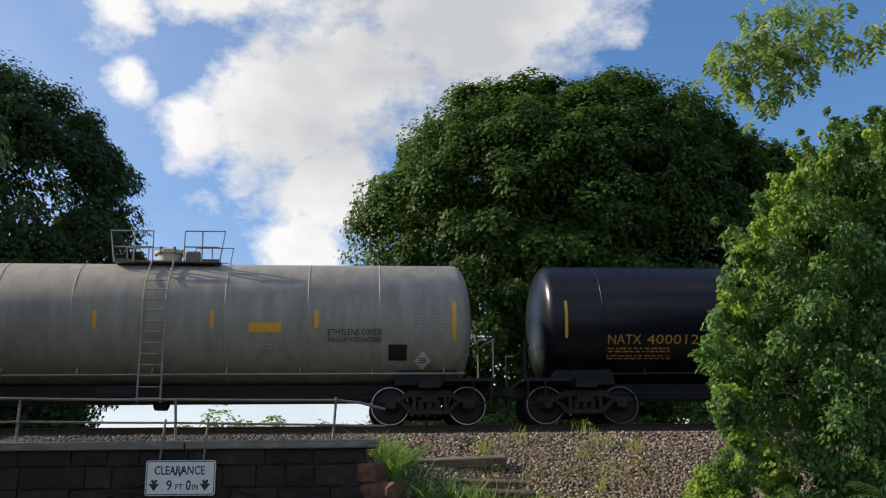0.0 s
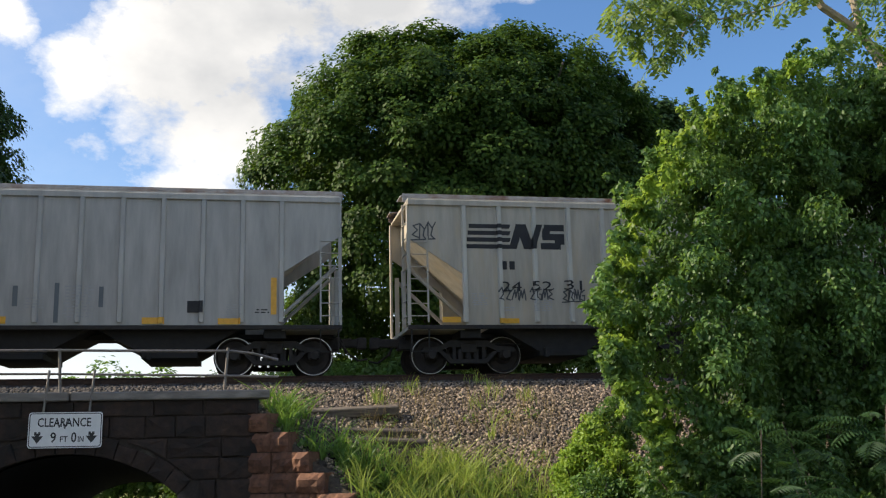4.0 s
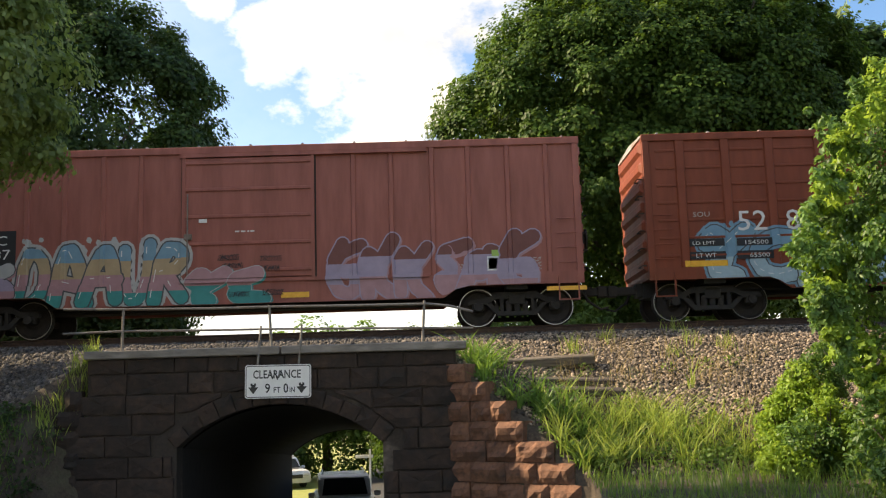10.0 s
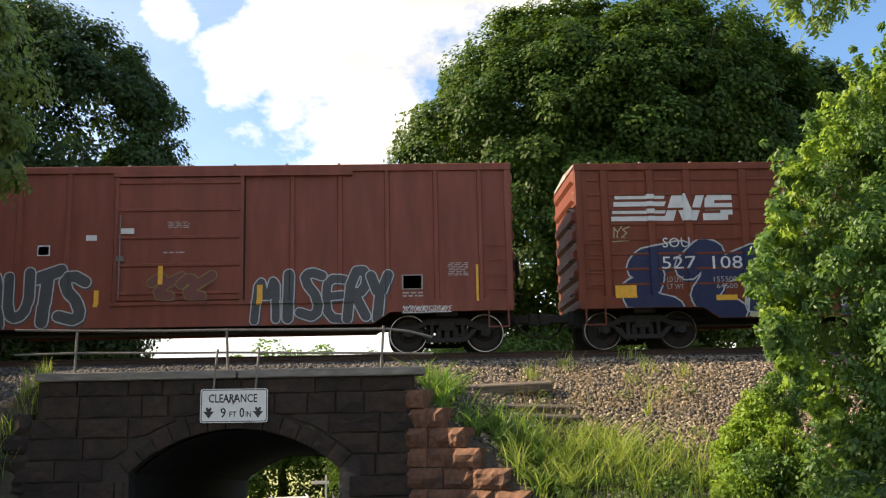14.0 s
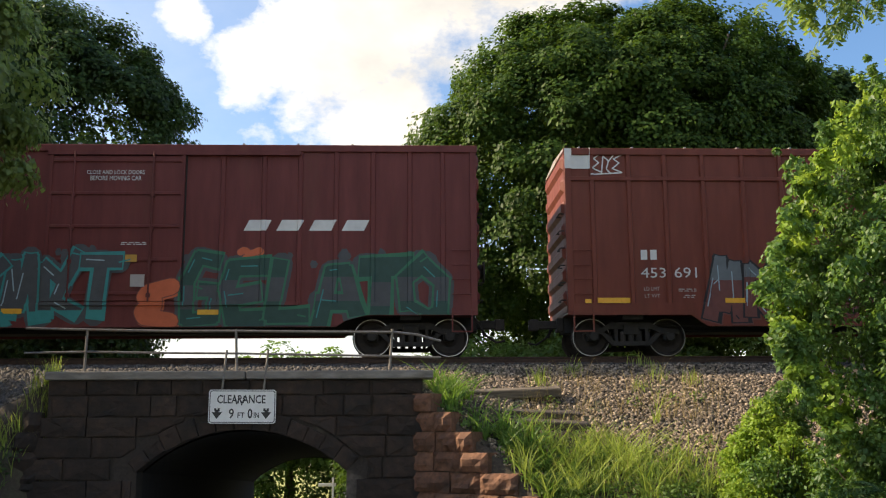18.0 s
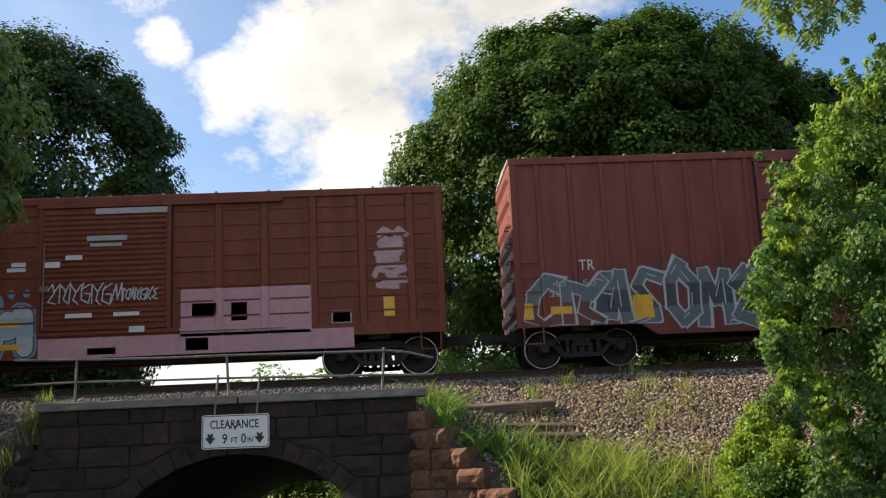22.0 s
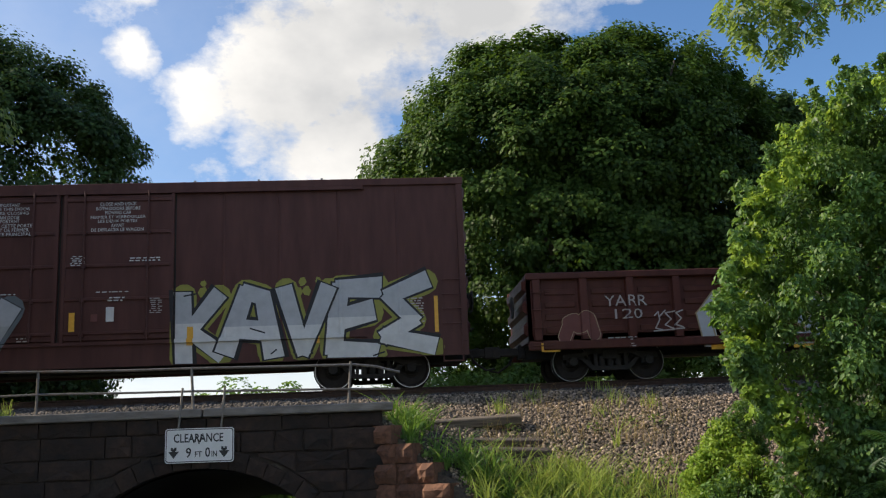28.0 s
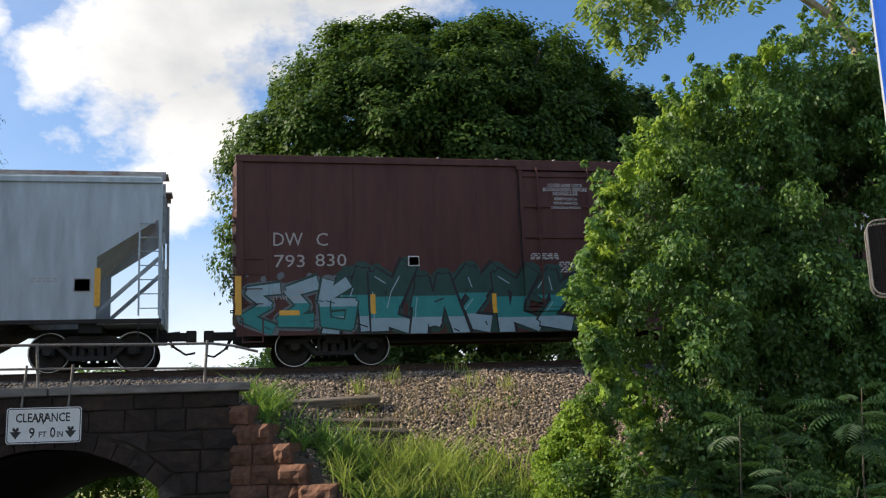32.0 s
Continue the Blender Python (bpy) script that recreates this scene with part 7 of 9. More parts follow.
mark_lines(c, s, "dimwhite", 6.6, 4.1, 6.99, 4.32, 3, 3)
mark_rect(c, s, "reflector", "yellow", 6.75, 1.13, 7.21, 1.37)
mark_rect(c, s, "reflector", "yellow", 7.55, 1.04, 7.92, 1.46)
mark_rect(c, s, "stencil_panel", "dimwhite", 6.74, 1.48, 7.24, 1.85)
mark_rect(c, s, "stencil_panel", "black", 6.76, 1.52, 7.21, 1.83)
scribble(c, s, "white", 7.47, 1.67, 7.87, 1.94, 20)
c, s, d = boxcar("brown boxcar with louvred door, grey-green and pink graffiti", -200.44, -184.65, M_NSRED, 4.46, [(-1.56, 1.41)], [-7.16, -6.04, -4.84, -3.77, -2.67], [2.56, 3.64, 4.79, 5.95, 7.1], louvre=True, beads=8, rib_w=0.18)
graffiti(c, s, -6.39, 0.7, -1.76, 2.11, 5, ["silver", "paleblue", "silver"], "darkgrey", "blue", "round", 91, "white")
mark_rect(c, s, "spray_patch", "pink", -1.56, 0.64, 5.71, 1.11)
mark_rect(c, s, "spray_patch", "pink", 1.68, 1.04, 4.73, 2.16)
mark_rect(c, s, "spray_patch", "slate", 1.94, 1.51, 2.52, 1.82)
mark_rect(c, s, "spray_patch", "slate", 2.85, 1.38, 3.22, 1.81)
scribble(c, s, "slate", -1.5, 0.71, 1.67, 0.99, 21)
scribble(c, s, "slate", 1.77, 1.14, 4.67, 1.88, 22)
scribble(c, d, "silver", -1.36, 1.88, 0.37, 2.39, 23)
scribble(c, d, "silver", 0.37, 1.94, 1.17, 2.24, 24)
graffiti(c, s, 6.23, 3.29, 6.96, 3.48, 1, ["pink"], "dimwhite", None, "block", 93)
graffiti(c, s, 6.22, 3.04, 6.94, 3.23, 1, ["pink"], "dimwhite", None, "block", 94)
graffiti(c, s, 6.2, 2.79, 6.92, 2.99, 1, ["pink"], "dimwhite", None, "block", 95)
graffiti(c, s, 6.18, 2.54, 6.9, 2.74, 1, ["pink"], "dimwhite", None, "block", 96)
graffiti(c, s, 6.17, 2.29, 6.88, 2.49, 1, ["pink"], "dimwhite", None, "block", 97)
graffiti(c, s, 6.15, 2.05, 6.87, 2.24, 1, ["pink"], "dimwhite", None, "block", 98)
mark_striped_logo(c, s, "dimwhite", -7.06, 3.04, -4.11, 3.72)
mark_blocks(c, s, "white", -5.91, 2.37, -5.47, 2.62, 2, 0.0)
mark_text(c, s, '412104', "white", -5.86, 1.92, -3.95, 0.26)
mark_rect(c, s, "reflector", "yellow", -6.99, 1.37, -6.51, 1.58)
mark_rect(c, s, "reflector", "yellow", -4.67, 0.95, -4.22, 1.08)
mark_rect(c, s, "reflector", "yellow", -2.46, 1.42, -2.0, 1.55)
mark_rect(c, s, "reflector", "yellow", -2.44, 0.89, -1.97, 1.02)
mark_rect(c, s, "reflector", "yellow", -0.44, 0.71, 0.21, 0.86)
mark_rect(c, s, "reflector", "yellow", 1.81, 0.72, 2.33, 1.01)
mark_rect(c, s, "reflector", "yellow", 6.42, 1.35, 6.68, 1.81)
mark_rect(c, d, "stencil_panel", "dimwhite", -0.3, 4.02, 1.38, 4.16)
mark_rect(c, d, "stencil_panel", "dimwhite", -0.49, 3.38, 0.45, 3.5)
mark_rect(c, d, "stencil_panel", "dimwhite", -0.41, 3.24, 0.32, 3.32)
mark_rect(c, d, "stencil_panel", "white", -1.44, 2.77, -1.09, 2.91)
mark_rect(c, d, "stencil_panel", "white", -0.97, 2.94, -0.58, 3.05)
mark_rect(c, d, "stencil_panel", "white", -0.94, 1.57, -0.33, 1.67)
mark_rect(c, d, "stencil_panel", "white", 0.16, 1.58, 0.76, 1.67)
mark_rect(c, d, "stencil_panel", "white", 0.52, 1.19, 0.88, 1.33)
mark_rect(c, s, "stencil_panel", "dimwhite", 5.19, 1.23, 5.66, 1.53)
mark_rect(c, s, "stencil_panel", "black", 5.22, 1.25, 5.63, 1.5)
scribble(c, s, "dimwhite", -7.15, 2.37, -6.13, 3.04, 25)
mark_rect(c, s, "stencil_panel", "white", -2.35, 2.72, -1.92, 2.81)
mark_rect(c, s, "stencil_panel", "white", -2.25, 2.84, -1.92, 2.96)
c, s, d = boxcar("brown boxcar with white stripes and silver block graffiti", -218.26, -202.45, M_NSRED, 4.46, [(-1.49, 1.53)], [-7.22, -6.3, -5.38, -4.45, -3.51, -2.57], [2.58, 3.56, 4.47, 5.47, 6.4, 7.2], rib_d=0.035, sill_end=0.74)
graffiti(c, s, -6.47, 0.74, -1.63, 2.06, "ANERS", ["slate", "slate", "grey", "silver"], "black", "darkgrey", "block", 101, "silver")
mark_rect(c, s, "spray_patch", "aqua", -1.56, 0.69, -1.1, 0.96)
scribble(c, s, "aqua", -7.18, 1.67, -1.81, 2.28, 26)
mark_striped_logo(c, s, "dimwhite", -7.21, 3.0, -4.49, 3.66)
mark_blocks(c, s, "dimwhite", -6.25, 2.27, -5.81, 2.54, 2, 0.0)
mark_text(c, s, '45', "dimwhite", -6.14, 1.88, -5.75, 0.24)
mark_text(c, s, '280', "dimwhite", -5.23, 1.87, -4.6, 0.22)
mark_rect(c, s, "reflector", "yellow", -7.18, 1.04, -6.69, 1.27)
mark_rect(c, s, "reflector", "yellow", -5.12, 0.77, -4.65, 0.91)
mark_rect(c, s, "reflector", "yellow", -3.3, 0.74, -2.83, 0.88)
mark_rect(c, s, "reflector", "yellow", 2.72, 0.74, 3.2, 0.88)
mark_rect(c, s, "reflector", "yellow", 4.58, 0.73, 5.07, 0.86)
mark_rect(c, s, "stencil_panel", "white", -2.19, 2.24, -1.9, 2.44)
scribble(c, s, "dimwhite", -1.03, 0.68, 1.07, 0.88, 27)
mark_lines(c, d, "dimwhite", -0.55, 1.77, 0.01, 1.96, 2, 3)
mark_rect(c, d, "stencil_panel", "white", -1.23, 2.83, -0.98, 2.91)
scribble(c, s, "dimwhite", 1.7, 1.31, 2.06, 1.73, 28)
scribble(c, s, "dimwhite", 2.59, 1.27, 2.97, 1.63, 29)
mark_lines(c, s, "dimwhite", -7.0, 2.46, -6.54, 2.79, 3, 3)
c, s = gondola("low dark brown open gondola with pale graffiti", -236.7, -220.2, M_GOND, 2.55, 15)
mark_text(c, s, 'YARR', "dimwhite", -6.35, 1.72, -5.31, 0.26)
mark_text(c, s, '120', "dimwhite", -6.12, 1.41, -5.44, 0.24)
mark_lines(c, s, "dimwhite", -6.35, 0.88, -5.66, 0.99, 1, 3)
mark_lines(c, s, "dimwhite", -6.35, 0.72, -5.67, 0.83, 1, 5)
mark_rect(c, s, "reflector", "yellow", -7.96, 0.67, -7.5, 0.88)
mark_rect(c, s, "reflector", "yellow", -3.83, 0.6, -3.33, 0.75)
mark_rect(c, s, "reflector", "yellow", -1.79, 0.58, -1.3, 0.73)
mark_rect(c, s, "reflector", "yellow", 0.32, 0.59, 0.82, 0.72)
graffiti(c, s, -4.07, 0.63, -1.12, 1.92, "G0S", ["silver"], "tan", None, "block", 111)
graffiti(c, s, -7.43, 0.95, -6.65, 1.71, 1, ["redbrown"], "tan", None, "round", 112)
scribble(c, s, "dimwhite", -5.17, 1.12, -4.45, 1.63, 30)
scribble(c, s, "dimwhite", 0.24, 1.37, 0.84, 1.79, 31)
mark_rect(c, s, "reflector", "yellow", 7.45, 0.68, 7.93, 0.88)
scribble(c, s, "dimwhite", 5.7, 0.69, 6.31, 1.0, 32)
mark_lines(c, s, "dimwhite", 5.17, 1.58, 6.28, 1.96, 2, 3)
c, s, d = boxcar("tall brown double-door boxcar with white block and teal graffiti", -256.95, -238.1, M_CNBR, 5.0, [(-2.5, -0.15), (0.05, 2.5)], [-8.5, -7.0, -5.3, -3.95], [3.7, 5.0, 6.4, 7.8], plug=True, inset=2.3, sill_end=0.68, rib_d=0.015, rib_w=0.06)
graffiti(c, s, -8.76, 0.67, -5.97, 2.17, "SPUK", ["teal", "teal", "grey", "silver"], "darkgrey", "slate", "round", 121, "silver")
graffiti(c, s, -5.96, 0.55, -1.27, 2.1, "TEHV", ["teal", "teal", "grey", "silver"], "darkgrey", "slate", "block", 122, "silver")
mark_ribbon_logo(c, s, "white", -8.46, 3.48, -7.06, 4.0)
mark_blocks(c, s, "white", -8.48, 3.0, -7.84, 3.19, 4, 0.0)
mark_blocks(c, s, "white", -7.67, 3.02, -7.03, 3.21, 5, 0.0)
mark_text(c, s, 'DWC', "white", -8.5, 2.5, -7.87, 0.23)
mark_rect(c, s, "reflector", "yellow", -8.82, 1.23, -8.67, 2.14)
mark_rect(c, s, "reflector", "yellow", -5.98, 1.07, -5.86, 1.53)
mark_rect(c, s, "reflector", "yellow", -3.17, 1.08, -3.06, 1.54)
mark_rect(c, s, "stencil_panel", "dimwhite", -5.75, 2.25, -5.49, 2.53)
mark_rect(c, s, "stencil_panel", "redbrown", -5.73, 2.28, -5.52, 2.51)
scribble(c, s, "white", -9.26, 1.2, -8.86, 1.48, 33)
mark_text(c, d, 'IMPORTANT', "white", -1.52, 4.47, -0.99, 0.08)
mark_text(c, d, 'CLOSE THIS DOOR', "white", -1.74, 4.38, -0.76, 0.07)
mark_text(c, d, 'BEFORE CLOSING', "white", -1.71, 4.28, -0.79, 0.07)
mark_text(c, d, 'MAIN DOOR', "white", -1.52, 4.17, -0.99, 0.08)
mark_text(c, d, 'IMPORTANT', "white", -1.52, 4.08, -0.99, 0.08)
mark_text(c, d, 'FERMER CETTE PORTE', "white", -1.8, 3.97, -0.7, 0.08)
mark_text(c, d, 'AVANT DE FERMER', "white", -1.74, 3.87, -0.77, 0.08)
mark_text(c, d, 'LA PORTE PRINCIPALE', "white", -1.85, 3.77, -0.65, 0.08)
mark_text(c, d, 'CLOSE AND LOCK', "white", 0.84, 4.45, 1.68, 0.08)
mark_text(c, d, 'BOTH DOORS BEFORE', "white", 0.75, 4.34, 1.77, 0.08)
mark_text(c, d, 'MOVING CAR', "white", 0.96, 4.24, 1.56, 0.08)
mark_text(c, d, 'FERMER ET VERROUILLER', "white", 0.63, 4.14, 1.89, 0.07)
mark_text(c, d, 'LES DEUX PORTES', "white", 0.8, 4.04, 1.7, 0.07)
mark_text(c, d, 'AVANT', "white", 1.1, 3.93, 1.4, 0.08)
mark_text(c, d, 'DE DEPLACER LE WAGON', "white", 0.65, 3.83, 1.85, 0.08)
mark_lines(c, d, "white", 0.19, 3.02, 0.52, 3.27, 3, 3)
mark_lines(c, d, "white", 1.52, 3.09, 2.24, 3.21, 2, 3)
mark_lines(c, d, "white", -1.72, 2.37, -1.01, 2.42, 1, 3)
mark_lines(c, d, "white", 0.78, 2.37, 1.53, 2.42, 1, 3)
mark_lines(c, d, "white", 1.05, 2.16, 1.45, 2.29, 1, 3)
mark_rect(c, d, "stencil_panel", "white", 1.04, 1.7, 1.22, 2.04)
mark_rect(c, d, "stencil_panel", "redbrown", 0.7, 1.71, 0.85, 1.88)
mark_rect(c, d, "reflector", "yellow", 0.21, 1.49, 0.34, 1.93)
mark_lines(c, d, "dimwhite", 2.01, 1.86, 2.3, 2.24, 4, 3)
mark_lines(c, d, "dimwhite", -0.95, 1.27, -0.63, 1.4, 2, 3)
graffiti(c, s, 2.58, 0.71, 8.46, 2.44, "KAVE2", ["white", "silver"], "black", "olive", "block", 123)
mark_rect(c, s, "reflector", "yellow", 2.86, 1.1, 3.0, 1.54)
mark_rect(c, s, "reflector", "yellow", 5.79, 1.06, 5.91, 1.53)
mark_rect(c, s, "reflector", "yellow", 8.62, 1.24, 8.71, 2.1)
mark_lines(c, s, "dimwhite", 7.84, 1.35, 8.38, 2.09, 6, 3)
c, s, d = boxcar("tall brown double-door boxcar with turquoise graffiti", -277.75, -258.8, M_CNBR, 5.0, [(-2.45, -0.2), (0.05, 2.5)], [-8.69, -7.66, -6.66, -5.65, -4.68, -3.63], [3.7, 5.0, 6.4, 7.8], plug=True, inset=2.3, sill_end=0.68, rib_d=0.015, rib_w=0.06)
graffiti(c, s, -9.35, 0.77, -6.81, 2.02, 3, ["teal", "paleblue"], "darkgreen", "slate", "block", 131)
graffiti(c, s, -7.39, 0.6, -1.27, 2.15, 6, ["paleblue", "teal", "darkgreen"], "black", "darkgreen", "block", 132, "paleblue")
mark_text(c, s, 'DW', "dimwhite", -8.6, 2.8, -7.91, 0.32)
mark_text(c, s, 'C', "dimwhite", -7.59, 2.8, -7.32, 0.32)
mark_text(c, s, '793', "dimwhite", -8.58, 2.29, -7.87, 0.3)
mark_text(c, s, '830', "dimwhite", -7.62, 2.31, -6.88, 0.3)
mark_rect(c, s, "stencil_panel", "white", -5.39, 2.31, -5.11, 2.56)
mark_rect(c, s, "stencil_panel", "redbrown", -5.36, 2.33, -5.13, 2.53)
mark_rect(c, s, "reflector", "yellow", -9.49, 1.17, -9.34, 2.08)
mark_rect(c, s, "reflector", "yellow", -8.48, 1.15, -8.01, 1.27)
mark_rect(c, s, "reflector", "yellow", -6.33, 1.16, -6.21, 1.63)
mark_rect(c, s, "reflector", "yellow", -3.33, 1.14, -3.22, 1.62)
mark_rect(c, s, "reflector", "yellow", 3.25, 1.1, 3.35, 1.61)
mark_text(c, s, 'LD LMT 207300', "dimwhite", -8.62, 1.67, -7.9, 0.07)
mark_text(c, s, 'LT WT 78700', "dimwhite", -8.62, 1.52, -7.94, 0.08)
mark_text(c, d, 'CLOSE AND LOCK', "white", -1.76, 4.3, -0.84, 0.09)
mark_text(c, d, 'BOTH DOORS BEFORE', "white", -1.89, 4.19, -0.72, 0.09)
mark_text(c, d, 'MOVING CAR', "white", -1.64, 4.08, -0.98, 0.09)
mark_text(c, d, 'VERROUILLER LA', "white", -1.62, 3.96, -1.01, 0.07)
mark_text(c, d, 'PORTE AVANT DE', "white", -1.63, 3.85, -1.0, 0.07)
mark_text(c, d, 'DEPLACER LE WAGON', "white", -1.71, 3.74, -0.93, 0.06)
mark_lines(c, d, "white", 0.84, 3.75, 1.59, 4.16, 5, 3)
mark_lines(c, d, "white", -2.34, 2.44, -1.56, 2.61, 2, 3)
mark_lines(c, d, "white", -1.63, 2.11, -0.98, 2.4, 3, 3)
mark_rect(c, d, "stencil_panel", "white", -1.5, 1.73, -1.34, 2.0)
mark_lines(c, d, "white", 0.15, 2.49, 0.82, 2.77, 3, 3)
mark_lines(c, d, "white", 0.95, 2.11, 1.56, 2.4, 3, 3)
mark_rect(c, d, "stencil_panel", "white", 1.04, 1.72, 1.19, 2.0)
mark_lines(c, d, "white", 1.51, 2.45, 2.26, 2.62, 2, 3)
mark_rect(c, d, "reflector", "yellow", 0.26, 1.28, 0.38, 1.72)
mark_rect(c, d, "stencil_panel", "grey", -0.5, 1.63, -0.3, 1.78)
graffiti(c, s, 2.66, 0.61, 7.94, 2.1, "VEASE", ["darkgreen", "paleblue", "slate"], "black", "tan", "block", 133, "paleblue")
mark_rect(c, s, "reflector", "yellow", 3.16, 1.13, 3.27, 1.61)
mark_rect(c, s, "reflector", "yellow", 6.2, 1.11, 6.31, 1.58)
mark_ribbon_logo(c, s, "white", 6.96, 3.61, 8.62, 4.33)
mark_blocks(c, s, "white", 6.92, 3.27, 7.61, 3.46, 4, 0.0)
mark_blocks(c, s, "white", 7.92, 3.29, 8.66, 3.48, 5, 0.0)
c, s = hopper_car("clean pale blue-grey covered hopper", -297, -279.4, M_HOPPER_BLUE, 4.4, 14, 0.06, True)
mark_rect(c, s, "reflector", "yellow", 7.34, 1.42, 7.47, 2.3)
mark_rect(c, s, "stencil_panel", "dimwhite", 6.9, 1.75, 7.27, 2.06)
mark_rect(c, s, "stencil_panel", "black", 6.92, 1.77, 7.24, 2.04)
mark_lines(c, s, "grey", 5.95, 1.97, 6.54, 2.09, 2, 3)


# ---- plants ----
def leaf_cloud(name, centres, radii, per, size, mat, seed, droop=0.5, flat=0.8, shell=0.35, narrow=0.55, level=0.0, heart=None, reach=None):
    """Leaves on clumps: every leaf a folded blade of two triangles, hanging outward from its clump."""
    rng = np.random.default_rng(seed)
    C, R = np.repeat(np.asarray(centres, float), per, 0), np.repeat(np.asarray(radii, float), per)
    n = len(C)
    d = rng.normal(size=(n, 3))
    d[:, 2] = d[:, 2] * 0.9 + 0.25
    d /= np.linalg.norm(d, axis=1)[:, None]
    rr = R * (1 - shell * rng.random(n) ** 1.5) * (1 + 0.12 * rng.normal(size=n))
    P = C + d * rr[:, None] * np.array([1, 1, flat])
    axis = d * 0.6 + rng.normal(size=(n, 3)) * 0.55
    axis[:, 2] -= droop
    axis /= np.linalg.norm(axis, axis=1)[:, None]
    nrm = d * (1 - 0.5 * level) + np.array([0, 0, 0.6 + level]) + rng.normal(size=(n, 3)) * 0.45
    if heart is not None:
        out = (P - np.asarray(heart, float)) / np.asarray(reach, float)
        nrm = 0.75 * nrm + 1.1 * out / (np.linalg.norm(out, axis=1)[:, None] + 1e-9)
        axis = axis - 0.5 * nrm * (axis * nrm).sum(1)[:, None] / (nrm * nrm).sum(1)[:, None]
    side = np.cross(axis, nrm)
    side /= np.linalg.norm(side, axis=1)[:, None] + 1e-9
    up = np.cross(side, axis)
    s = size * (0.65 + 0.7 * rng.random(n))[:, None]
    w = s * narrow
    tip, base = P + axis * s * 0.55, P - axis * s * 0.45
    a, b = P + side * w * 0.5 + up * s * 0.10, P - side * w * 0.5 + up * s * 0.10
    V = np.stack([base, a, tip, b], 1).reshape(-1, 3)
    k = np.arange(n)[:, None] * 4
    F = np.concatenate([k + np.array([[0, 1, 2]]), k + np.array([[0, 2, 3]])], 1).reshape(-1, 3)
    return mesh_np(name, V, F, mat)


def crown_clumps(centre, size, count, seed, rmin, rmax, low=-0.75, shell=0.55, square=0.8, lobes=0):
    """Clumps through an uneven crown about centre, with half-axes size; with lobes, gathered on rounded boughs."""
    rng = random.Random(seed)
    out, heads = [], []

    def way():
        d = Vector((rng.gauss(0, 1), rng.gauss(0, 1), rng.gauss(0, 1)))
        return d.normalized()

    while len(heads) < lobes:
        d = way()
        if d.z > low and all((d - e).length > 0.30 for e, r in heads[-14:]):
            heads.append((d, rng.uniform(0.15, 0.24)))
    while len(out) < count:
        d = way()
        if d.z < low:
            continue
        if lobes and len(out) < 0.62 * count:
            e, r = rng.choice(heads)
            if d.dot(e) < -0.25:
                continue
            p = e * (0.98 - r) + d * r
            out.append(((centre[0] + p.x * size[0], centre[1] + p.y * size[1], centre[2] + p.z * size[2]), rng.uniform(rmin, rmax) * 0.75))
            continue
        k = (1 - shell * rng.random() ** 2) * (1 + 0.035 * noise.noise(d * 2.3 + Vector((seed, 0, 0)))) - (0.07 if lobes else 0)
        e = [math.copysign(abs(v) ** square, v) for v in d]
        out.append(((centre[0] + e[0] * size[0] * k, centre[1] + e[1] * size[1] * k, centre[2] + e[2] * size[2] * k), rng.uniform(rmin, rmax)))
    return [c for c, r in out], [r for c, r in out]


def limb(bm, pts, r0, r1, n=8):
    """A tapered, bent limb swept through pts."""
    pts = [Vector(p) for p in pts]
    m = len(pts) - 1
    rings, side = [], None
    for i, p in enumerate(pts):
        d = (pts[min(i + 1, m)] - pts[max(i - 1, 0)]).normalized()
        side = d.orthogonal().normalized() if side is None else (side - d * side.dot(d)).normalized()
        up, r = d.cross(side), r0 + (r1 - r0) * i / m
        rings.append([bm.verts.new(p + (side * math.cos(2 * math.pi * k / n) + up * math.sin(2 * math.pi * k / n)) * r) for k in range(n)])
    for A, B in zip(rings, rings[1:]):
        for k in range(n):
            bm.faces.new((A[k], A[(k + 1) % n], B[(k + 1) % n], B[k]))
    bm.faces.new(rings[0][::-1])
    bm.faces.new(rings[-1])
    return bm


def tree(name, label, base, centre, size, clumps, per, leaf, mat, seed, rmin, rmax, trunk_r=0.35, bark=None, low=-0.75, limbs=9, narrow=0.7, square=0.8, lobes=0, flat=0.8, level=0.0, second=None):
    ob = thing(name, label, "tree", pose(*base))
    rng = random.Random(seed)
    c = Vector(centre) - Vector(base)
    bm = bmesh.new()
    fork = Vector((c.x * 0.3, c.y * 0.3, c.z * 0.45))
    limb(bm, [Vector((0, 0, -0.3)), fork * 0.5 + Vector((rng.uniform(-.2, .2), 0, 0)), fork], trunk_r * 1.25, trunk_r * 0.8, 12)
    for i in range(limbs):
        a = 2 * math.pi * i / limbs + rng.uniform(-.3, .3)
        e = c + Vector((math.cos(a) * size[0] * 0.75, math.sin(a) * size[1] * 0.75, size[2] * rng.uniform(-0.35, 0.65)))
        mid = fork.lerp(e, 0.5) + Vector((rng.uniform(-.5, .5), rng.uniform(-.5, .5), rng.uniform(0, .6)))
        limb(bm, [fork, mid, e], trunk_r * 0.45, trunk_r * 0.08, 7)
    part("trunk", bm, bark or M_BARK, ob)
    cs, rs = crown_clumps(c, size, clumps, seed, rmin, rmax, low, square=square, lobes=lobes)
    if second:
        more = crown_clumps(Vector(second[0]) - Vector(base), second[1], second[2], seed + 400, rmin, rmax, low, square=square, lobes=second[3])
        cs, rs = cs + more[0], rs + more[1]
    part("crown", leaf_cloud("crown", cs, rs, per, leaf, mat, seed, narrow=narrow, flat=flat, level=level, heart=c, reach=size), None, ob)
    return ob


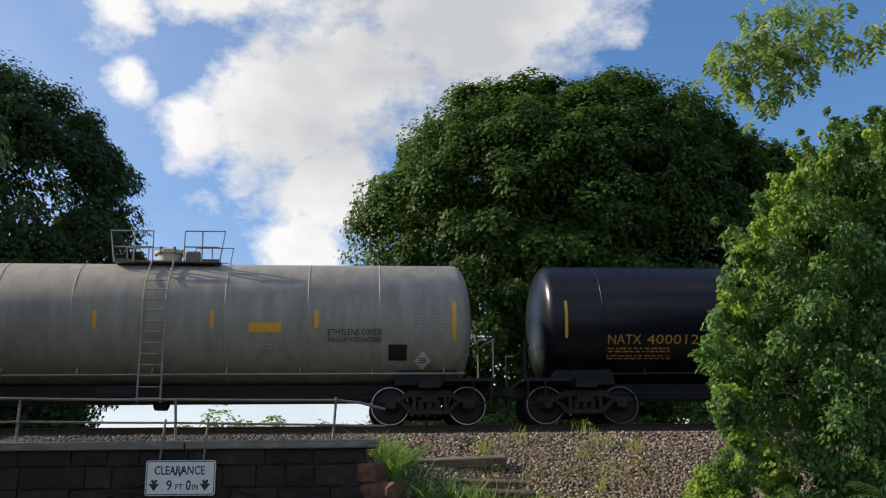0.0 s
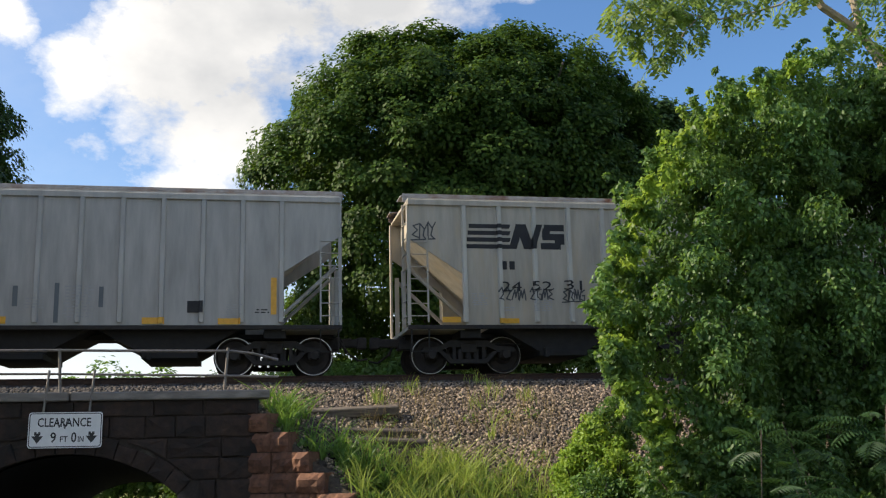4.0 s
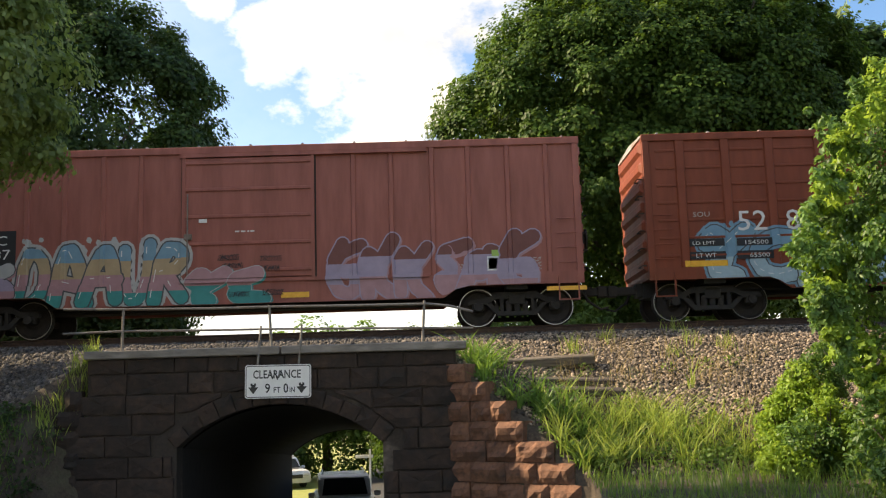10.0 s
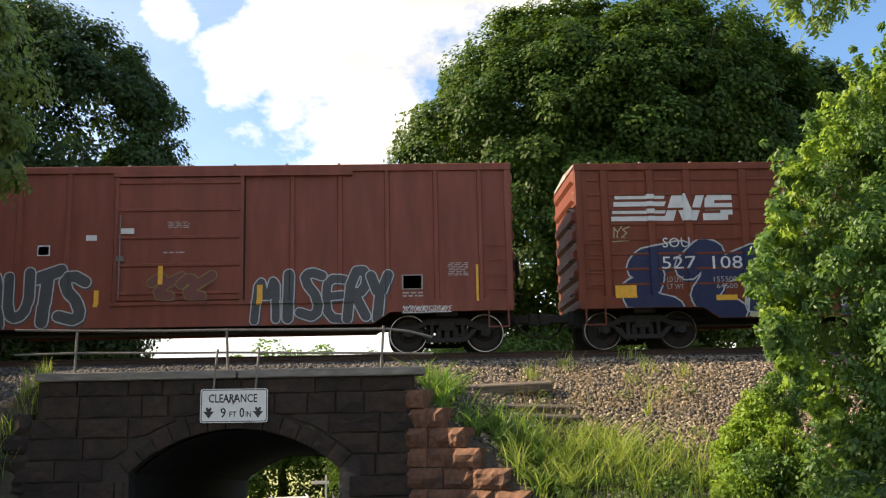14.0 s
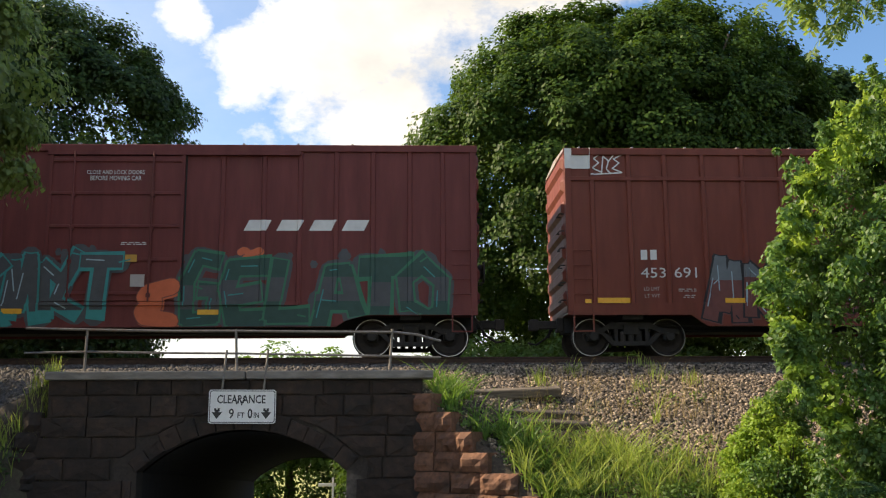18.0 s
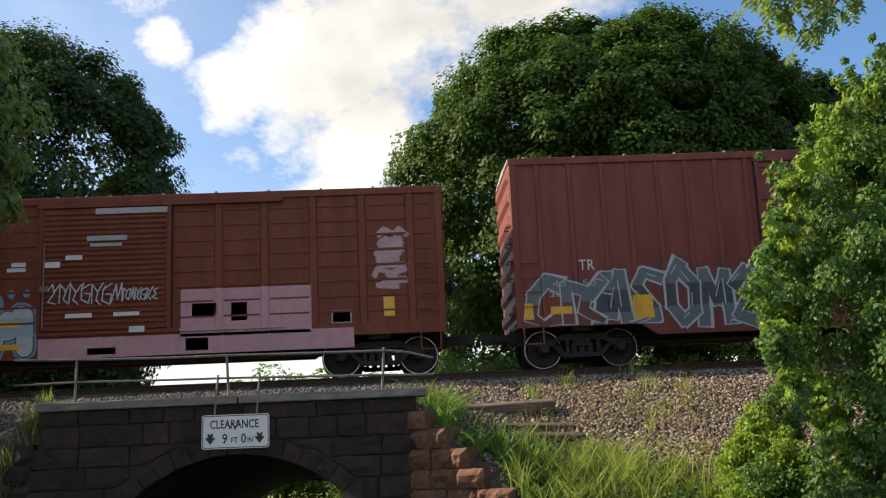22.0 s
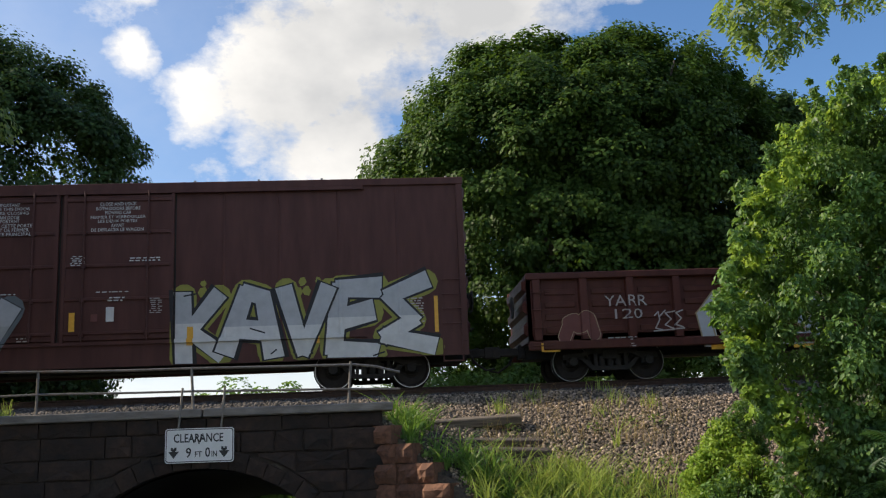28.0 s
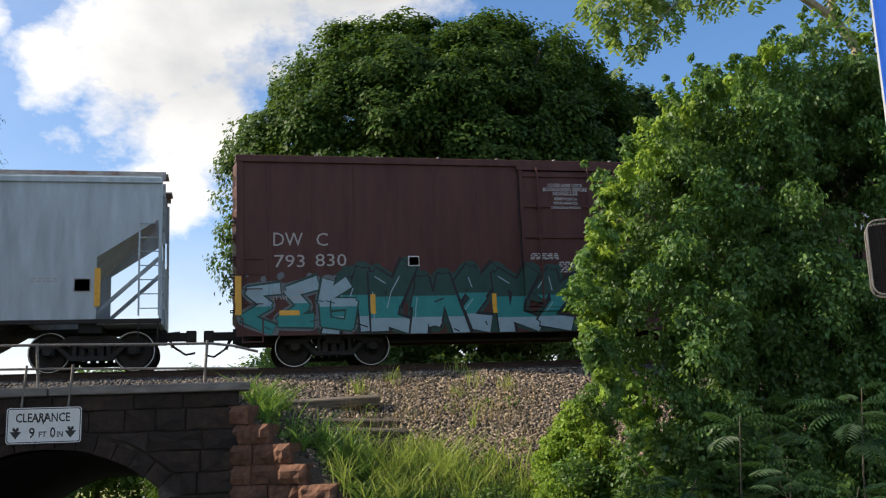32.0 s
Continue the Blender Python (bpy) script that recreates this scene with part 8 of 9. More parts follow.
tree("maple_tree", "broad dark green maple with sunlit upper leaves behind the track", (8.3, 36.5, 2.0), (8.1, 36.5, 11.3), (8.9, 6.6, 7.9), 1400, 240, 0.175, L_MAPLE, 11, 0.5, 1.0, 0.5, low=-0.9, square=1.0, lobes=85, flat=0.78, level=0.3, second=((10.7, 36.2, 12.3), (5.8, 5.4, 7.0), 760, 60))
# stands in shade, which its darker leaf colour imitates
tree("shade_tree", "tall tree beyond the track with shade put into its dark leaves", (-15.0, 35, 2.0), (-13.75, 35, 10.6), (6.5, 5.4, 8.2), 1200, 240, 0.17, L_DARK, 12, 0.55, 1.0, 0.45, low=-0.95, square=1.0, lobes=60)
tree("background_tree", "dark green tree behind the maple", (19.8, 44, -1), (19.6, 44, 13.0), (4.6, 4.5, 6.7), 190, 150, 0.30, L_DARK, 13, 0.7, 1.2, 0.4, lobes=26)
tree("background_tree", "lighter green tree behind the thicket", (26.5, 44, -1), (26.2, 44, 14.0), (5.6, 4.5, 7.2), 230, 150, 0.26, L_BUSH, 14, 0.7, 1.2, 0.4, lobes=34)
tree("roadside_tree", "green tree overhanging the road beside the bridge", (-10.2, 12.5, 0.9), (-7.95, 12.6, 7.5), (3.3, 2.4, 2.6), 230, 270, 0.11, L_ROADSIDE, 15, 0.3, 0.6, 0.25, lobes=40)
# stays out of view; added only to throw shade on thicket and foreground
tree("roadside_tree", "unseen tall tree added beside the lane to shade the thicket", (-15.0, 16.4, 0.9), (-14.6, 16.4, 9.3), (4.0, 3.0, 6.3), 240, 110, 0.26, L_DARK, 16, 0.7, 1.2, 0.4, low=-0.8)

# out of view, added so that its shadow darkens the left bank
tree("unseen_bank_tree", "unseen small tree added on the railway bank to shade it", (-14.0, 19.8, 3.0), (-14.0, 19.8, 6.0), (2.5, 2.0, 2.2), 90, 130, 0.18, L_DARK, 17, 0.4, 0.7, 0.12)


def hedge(name, label, boxes_, count, rmin, rmax, per, leaf, mat, seed, floor=None):
    """A low wild growth of clumps with stems, filling boxes of x0, x1, y0, y1, z0, z1."""
    ob = thing(name, label, "shrub")
    rng = random.Random(seed)
    cs, rs = [], []
    for x0, x1, y0, y1, z0, z1, share in boxes_:
        for i in range(int(count * share)):
            cs.append((rng.uniform(x0, x1), rng.uniform(y0, y1), rng.uniform(z0, z1)))
            rs.append(rng.uniform(rmin, rmax))
    for x0, x1, y0, y1, z0, z1, share in boxes_:
        for i in range(4):
            x, y = rng.uniform(x0, x1), rng.uniform(y0, y1)
            zb = floor(x, y) if floor else z0 - 0.6
            part("stem", limb(bmesh.new(), [Vector((x, y, zb - 0.1)), Vector((x + rng.uniform(-.2, .2), y, (zb + z1) / 2)), Vector((x + rng.uniform(-.4, .4), y, z1))], 0.03, 0.01, 5), M_BARK, ob)
    part("leaves", leaf_cloud(name, cs, rs, per, leaf, mat, seed), None, ob)
    return ob


# growth seen under and between the cars
hedge("hedge", "sunlit green shrubs on the far side of the track", [(1.2, 6, 31, 34, 4.0, 5.2, 0.3), (4, 22, 31, 35, 4.2, 6.2, 0.7)], 110, 0.5, 0.9, 150, 0.2, L_BUSH, 21, bank_z)
hedge("hedgerow", "leafy hedgerow beyond the tunnel", [(-16, 6, 58, 62, -1.2, 5.0, 0.7), (-3.4, 2, 54, 56, -1.0, 3.0, 0.3)], 330, 0.7, 1.2, 130, 0.26, L_MAPLE, 25)
# shaded counterpart of the sunlit hedge, by a darker leaf colour
hedge("hedge", "shrubs on the far side of the track with shade put into their dark leaves", [(-26, -8.5, 30.5, 34, 4.0, 6.0, 1.0)], 90, 0.5, 0.9, 150, 0.2, L_DARK, 22, bank_z)
tree("field_tree", "green tree beyond the tunnel in sun", (-7.5, 62, -1.9), (-7.0, 62, 3.0), (6.0, 4.0, 4.6), 150, 150, 0.3, L_BUSH, 23, 0.7, 1.2, 0.3)
tree("field_tree", "green tree beyond the tunnel in sun", (1.0, 66, -1.9), (1.0, 66, 3.2), (5.5, 4.0, 4.8), 120, 150, 0.3, L_MAPLE, 24, 0.7, 1.2, 0.3)


# ---- thicket on the slope ----
# the mound's outline as heights and where its sunny edge stands, at a depth of 13.5
EDGE_Z = (1.0, 2.4, 3.3, 3.7, 4.25, 4.9, 5.5, 6.2, 6.65, 7.1, 7.55, 7.8, 8.25, 8.65, 8.9, 9.05, 9.15, 9.3)
EDGE_X = (6.2, 5.8, 5.45, 5.25, 5.08, 4.97, 5.13, 5.45, 5.85, 6.1, 6.7, 6.95, 7.8, 8.25, 8.9, 9.9, 10.8, 15.0)


def thicket_inset(x, y, z):
    """How far a place lies inside the thicket's outline, measured sideways."""
    k = 13.5 / y
    return x * k - float(np.interp(3 + (z - 3) * k, EDGE_Z, EDGE_X)) + 0.22 * wobble(z, y, 1, 1.5)


def build_thicket():
    """A mound of vine-hung shrubs that rises away from the track, its clumps in hanging swags."""
    rng = random.Random(31)
    ob = thing("thicket", "tall thicket of vine-covered shrubs with a sunlit flank", "shrub")

    def front(x, z, s):
        return 12.3 + 0.24 * (z - 2) + 2.2 * math.exp(-max(0.0, s) / 0.9) + 1.2 * wobble(x, z, 9, 0.55) + 0.9 * wobble(x, z, 4, 1.5)

    cs, rs, sunny, sunny_r = [], [], [], []
    while len(cs) < 1250:
        x, z = rng.uniform(4.6, 15), rng.uniform(1.5, 9.4)
        s0 = thicket_inset(x, 13.5, z)
        if s0 < 0:
            continue
        y = front(x, z, s0) + rng.random() ** 1.6 * 1.6
        r = rng.uniform(0.14, 0.42)
        if thicket_inset(x, y, z) < 1.0 * r + 0.05:
            continue
        # clumps near the edge get brighter leaves in place of sunlight
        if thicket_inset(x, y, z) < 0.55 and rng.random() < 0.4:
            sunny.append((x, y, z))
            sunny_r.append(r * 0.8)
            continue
        cs.append((x, y, z))
        rs.append(r)
    part("leaves", leaf_cloud("leaves", cs, rs, 240, 0.085, L_BUSH, 32, droop=0.9, narrow=0.62, shell=0.6), None, ob)
    part("sunny_leaves", leaf_cloud("sunny_leaves", sunny, sunny_r, 150, 0.098, L_SUNLIT, 37, droop=0.8, narrow=0.7), None, ob)
    # leafy sprays reaching out over the outline, some in the sunlit leaf colour
    for mat, count, sd in ((L_BUSH, 130, 34), (L_SUNLIT, 60, 35)):
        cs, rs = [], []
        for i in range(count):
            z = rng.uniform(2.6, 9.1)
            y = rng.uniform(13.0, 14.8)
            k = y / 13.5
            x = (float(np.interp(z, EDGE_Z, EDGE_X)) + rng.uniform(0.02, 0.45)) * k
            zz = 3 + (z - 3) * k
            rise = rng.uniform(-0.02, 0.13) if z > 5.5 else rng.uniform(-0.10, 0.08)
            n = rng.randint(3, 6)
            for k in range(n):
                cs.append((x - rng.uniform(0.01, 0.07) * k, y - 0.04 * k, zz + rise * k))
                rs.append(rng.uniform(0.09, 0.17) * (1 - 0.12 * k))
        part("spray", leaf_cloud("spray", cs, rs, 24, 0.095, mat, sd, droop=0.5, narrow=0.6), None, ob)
    # dense heart that closes gaps; inner shade is put into its darker leaf colour
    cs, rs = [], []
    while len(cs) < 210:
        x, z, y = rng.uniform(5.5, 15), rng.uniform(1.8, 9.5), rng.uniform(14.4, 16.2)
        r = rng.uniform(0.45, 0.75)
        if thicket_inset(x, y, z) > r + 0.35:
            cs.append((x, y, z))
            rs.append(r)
    part("shaded_inner_leaves", leaf_cloud("shaded_inner_leaves", cs, rs, 190, 0.15, L_DARK, 36, droop=0.9), None, ob)
    for i in range(16):
        x, y = rng.uniform(8.5, 13), rng.uniform(14.4, 16)
        bm = limb(bmesh.new(), [Vector((x, y, 1.2)), Vector((x + rng.uniform(-.4, .4), y, 3.5)), Vector((x + rng.uniform(-.2, .6), y, 7.0))], 0.07, 0.02, 6)
        part("stem", bm, M_BARK, ob)
    return ob


build_thicket()


def shrub(name, label, centre, size, clumps, per, leaf, mat, seed, rmin, rmax):
    ob = thing(name, label, "shrub", pose(centre[0], centre[1], bank_z(centre[0], centre[1])))
    rng = random.Random(seed)
    cs, rs = crown_clumps((0, 0, size[2] * 0.8), size, clumps, seed, rmin, rmax, -0.6)
    for i in range(7):
        a = rng.uniform(0, 6.28)
        part("stem", limb(bmesh.new(), [Vector((0, 0, -0.1)), Vector((math.cos(a) * size[0] * .4, math.sin(a) * size[1] * .4, size[2] * .8)), Vector((math.cos(a) * size[0] * .8, math.sin(a) * size[1] * .8, size[2] * 1.4))], 0.025, 0.008, 5), M_BARK, ob)
    part("leaves", leaf_cloud("leaves", cs, rs, per, leaf, mat, seed), None, ob)
    return ob


# low shrubs; sunlit ones differ from shaded ones by a brighter leaf colour
for k, (x, y, a, b, n, mat) in enumerate(((5.55, 17.0, 0.30, 0.34, 28, L_SUNLIT), (5.85, 17.1, 0.40, 0.62, 46, L_SUNLIT), (6.25, 17.2, 0.40, 0.85, 56, L_SUNLIT), (6.6, 17.3, 0.45, 1.0, 60, L_BUSH), (6.35, 16.6, 0.4, 0.75, 46, L_SUNLIT), (5.9, 16.3, 0.42, 0.5, 40, L_BUSH), (5.5, 16.2, 0.35, 0.28, 26, L_SUNLIT))):
    shrub("bright_shrub" if mat is L_SUNLIT else "slope_shrub", "low shrub on the slope with sunlight put into its yellow-green leaves" if mat is L_SUNLIT else "low green shrub in light shade on the slope", (x, y), (a, 0.4, b), n, 90, 0.075, mat, 41 + 3 * k, 0.09, 0.22)
shrub("slope_shrub", "low green shrub at the foot of the thicket", (6.7, 14.0), (0.9, 0.9, 0.8), 70, 110, 0.10, L_BUSH, 43, 0.2, 0.35)


# ---- feathery sumac leaves ----
def frond(V, F, root, direction, length, droop, pairs, rng, wide=0.24, broad=0.13):
    """A long leaf with leaflets in pairs, arching under its weight."""
    d = Vector(direction).normalized()
    side = d.cross(Vector((0, 0, 1)))
    if side.length < 0.05:
        side = Vector((1, 0, 0))
    side.normalize()
    p = Vector(root)
    stem = [p.copy()]
    stepl = length / pairs
    for i in range(pairs):
        d = (d + Vector((0, 0, -droop / pairs))).normalized()
        p = p + d * stepl
        stem.append(p.copy())
    up = side.cross(d).normalized()
    for i, q in enumerate(stem[1:], 1):
        t = i / pairs
        w = wide * length * (math.sin(math.pi * min(1, 0.12 + 0.85 * t)) ** 0.7) * rng.uniform(0.85, 1.1)
        for s in (-1, 1):
            tip = q + side * s * w + d * w * 0.35 + Vector((0, 0, -w * 0.25))
            m = (q + tip) / 2
            ww = w * broad
            n = len(V)
            V.extend([tuple(q), tuple(m + d * ww + up * 0.01), tuple(tip), tuple(m - d * ww + up * 0.01)])
            F.extend([(n, n + 1, n + 2), (n, n + 2, n + 3)])
    for a, b in zip(stem, stem[1:]):
        n = len(V)
        V.extend([tuple(a - up * 0.004), tuple(b - up * 0.004), tuple(b + up * 0.004), tuple(a + up * 0.004)])
        F.append((n, n + 1, n + 2, n + 3))


def sumac(x, y, height, leaves, seed, length):
    rng = random.Random(seed)
    z0 = bank_z(x, y)
    ob = thing("sumac", "young sumac with long feathery leaves at the thicket edge", "shrub", pose(x, y, z0))
    bm = bmesh.new()
    limb(bm, [Vector((0, 0, -0.1)), Vector((rng.uniform(-.15, .15), 0, height * .5)), Vector((rng.uniform(-.2, .2), 0, height))], 0.014, 0.006, 6)
    part("stem", bm, M_BARK, ob)
    V, F = [], []
    for i in range(leaves):
        a = rng.uniform(0, 2 * math.pi)
        k = rng.random() ** 0.6
        frond(V, F, (0.1 * math.cos(a), 0.1 * math.sin(a), height * (0.35 + 0.65 * k)), (math.cos(a), math.sin(a), rng.uniform(0.3, 1.1)), length * rng.uniform(0.75, 1.15), rng.uniform(0.9, 1.8), 13, rng)
    part("leaves", mesh_np("leaves", V, F, L_FERN), None, ob)


for x, y, h, n, sd, ln in ((6.4, 11.6, 1.9, 13, 51, 0.7), (7.0, 11.8, 2.0, 16, 52, 0.7), (7.9, 11.4, 2.2, 16, 53, 0.7), (6.6, 11.0, 1.2, 14, 54, 0.65), (5.7, 11.9, 1.1, 12, 55, 0.6), (8.6, 11.6, 1.8, 14, 56, 0.7), (7.4, 10.8, 1.0, 12, 57, 0.6)):
    sumac(x, y, h, n, sd, ln)


# ---- tree whose limb hangs over the thicket ----
def build_overhang():
    rng = random.Random(61)
    ob = thing("overhanging_tree", "pale-barked tree with hanging compound leaves above the thicket", "tree")
    bm = bmesh.new()
    y = 15.0
    limb(bm, [Vector((11.6, y + 0.4, 1.2)), Vector((11.7, y + 0.2, 6.5)), Vector((11.3, y, 9.6)), Vector((10.9, y, 10.15)), Vector((10.2, y, 10.6)), Vector((9.5, y, 11.6))], 0.12, 0.06, 8)
    limb(bm, [Vector((10.95, y, 10.15)), Vector((10.85, y, 10.7)), Vector((10.6, y, 11.8))], 0.08, 0.05, 7)
    limb(bm, [Vector((9.9, y, 11.0)), Vector((9.3, y - 0.1, 10.53)), Vector((8.7, y - 0.2, 10.3)), Vector((8.0, y - 0.3, 10.08)), Vector((7.2, y - 0.4, 10.1)), Vector((6.3, y - 0.4, 10.15))], 0.022, 0.008, 6)
    limb(bm, [Vector((7.6, y - 0.35, 10.1)), Vector((7.2, y - 0.5, 9.7)), Vector((7.0, y - 0.5, 9.35))], 0.014, 0.006, 5)
    part("trunk", bm, M_BARK_PALE, ob)
    V, F = [], []
    spots = [(6.15, 10.15, 0.18, 22), (6.45, 9.95, 0.24, 34), (6.5, 9.65, 0.16, 16), (6.9, 10.05, 0.28, 40), (6.95, 9.55, 0.18, 20), (6.88, 9.3, 0.11, 9), (7.35, 10.2, 0.30, 38), (7.5, 9.8, 0.18, 18), (7.85, 10.35, 0.26, 26), (8.4, 10.4, 0.22, 18), (8.85, 10.6, 0.22, 18), (6.8, 10.6, 0.38, 54), (7.6, 10.8, 0.4, 50),
             (9.55, 10.7, 0.22, 20), (10.05, 9.6, 0.2, 20), (10.5, 9.35, 0.16, 14), (11.5, 10.45, 0.4, 50), (11.2, 10.9, 0.4, 36), (12.0, 10.0, 0.5, 60), (12.4, 10.6, 0.6, 60), (9.9, 11.1, 0.4, 36)]
    for cx, cz, r, n in spots:
        for i in range(n):
            root = (cx + rng.gauss(0, r * .6), y - 0.35 + rng.gauss(0, 0.35), cz + rng.gauss(0, r * .5))
            a = rng.uniform(0, 6.28)
            frond(V, F, root, (math.cos(a), math.sin(a), rng.uniform(-0.6, 0.4)), rng.uniform(0.24, 0.40), rng.uniform(1.2, 2.6), 4, rng, 0.46, 0.30)
    part("leaves", mesh_np("leaves", V, F, L_BRANCH), None, ob)


build_overhang()


# ---- grass ----
def blades(name, pts, hmin, hmax, width, seed, mat, lean=0.35):
    rng = np.random.default_rng(seed)
    P = np.asarray(pts, float)
    n = len(P)
    h = hmin + (hmax - hmin) * rng.random(n) ** 1.4
    a = rng.random(n) * 2 * np.pi
    dirv = np.stack([np.cos(a), np.sin(a), np.zeros(n)], 1)
    b = rng.random(n) * 2 * np.pi
    side = np.stack([np.cos(b), np.sin(b), np.zeros(n)], 1) * (width * (0.6 + 0.8 * rng.random(n)))[:, None] / 2
    bend = (lean * (0.3 + rng.random(n)) * h)[:, None] * dirv
    up = np.array([0, 0, 1.0])
    rows = []
    for t, w in ((0, 1), (0.4, 0.9), (0.75, 0.6)):
        c = P + up * (h * t * (1 - 0.18 * t))[:, None] + bend * t * t
        rows += [c - side * w, c + side * w]
    tip = P + up * (h * 0.86)[:, None] + bend
    V = np.stack(rows + [tip], 1).reshape(-1, 3)
    k = 7 * np.arange(n)[:, None]
    quads = np.concatenate([k + np.array([[0, 1, 3, 2]]), k + np.array([[2, 3, 5, 4]])], 1).reshape(-1, 4).tolist()
    tris = (k + np.array([[4, 5, 6]])).tolist()
    return mesh_np(name, V, quads + tris, mat)


def tufts(spots, per, spread, seed):
    rng = random.Random(seed)
    out = []
    for x, y in spots:
        for i in range(per):
            px, py = x + rng.gauss(0, spread), y + rng.gauss(0, spread)
            out.append((px, py, bank_z(px, py) - 0.02))
    return out


def grass_spots(n, x0, x1, y0, y1, keep, seed):
    rng = random.Random(seed)
    out = []
    while len(out) < n:
        x, y = rng.uniform(x0, x1), rng.uniform(y0, y1)
        if y > bank_foot(x)[0] + 0.1 and rng.random() < keep(x, y):
            out.append((x, y))
    return out


def lush(x, y):
    """How thick the yellow-green grass stands: the lower slope, thinning up into the stones."""
    v = 0.5 + wobble(x, y, 21, 0.8)
    if y > 20.2:
        return 0.015
    if x > 5.2:
        return 0.12 * v
    if y < 18.3:
        return min(1, 0.25 + 0.8 * v)
    return max(0.0, (0.8 * v - 0.15) * (1 - 0.4 * abs(x - 3.4))) * (0.9 if y < 19.2 else 0.22)


def rich(x, y):
    """How thick the dark arching grass stands behind the wing wall."""
    if y > 20.0 or x > 3.0 or (x > 1.2 and y > 19.2):
        return 0.03
    return max(0.0, 0.45 + 0.9 * wobble(x, y, 33, 0.9)) * (1 if x < 2.3 else 0.5)


thing("arching_grass", "lush dark green grass arching over the wing wall", "grass", kind="stuff",
      data=blades("arching_grass", tufts(grass_spots(36, 0.45, 2.6, 16.4, 20.0, rich, 61), 20, 0.03, 62) + tufts(grass_spots(20, 0.6, 3.0, 16.4, 19.4, rich, 64), 9, 0.10, 65), 0.22, 0.75, 0.027, 63, L_RICH, 1.2))
thing("tall_grass", "tufts of tall sunlit grass on the slope", "grass", kind="stuff",
      data=blades("tall_grass", tufts(grass_spots(62, 1.9, 6, 16.4, 21.0, lush, 71), 19, 0.045, 72) + tufts(grass_spots(60, 1.7, 6.5, 16.4, 19.5, lush, 73), 8, 0.16, 74), 0.2, 0.9, 0.019, 73, L_GRASS, 0.8))
thing("dry_grass", "dry tan grass stalks among the ballast", "grass", kind="stuff",
      data=blades("dry_grass", tufts(grass_spots(110, 2.2, 6.5, 17.0, 21.2, lambda x, y: 0.6, 76), 7, 0.10, 77), 0.2, 0.75, 0.007, 78, L_DRY, 0.6))
thing("low_weeds", "low green weeds at the foot of the slope", "grass", kind="stuff",
      data=leaf_cloud("low_weeds", [(x, y, bank_z(x, y) + 0.10) for x, y in grass_spots(240, 0.6, 9.5, 16.9, 20.4, lush, 74)], [0.17] * 240, 30, 0.075, L_WEED, 75, droop=0.1))
rng_f = random.Random(77)
thing("foreground_growth", "shaded grass and weeds on the ground before the slope", "grass", kind="stuff",
      data=blades("foreground_growth", [(x, y, bank_z(x, y) - 0.02) for x, y in [(rng_f.uniform(2.4, 12), rng_f.uniform(10.5, 17)) for i in range(9000)]], 0.15, 0.5, 0.014, 78, L_WEED))
thing("bank_weeds", "weeds on the stony bank beside the bridge", "grass", kind="stuff",
      data=blades("bank_weeds", tufts([(-6.72, 18.75), (-6.75, 18.82), (-6.8, 18.65), (-6.74, 18.9), (-6.95, 18.7), (-7.1, 18.45), (-7.35, 18.3), (-9.2, 19.8)], 46, 0.07, 79), 0.3, 0.68, 0.016, 80, L_GRASS))
thing("bank_growth", "shaded grass and weeds at the foot of the stony bank", "grass", kind="stuff",
      data=blades("bank_growth", [(x, y, bank_z(x, y) - 0.02) for x, y in [(rng_f.uniform(-12.5, -7.15), rng_f.uniform(14.2, 18.2)) for i in range(4200)]], 0.12, 0.42, 0.018, 84, L_WEED, 0.8))
thing("crest_grass", "thin grass tufts along the ballast crest", "grass", kind="stuff",
      data=blades("crest_grass", tufts([(2.75, 21.0), (2.85, 21.1), (3.6, 21.5), (5.2, 21.9), (5.4, 21.2), (4.9, 20.8), (0.75, 20.3), (6.0, 21.0)], 34, 0.12, 81), 0.15, 0.5, 0.014, 82, L_GRASS))


# ---- creepers over the bank beside the wall ----
rng_c = random.Random(85)
ivy_at = []
while len(ivy_at) < 330:
    x = rng_c.uniform(-12.5, -7.0)
    y = rng_c.uniform(14.5, 18.3)
    z = bank_z(x, y)
    if wobble(x, y, 8, 0.8) < -0.18:
        continue
    ivy_at.append((x, y, z + 0.06))
thing("bank_creeper", "dark creepers and weeds covering the stony bank", "plants", kind="stuff",
      data=leaf_cloud("bank_creeper", ivy_at, [rng_c.uniform(0.14, 0.3) for p in ivy_at], 60, 0.085, L_DARK, 86, droop=0.3))
# ---- sign lettering ----
sign_text("CLEARANCE", -0.46, 0.055, 0.42, 0.155, plate, M_BLACK)
sign_text("9", -0.24, -0.215, -0.145, 0.18, plate, M_BLACK)
sign_text("FT", -0.08, -0.205, 0.045, 0.10, plate, M_BLACK)
sign_text("0", 0.10, -0.215, 0.19, 0.18, plate, M_BLACK)
sign_text("IN", 0.215, -0.205, 0.31, 0.10, plate, M_BLACK)
bm = bmesh.new()
for (xa, za), (xb, zb) in zip(((-0.16, 0.2), (-0.1, 0.04), (-0.06, 0.17), (-0.01, 0.02), (0.03, 0.2)), ((-0.1, 0.04), (-0.06, 0.17), (-0.01, 0.02), (0.03, 0.2), (0.06, 0.1))):
    bm.faces.new([bm.verts.new((a, -0.006, b)) for a, b in ((xa - 0.007, za), (xa + 0.007, za), (xb + 0.007, zb), (xb - 0.007, zb))])
part("spray_tag", bm, M_BLACK, plate)
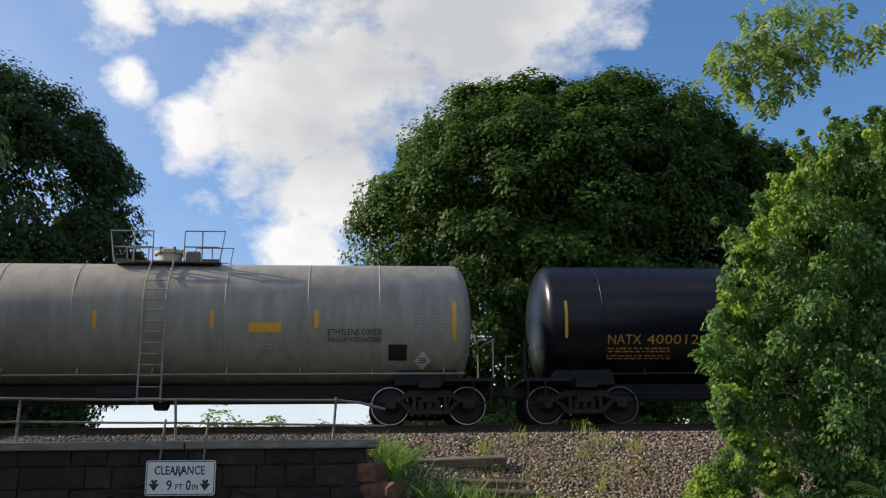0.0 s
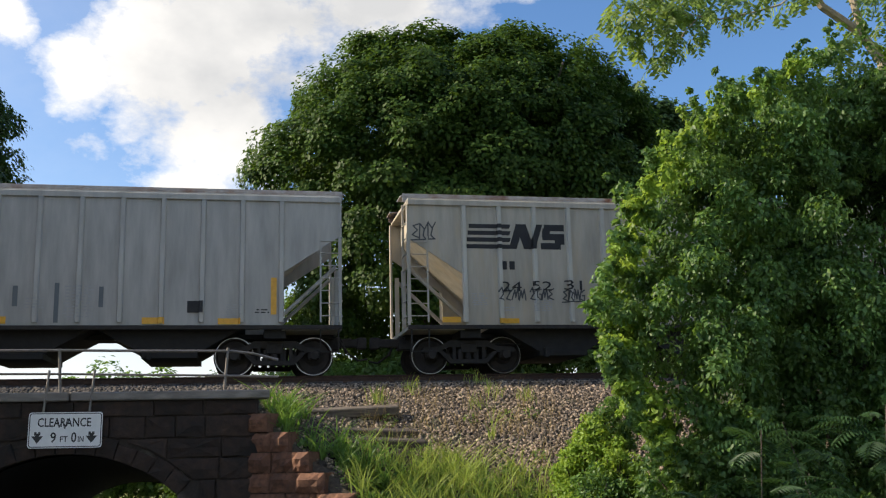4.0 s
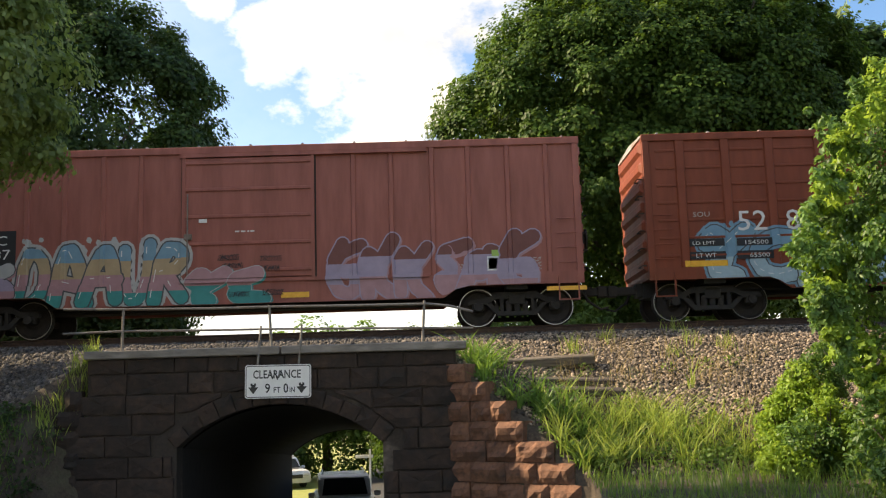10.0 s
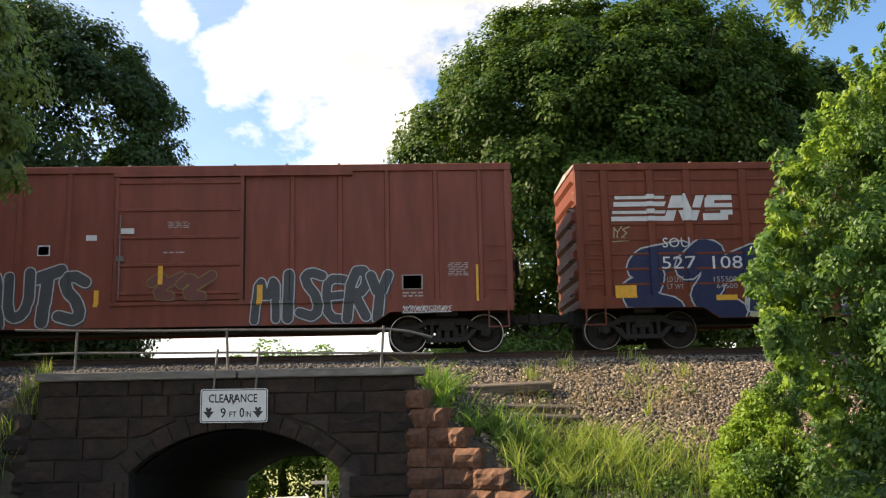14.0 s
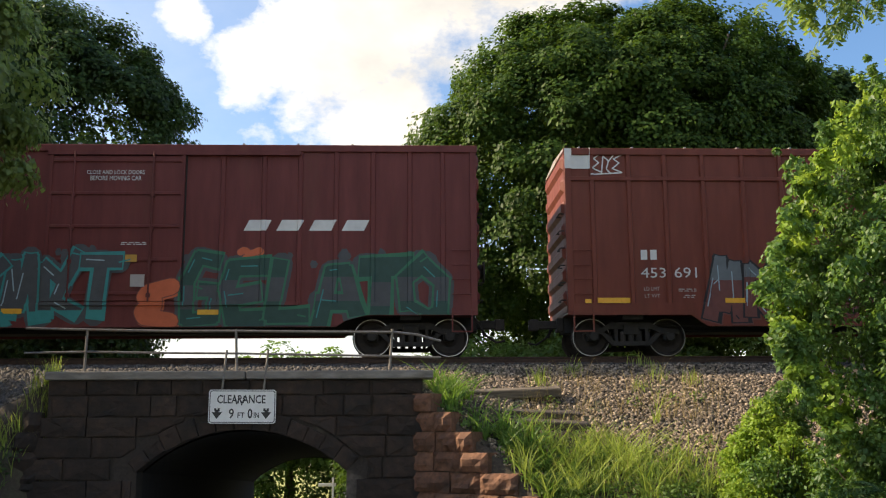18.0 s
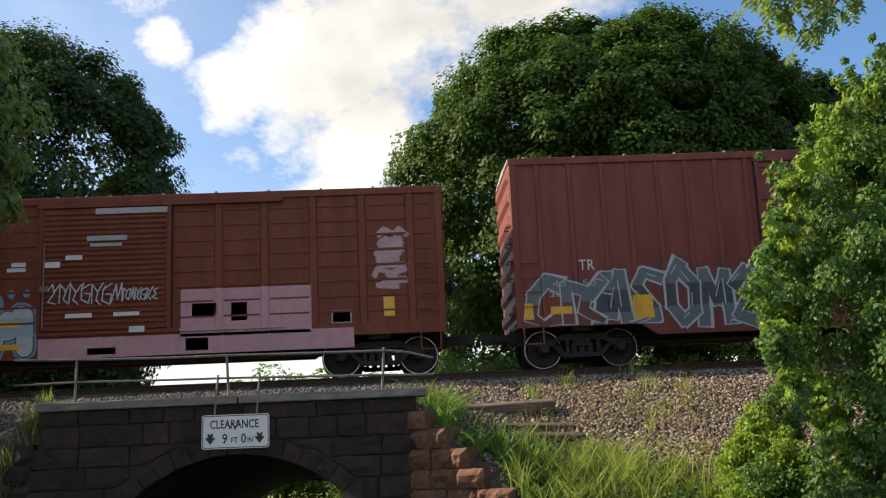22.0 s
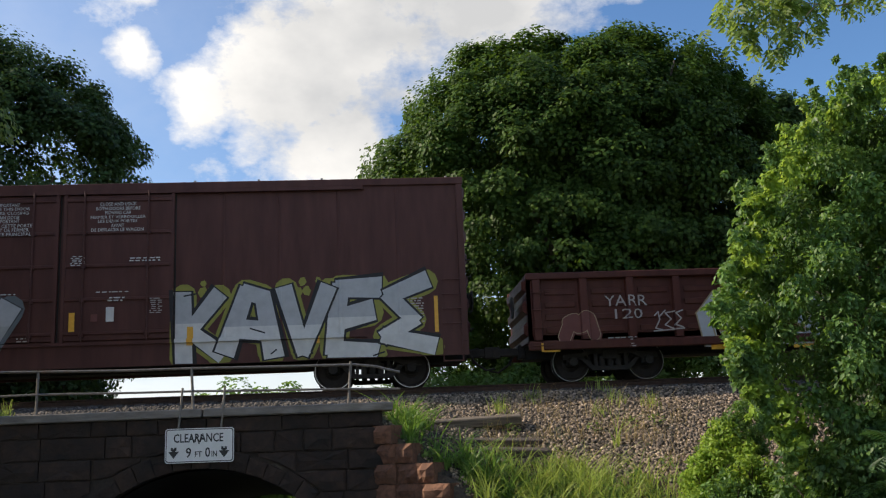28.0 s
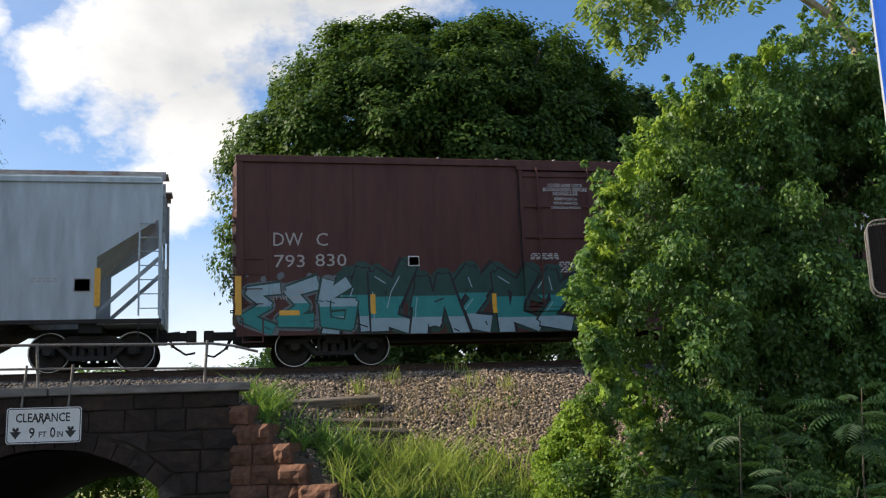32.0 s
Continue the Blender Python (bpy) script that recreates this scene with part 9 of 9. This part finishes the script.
for x in (-0.455, 0.435):
    bm = bmesh.new()
    for pts in ([(x - 0.05, -0.03), (x - 0.05, -0.085), (x - 0.012, -0.085), (x - 0.012, -0.03)], [(x + 0.012, -0.03), (x + 0.012, -0.085), (x + 0.05, -0.085), (x + 0.05, -0.03)],
                [(x - 0.095, -0.10), (x, -0.225), (x + 0.095, -0.10)], [(x - 0.03, -0.055), (x + 0.03, -0.055), (x + 0.03, -0.11), (x - 0.03, -0.11)]):
        bm.faces.new([bm.verts.new((a, -0.004, b)) for a, b in pts])
    part("arrow", bm, M_BLACK, plate)
for x0, x1 in ((-3.43, -3.36), (-2.67, -2.60)):
    bm = bmesh.new()
    tube(bm, (x0, WALL_Y - 0.10, 3.55), (x1, WALL_Y - 0.07, 4.40), 0.022, 8)
    part("sign_post", bm, M_PIPE, sign)


# ---- ballast ----
def rocks(name, pts, size, seed, mat):
    """Broken stones: squashed, turned twenty-sided lumps."""
    rng = np.random.default_rng(seed)
    g = (1 + 5 ** 0.5) / 2
    base = np.array([(-1, g, 0), (1, g, 0), (-1, -g, 0), (1, -g, 0), (0, -1, g), (0, 1, g), (0, -1, -g), (0, 1, -g), (g, 0, -1), (g, 0, 1), (-g, 0, -1), (-g, 0, 1)]) / 1.9
    tri = np.array([(0, 11, 5), (0, 5, 1), (0, 1, 7), (0, 7, 10), (0, 10, 11), (1, 5, 9), (5, 11, 4), (11, 10, 2), (10, 7, 6), (7, 1, 8), (3, 9, 4), (3, 4, 2), (3, 2, 6), (3, 6, 8), (3, 8, 9), (4, 9, 5), (2, 4, 11), (6, 2, 10), (8, 6, 7), (9, 8, 1)])
    n = len(pts)
    q = rng.normal(size=(n, 4))
    q /= np.linalg.norm(q, axis=1)[:, None]
    w, x, y, z = q.T
    R = np.stack([np.stack([1 - 2 * (y * y + z * z), 2 * (x * y - z * w), 2 * (x * z + y * w)], -1), np.stack([2 * (x * y + z * w), 1 - 2 * (x * x + z * z), 2 * (y * z - x * w)], -1),
                  np.stack([2 * (x * z - y * w), 2 * (y * z + x * w), 1 - 2 * (x * x + y * y)], -1)], 1)
    sc = size * (0.55 + 0.9 * rng.random((n, 1))) * (0.6 + 0.7 * rng.random((n, 3)))
    V = base[None] * sc[:, None, :] * (0.8 + 0.4 * rng.random((n, 12, 1)))
    V = np.einsum("nij,nkj->nki", R, V) + np.asarray(pts)[:, None, :]
    F = (tri[None] + 12 * np.arange(n)[:, None, None]).reshape(-1, 3)
    return mesh_np(name, V.reshape(-1, 3), F, mat)


def scatter_bank(n, x0, x1, y0, y1, keep, seed, lift=0.0):
    rng = random.Random(seed)
    out = []
    while len(out) < n:
        x, y = rng.uniform(x0, x1), rng.uniform(y0, y1)
        foot, low = bank_foot(x)
        if y > foot + 0.05 and rng.random() < keep(x, y):
            out.append((x, y, bank_z(x, y) + lift))
    return out


def stony(x, y):
    """How stony the right slope is: bare at the crest and in a wide tongue down the middle."""
    v = 0.5 + 0.9 * wobble(x, y, 11, 0.55)
    if y > 20.9:
        return 1.0
    if x > 3.4:
        return max(0.25, min(1, 1.05 - 0.5 * max(0, 5 - x) + v * 0.4))
    return max(0.12, min(1.0, 0.15 + 0.35 * v + max(0, y - 20.2)))


thing("ballast", "grey-brown crushed stone ballast on the sunlit slope", "ballast", kind="stuff",
      data=rocks("ballast", scatter_bank(30000, -0.2, 9.5, 16.9, 22.6, stony, 3), 0.031, 7, M_BALLAST))
thing("grimy_ballast", "dark grimy ballast along the rails and over the bridge", "ballast", kind="stuff",
      data=rocks("grimy_ballast", scatter_bank(4600, -7.2, 0.3, 20.4, 23.3, lambda x, y: 1, 4) + scatter_bank(9000, -12, -6.65, 17.2, 23.2, lambda x, y: 0.9, 5)
                 + scatter_bank(2600, -7, 0.3, 18.9, 20.6, lambda x, y: 0.8, 6) + scatter_bank(2400, -0.2, 13, 22.5, 23.3, lambda x, y: 1, 8), 0.04, 9, M_BALLAST_DARK))

# old ties thrown down the slope
for name, x, y, ln, rz, ry_, mat in (("old_tie", 1.75, 20.35, 2.75, 3, -2, M_TIE_GREY), ("old_tie", 2.45, 19.75, 1.9, 4, 2, M_TIE), ("old_tie", 2.85, 19.4, 1.25, -4, 3, M_TIE)):
    z = bank_z(x, y)
    thing(name, "old weathered railway tie lying on the slope", "railway tie", pose(x, y, z - 0.07, 14, ry_, rz), data=mesh_bm(name, boxes((-ln / 2, ln / 2, -0.12, 0.12, 0, 0.19), bev=0.02), mat))

# ---- beyond the tunnel: field, street-name post, cars ----
thing("field", "mown sunlit yellow-green field beyond the tunnel", "field", kind="structure",
      data=grid_mesh("field", steps(-40, 40, 4), steps(46, 120, 4), lambda x, y: -1.72 + 0.05 * wobble(x, y, 1, 0.2), surf("mown_grass", (0.22, 0.25, 0.06), (0.34, 0.34, 0.09), 3.0, 0.95, 0.1)))
post = thing("street_post", "white wooden post with two name boards", "sign post", pose(-3.9, 52, -1.75))
part("post", boxes((-0.05, 0.05, -0.05, 0.05, 0, 2.15), bev=0.01), M_WHITE, post)
part("board", boxes((-0.75, 0.16, -0.02, 0.02, 1.72, 1.88), bev=0.01), M_WHITE, post)

M_CARWHITE = surf("car_white", (0.70, 0.71, 0.72), (0.76, 0.77, 0.78), 4, 0.25, 0.0)
M_GLASS = surf("car_glass", (0.02, 0.025, 0.03), (0.03, 0.035, 0.04), 4, 0.08, 0.0)
M_TYRE = surf("tyre", (0.02, 0.02, 0.02), (0.03, 0.03, 0.03), 20, 0.9, 0.1)
M_LAMP = surf("lamp_glass", (0.6, 0.6, 0.62), (0.7, 0.7, 0.72), 9, 0.15, 0.0)


def suv(label):
    """A family car facing -y, origin on the road under its middle."""
    ob = thing("suv", label, "car")
    bm = bmesh.new()
    lower = [(-2.3, 0.32), (2.3, 0.32), (2.32, 0.7), (2.15, 0.95), (1.3, 1.02), (-1.2, 1.02), (-2.2, 1.0), (-2.32, 0.72)]
    prism(bm, [(-y, z) for y, z in lower], -0.93, 0.93)
    cabin = [(-1.25, 1.0), (2.05, 1.0), (1.85, 1.45), (1.5, 1.62), (-0.35, 1.64), (-0.62, 1.56)]
    prism(bm, [(-y, z) for y, z in [(-a, b) for a, b in cabin][::-1]], -0.80, 0.80)
    bm.transform(Matrix.Rotation(math.pi / 2, 4, "Z"))
    bmesh.ops.recalc_face_normals(bm, faces=bm.faces)
    bmesh.ops.bevel(bm, geom=[e for e in bm.edges], offset=0.05, segments=2, affect="EDGES")
    body = part("body", bm, M_CARWHITE, ob)
    bm = bmesh.new()
    bm.faces.new([bm.verts.new(v) for v in ((-0.70, -1.215, 1.06), (0.70, -1.215, 1.06), (0.62, -0.685, 1.52), (-0.62, -0.685, 1.52))])
    bmesh.ops.recalc_face_normals(bm, faces=bm.faces)
    for v in bm.verts:
        v.co += Vector((0, -0.05, 0.03))
    part("windscreen", bm, M_GLASS, ob)
    for s in (-1, 1):
        part("side_window", boxes((s * 0.80 - 0.012, s * 0.80 + 0.012, -0.6, 1.6, 1.1, 1.48)), M_GLASS, ob)
        part("mirror", boxes((s * 1.02 - 0.1, s * 1.02 + 0.1, -0.95, -0.8, 1.0, 1.16), bev=0.03), M_CARWHITE, ob)
        part("headlight", boxes((s * 0.68 - 0.17, s * 0.68 + 0.17, -2.34, -2.2, 0.68, 0.84), bev=0.03), M_LAMP, ob)
        part("roof_rail", tube(bmesh.new(), (s * 0.66, -0.4, 1.70), (s * 0.66, 1.4, 1.70), 0.022), M_CARWHITE, ob)
        for y in (-1.42, 1.42):
            part("wheel", lathe(bmesh.new(), [(0.12, -0.11), (0.30, -0.12), (0.34, -0.09), (0.34, 0.09), (0.30, 0.12), (0.12, 0.11)], 20, "X"), M_TYRE, ob, at=pose(s * 0.80, y, 0.34))
    part("grille", boxes((-0.45, 0.45, -2.345, -2.25, 0.58, 0.78), bev=0.02), M_BLACK, ob)
    return ob


# the lane as the cars drive it, towards the camera: metres driven, x, y
LANE = [(0, -14.5, 66.0), (12, -8.6, 55.5), (19, -6.2, 49.0), (25, -5.0, 43.2), (29, -4.4, 39.2), (33, -3.7, 35.3), (37, -3.15, 31.3), (45, -3.04, 23.3), (55, -3.04, 13.3), (70, -3.3, -1.7), (95, -6.5, -26.5), (130, -12, -61)]


def lane_pose(d):
    d = max(0.0, min(LANE[-1][0] - 0.01, d))
    for (da, xa, ya), (db, xb, yb) in zip(LANE, LANE[1:]):
        if da <= d < db:
            k = (d - da) / (db - da)
            x, y = xa + (xb - xa) * k, ya + (yb - ya) * k
            return pose(x, y, road_z(y) - 0.045, 0, 0, math.degrees(math.atan2(xb - xa, ya - yb)))
    return None


VEHICLES = [(suv("white family car with roof rails coming down the lane"), -14.0, 5.0), (suv("white car following along the lane"), -39.5, 5.0)]

# ---- blue road sign near the camera ----
M_SIGNBLUE = surf("sign_blue", (0.02, 0.12, 0.62), (0.03, 0.15, 0.70), 3, 0.4, 0.0)
M_SIGNCREAM = surf("sign_cream", (0.74, 0.66, 0.52), (0.80, 0.72, 0.58), 3, 0.5, 0.0)
info = thing("blue_sign", "blue and cream street sign with white lettering on a steel post", "road sign", pose(5.50, 7.037, 0, 0, 0, -32))
bm = bmesh.new()
prism(bm, [(x + 0.45, z + 5.62) for x, z in rounded(0.45, 1.5, 0.07)], 0, 0.012)
board = part("board", bm, M_WHITE, info)
bm = bmesh.new()
prism(bm, [(0.03, 5.38), (0.87, 5.98), (0.87, 7.05), (0.82, 7.09), (0.08, 7.09), (0.03, 7.04)], -0.004, 0.0)
part("blue_panel", bm, M_SIGNBLUE, board)
bm = bmesh.new()
prism(bm, [(0.055, 4.19), (0.11, 4.16), (0.80, 4.16), (0.845, 4.2), (0.845, 5.9), (0.055, 5.34)], -0.004, 0.0)
part("cream_panel", bm, M_SIGNCREAM, board)
bm = frame_ring(0.435, 1.485, 0.06, 0.02, 0)
bm.transform(Matrix.Translation((0.45, -0.006, 5.62)))
part("edge_line", bm, M_SIGNBLUE, board)
for words, x0, z0, x1, h, mat in (("NEX", 0.09, 5.70, 0.45, 0.26, M_WHITE), ("SP", 0.11, 4.97, 0.33, 0.20, M_SIGNBLUE)):
    line = sign_text(words, x0, z0, x1, h, board, mat, -0.007)
    for v in line.data.vertices:
        v.co.z += 0.42 * (v.co.x - x0)
part("post", tube(bmesh.new(), (0.45, 0.06, 0.9), (0.45, 0.06, 7.0), 0.035, 10), M_PIPE, info)
basket = part("mesh_basket", boxes((-0.22, 0.40, 0.30, 0.31, 4.0, 4.6)), M_MESH, info, "black wire mesh basket in a rounded frame")
bm = bmesh.new()
ring = [(x + 0.09, 0.14, z + 4.30) for x, z in rounded(0.33, 0.32, 0.09)]
pipe(bm, ring + ring[:1], 0.009, 6)
ring2 = [(x, 0.36, z) for x, y, z in ring]
pipe(bm, ring2 + ring2[:1], 0.010, 6)
pipe(bm, [(0.02, 0.10, 4.64), (0.45, 0.06, 4.70)], 0.012, 6)
pipe(bm, [(0.1, 0.14, 3.98), (0.45, 0.06, 3.95)], 0.012, 6)
part("frame", bm, M_PIPE, basket)
bm = bmesh.new()
for i in range(-9, 10):
    a = i * 0.035
    tube(bm, (0.09 + a, 0.15, 4.30 - 0.31), (0.09 + a, 0.15, 4.30 + 0.31), 0.0022, 4)
    tube(bm, (0.09 - 0.32, 0.15, 4.30 + a * 0.97), (0.09 + 0.32, 0.15, 4.30 + a * 0.97), 0.0022, 4)
part("mesh", bm, M_MESH, basket)

# ---- what moves ----
def motions():
    place = {ob: u for ob, u in CARS}
    for ob, u in CARS:
        walk(ob, [(t, pose(u + travel(t), TRACK_Y, RAIL_Z)) for t in range(0, 33)])
    # wheels roll while their car is near the bridge
    step = 2 / FPS
    for w, dx, car in WHEELSETS:
        u = place[car]
        times = [k * step for k in range(int(32 / step) + 1) if -20 < u + travel(k * step) < 24]
        first = times[0]
        rows = [] if first < 0.01 else [(0.0, 0.0)]
        rows += [(t, math.degrees((travel(t) - travel(first)) / WHEEL_R)) for t in times]
        if rows[-1][0] < 31.99:
            rows.append((32.0, rows[-1][1]))
        walk(w, [(t, pose(dx, 0, WHEEL_R, 0, a, 0)) for t, a in rows])

    # cars come down the lane and pass under the bridge
    for ob, start, speed in VEHICLES:
        walk(ob, [(t, lane_pose(start + speed * t)) for t in range(0, 33)])


motions()
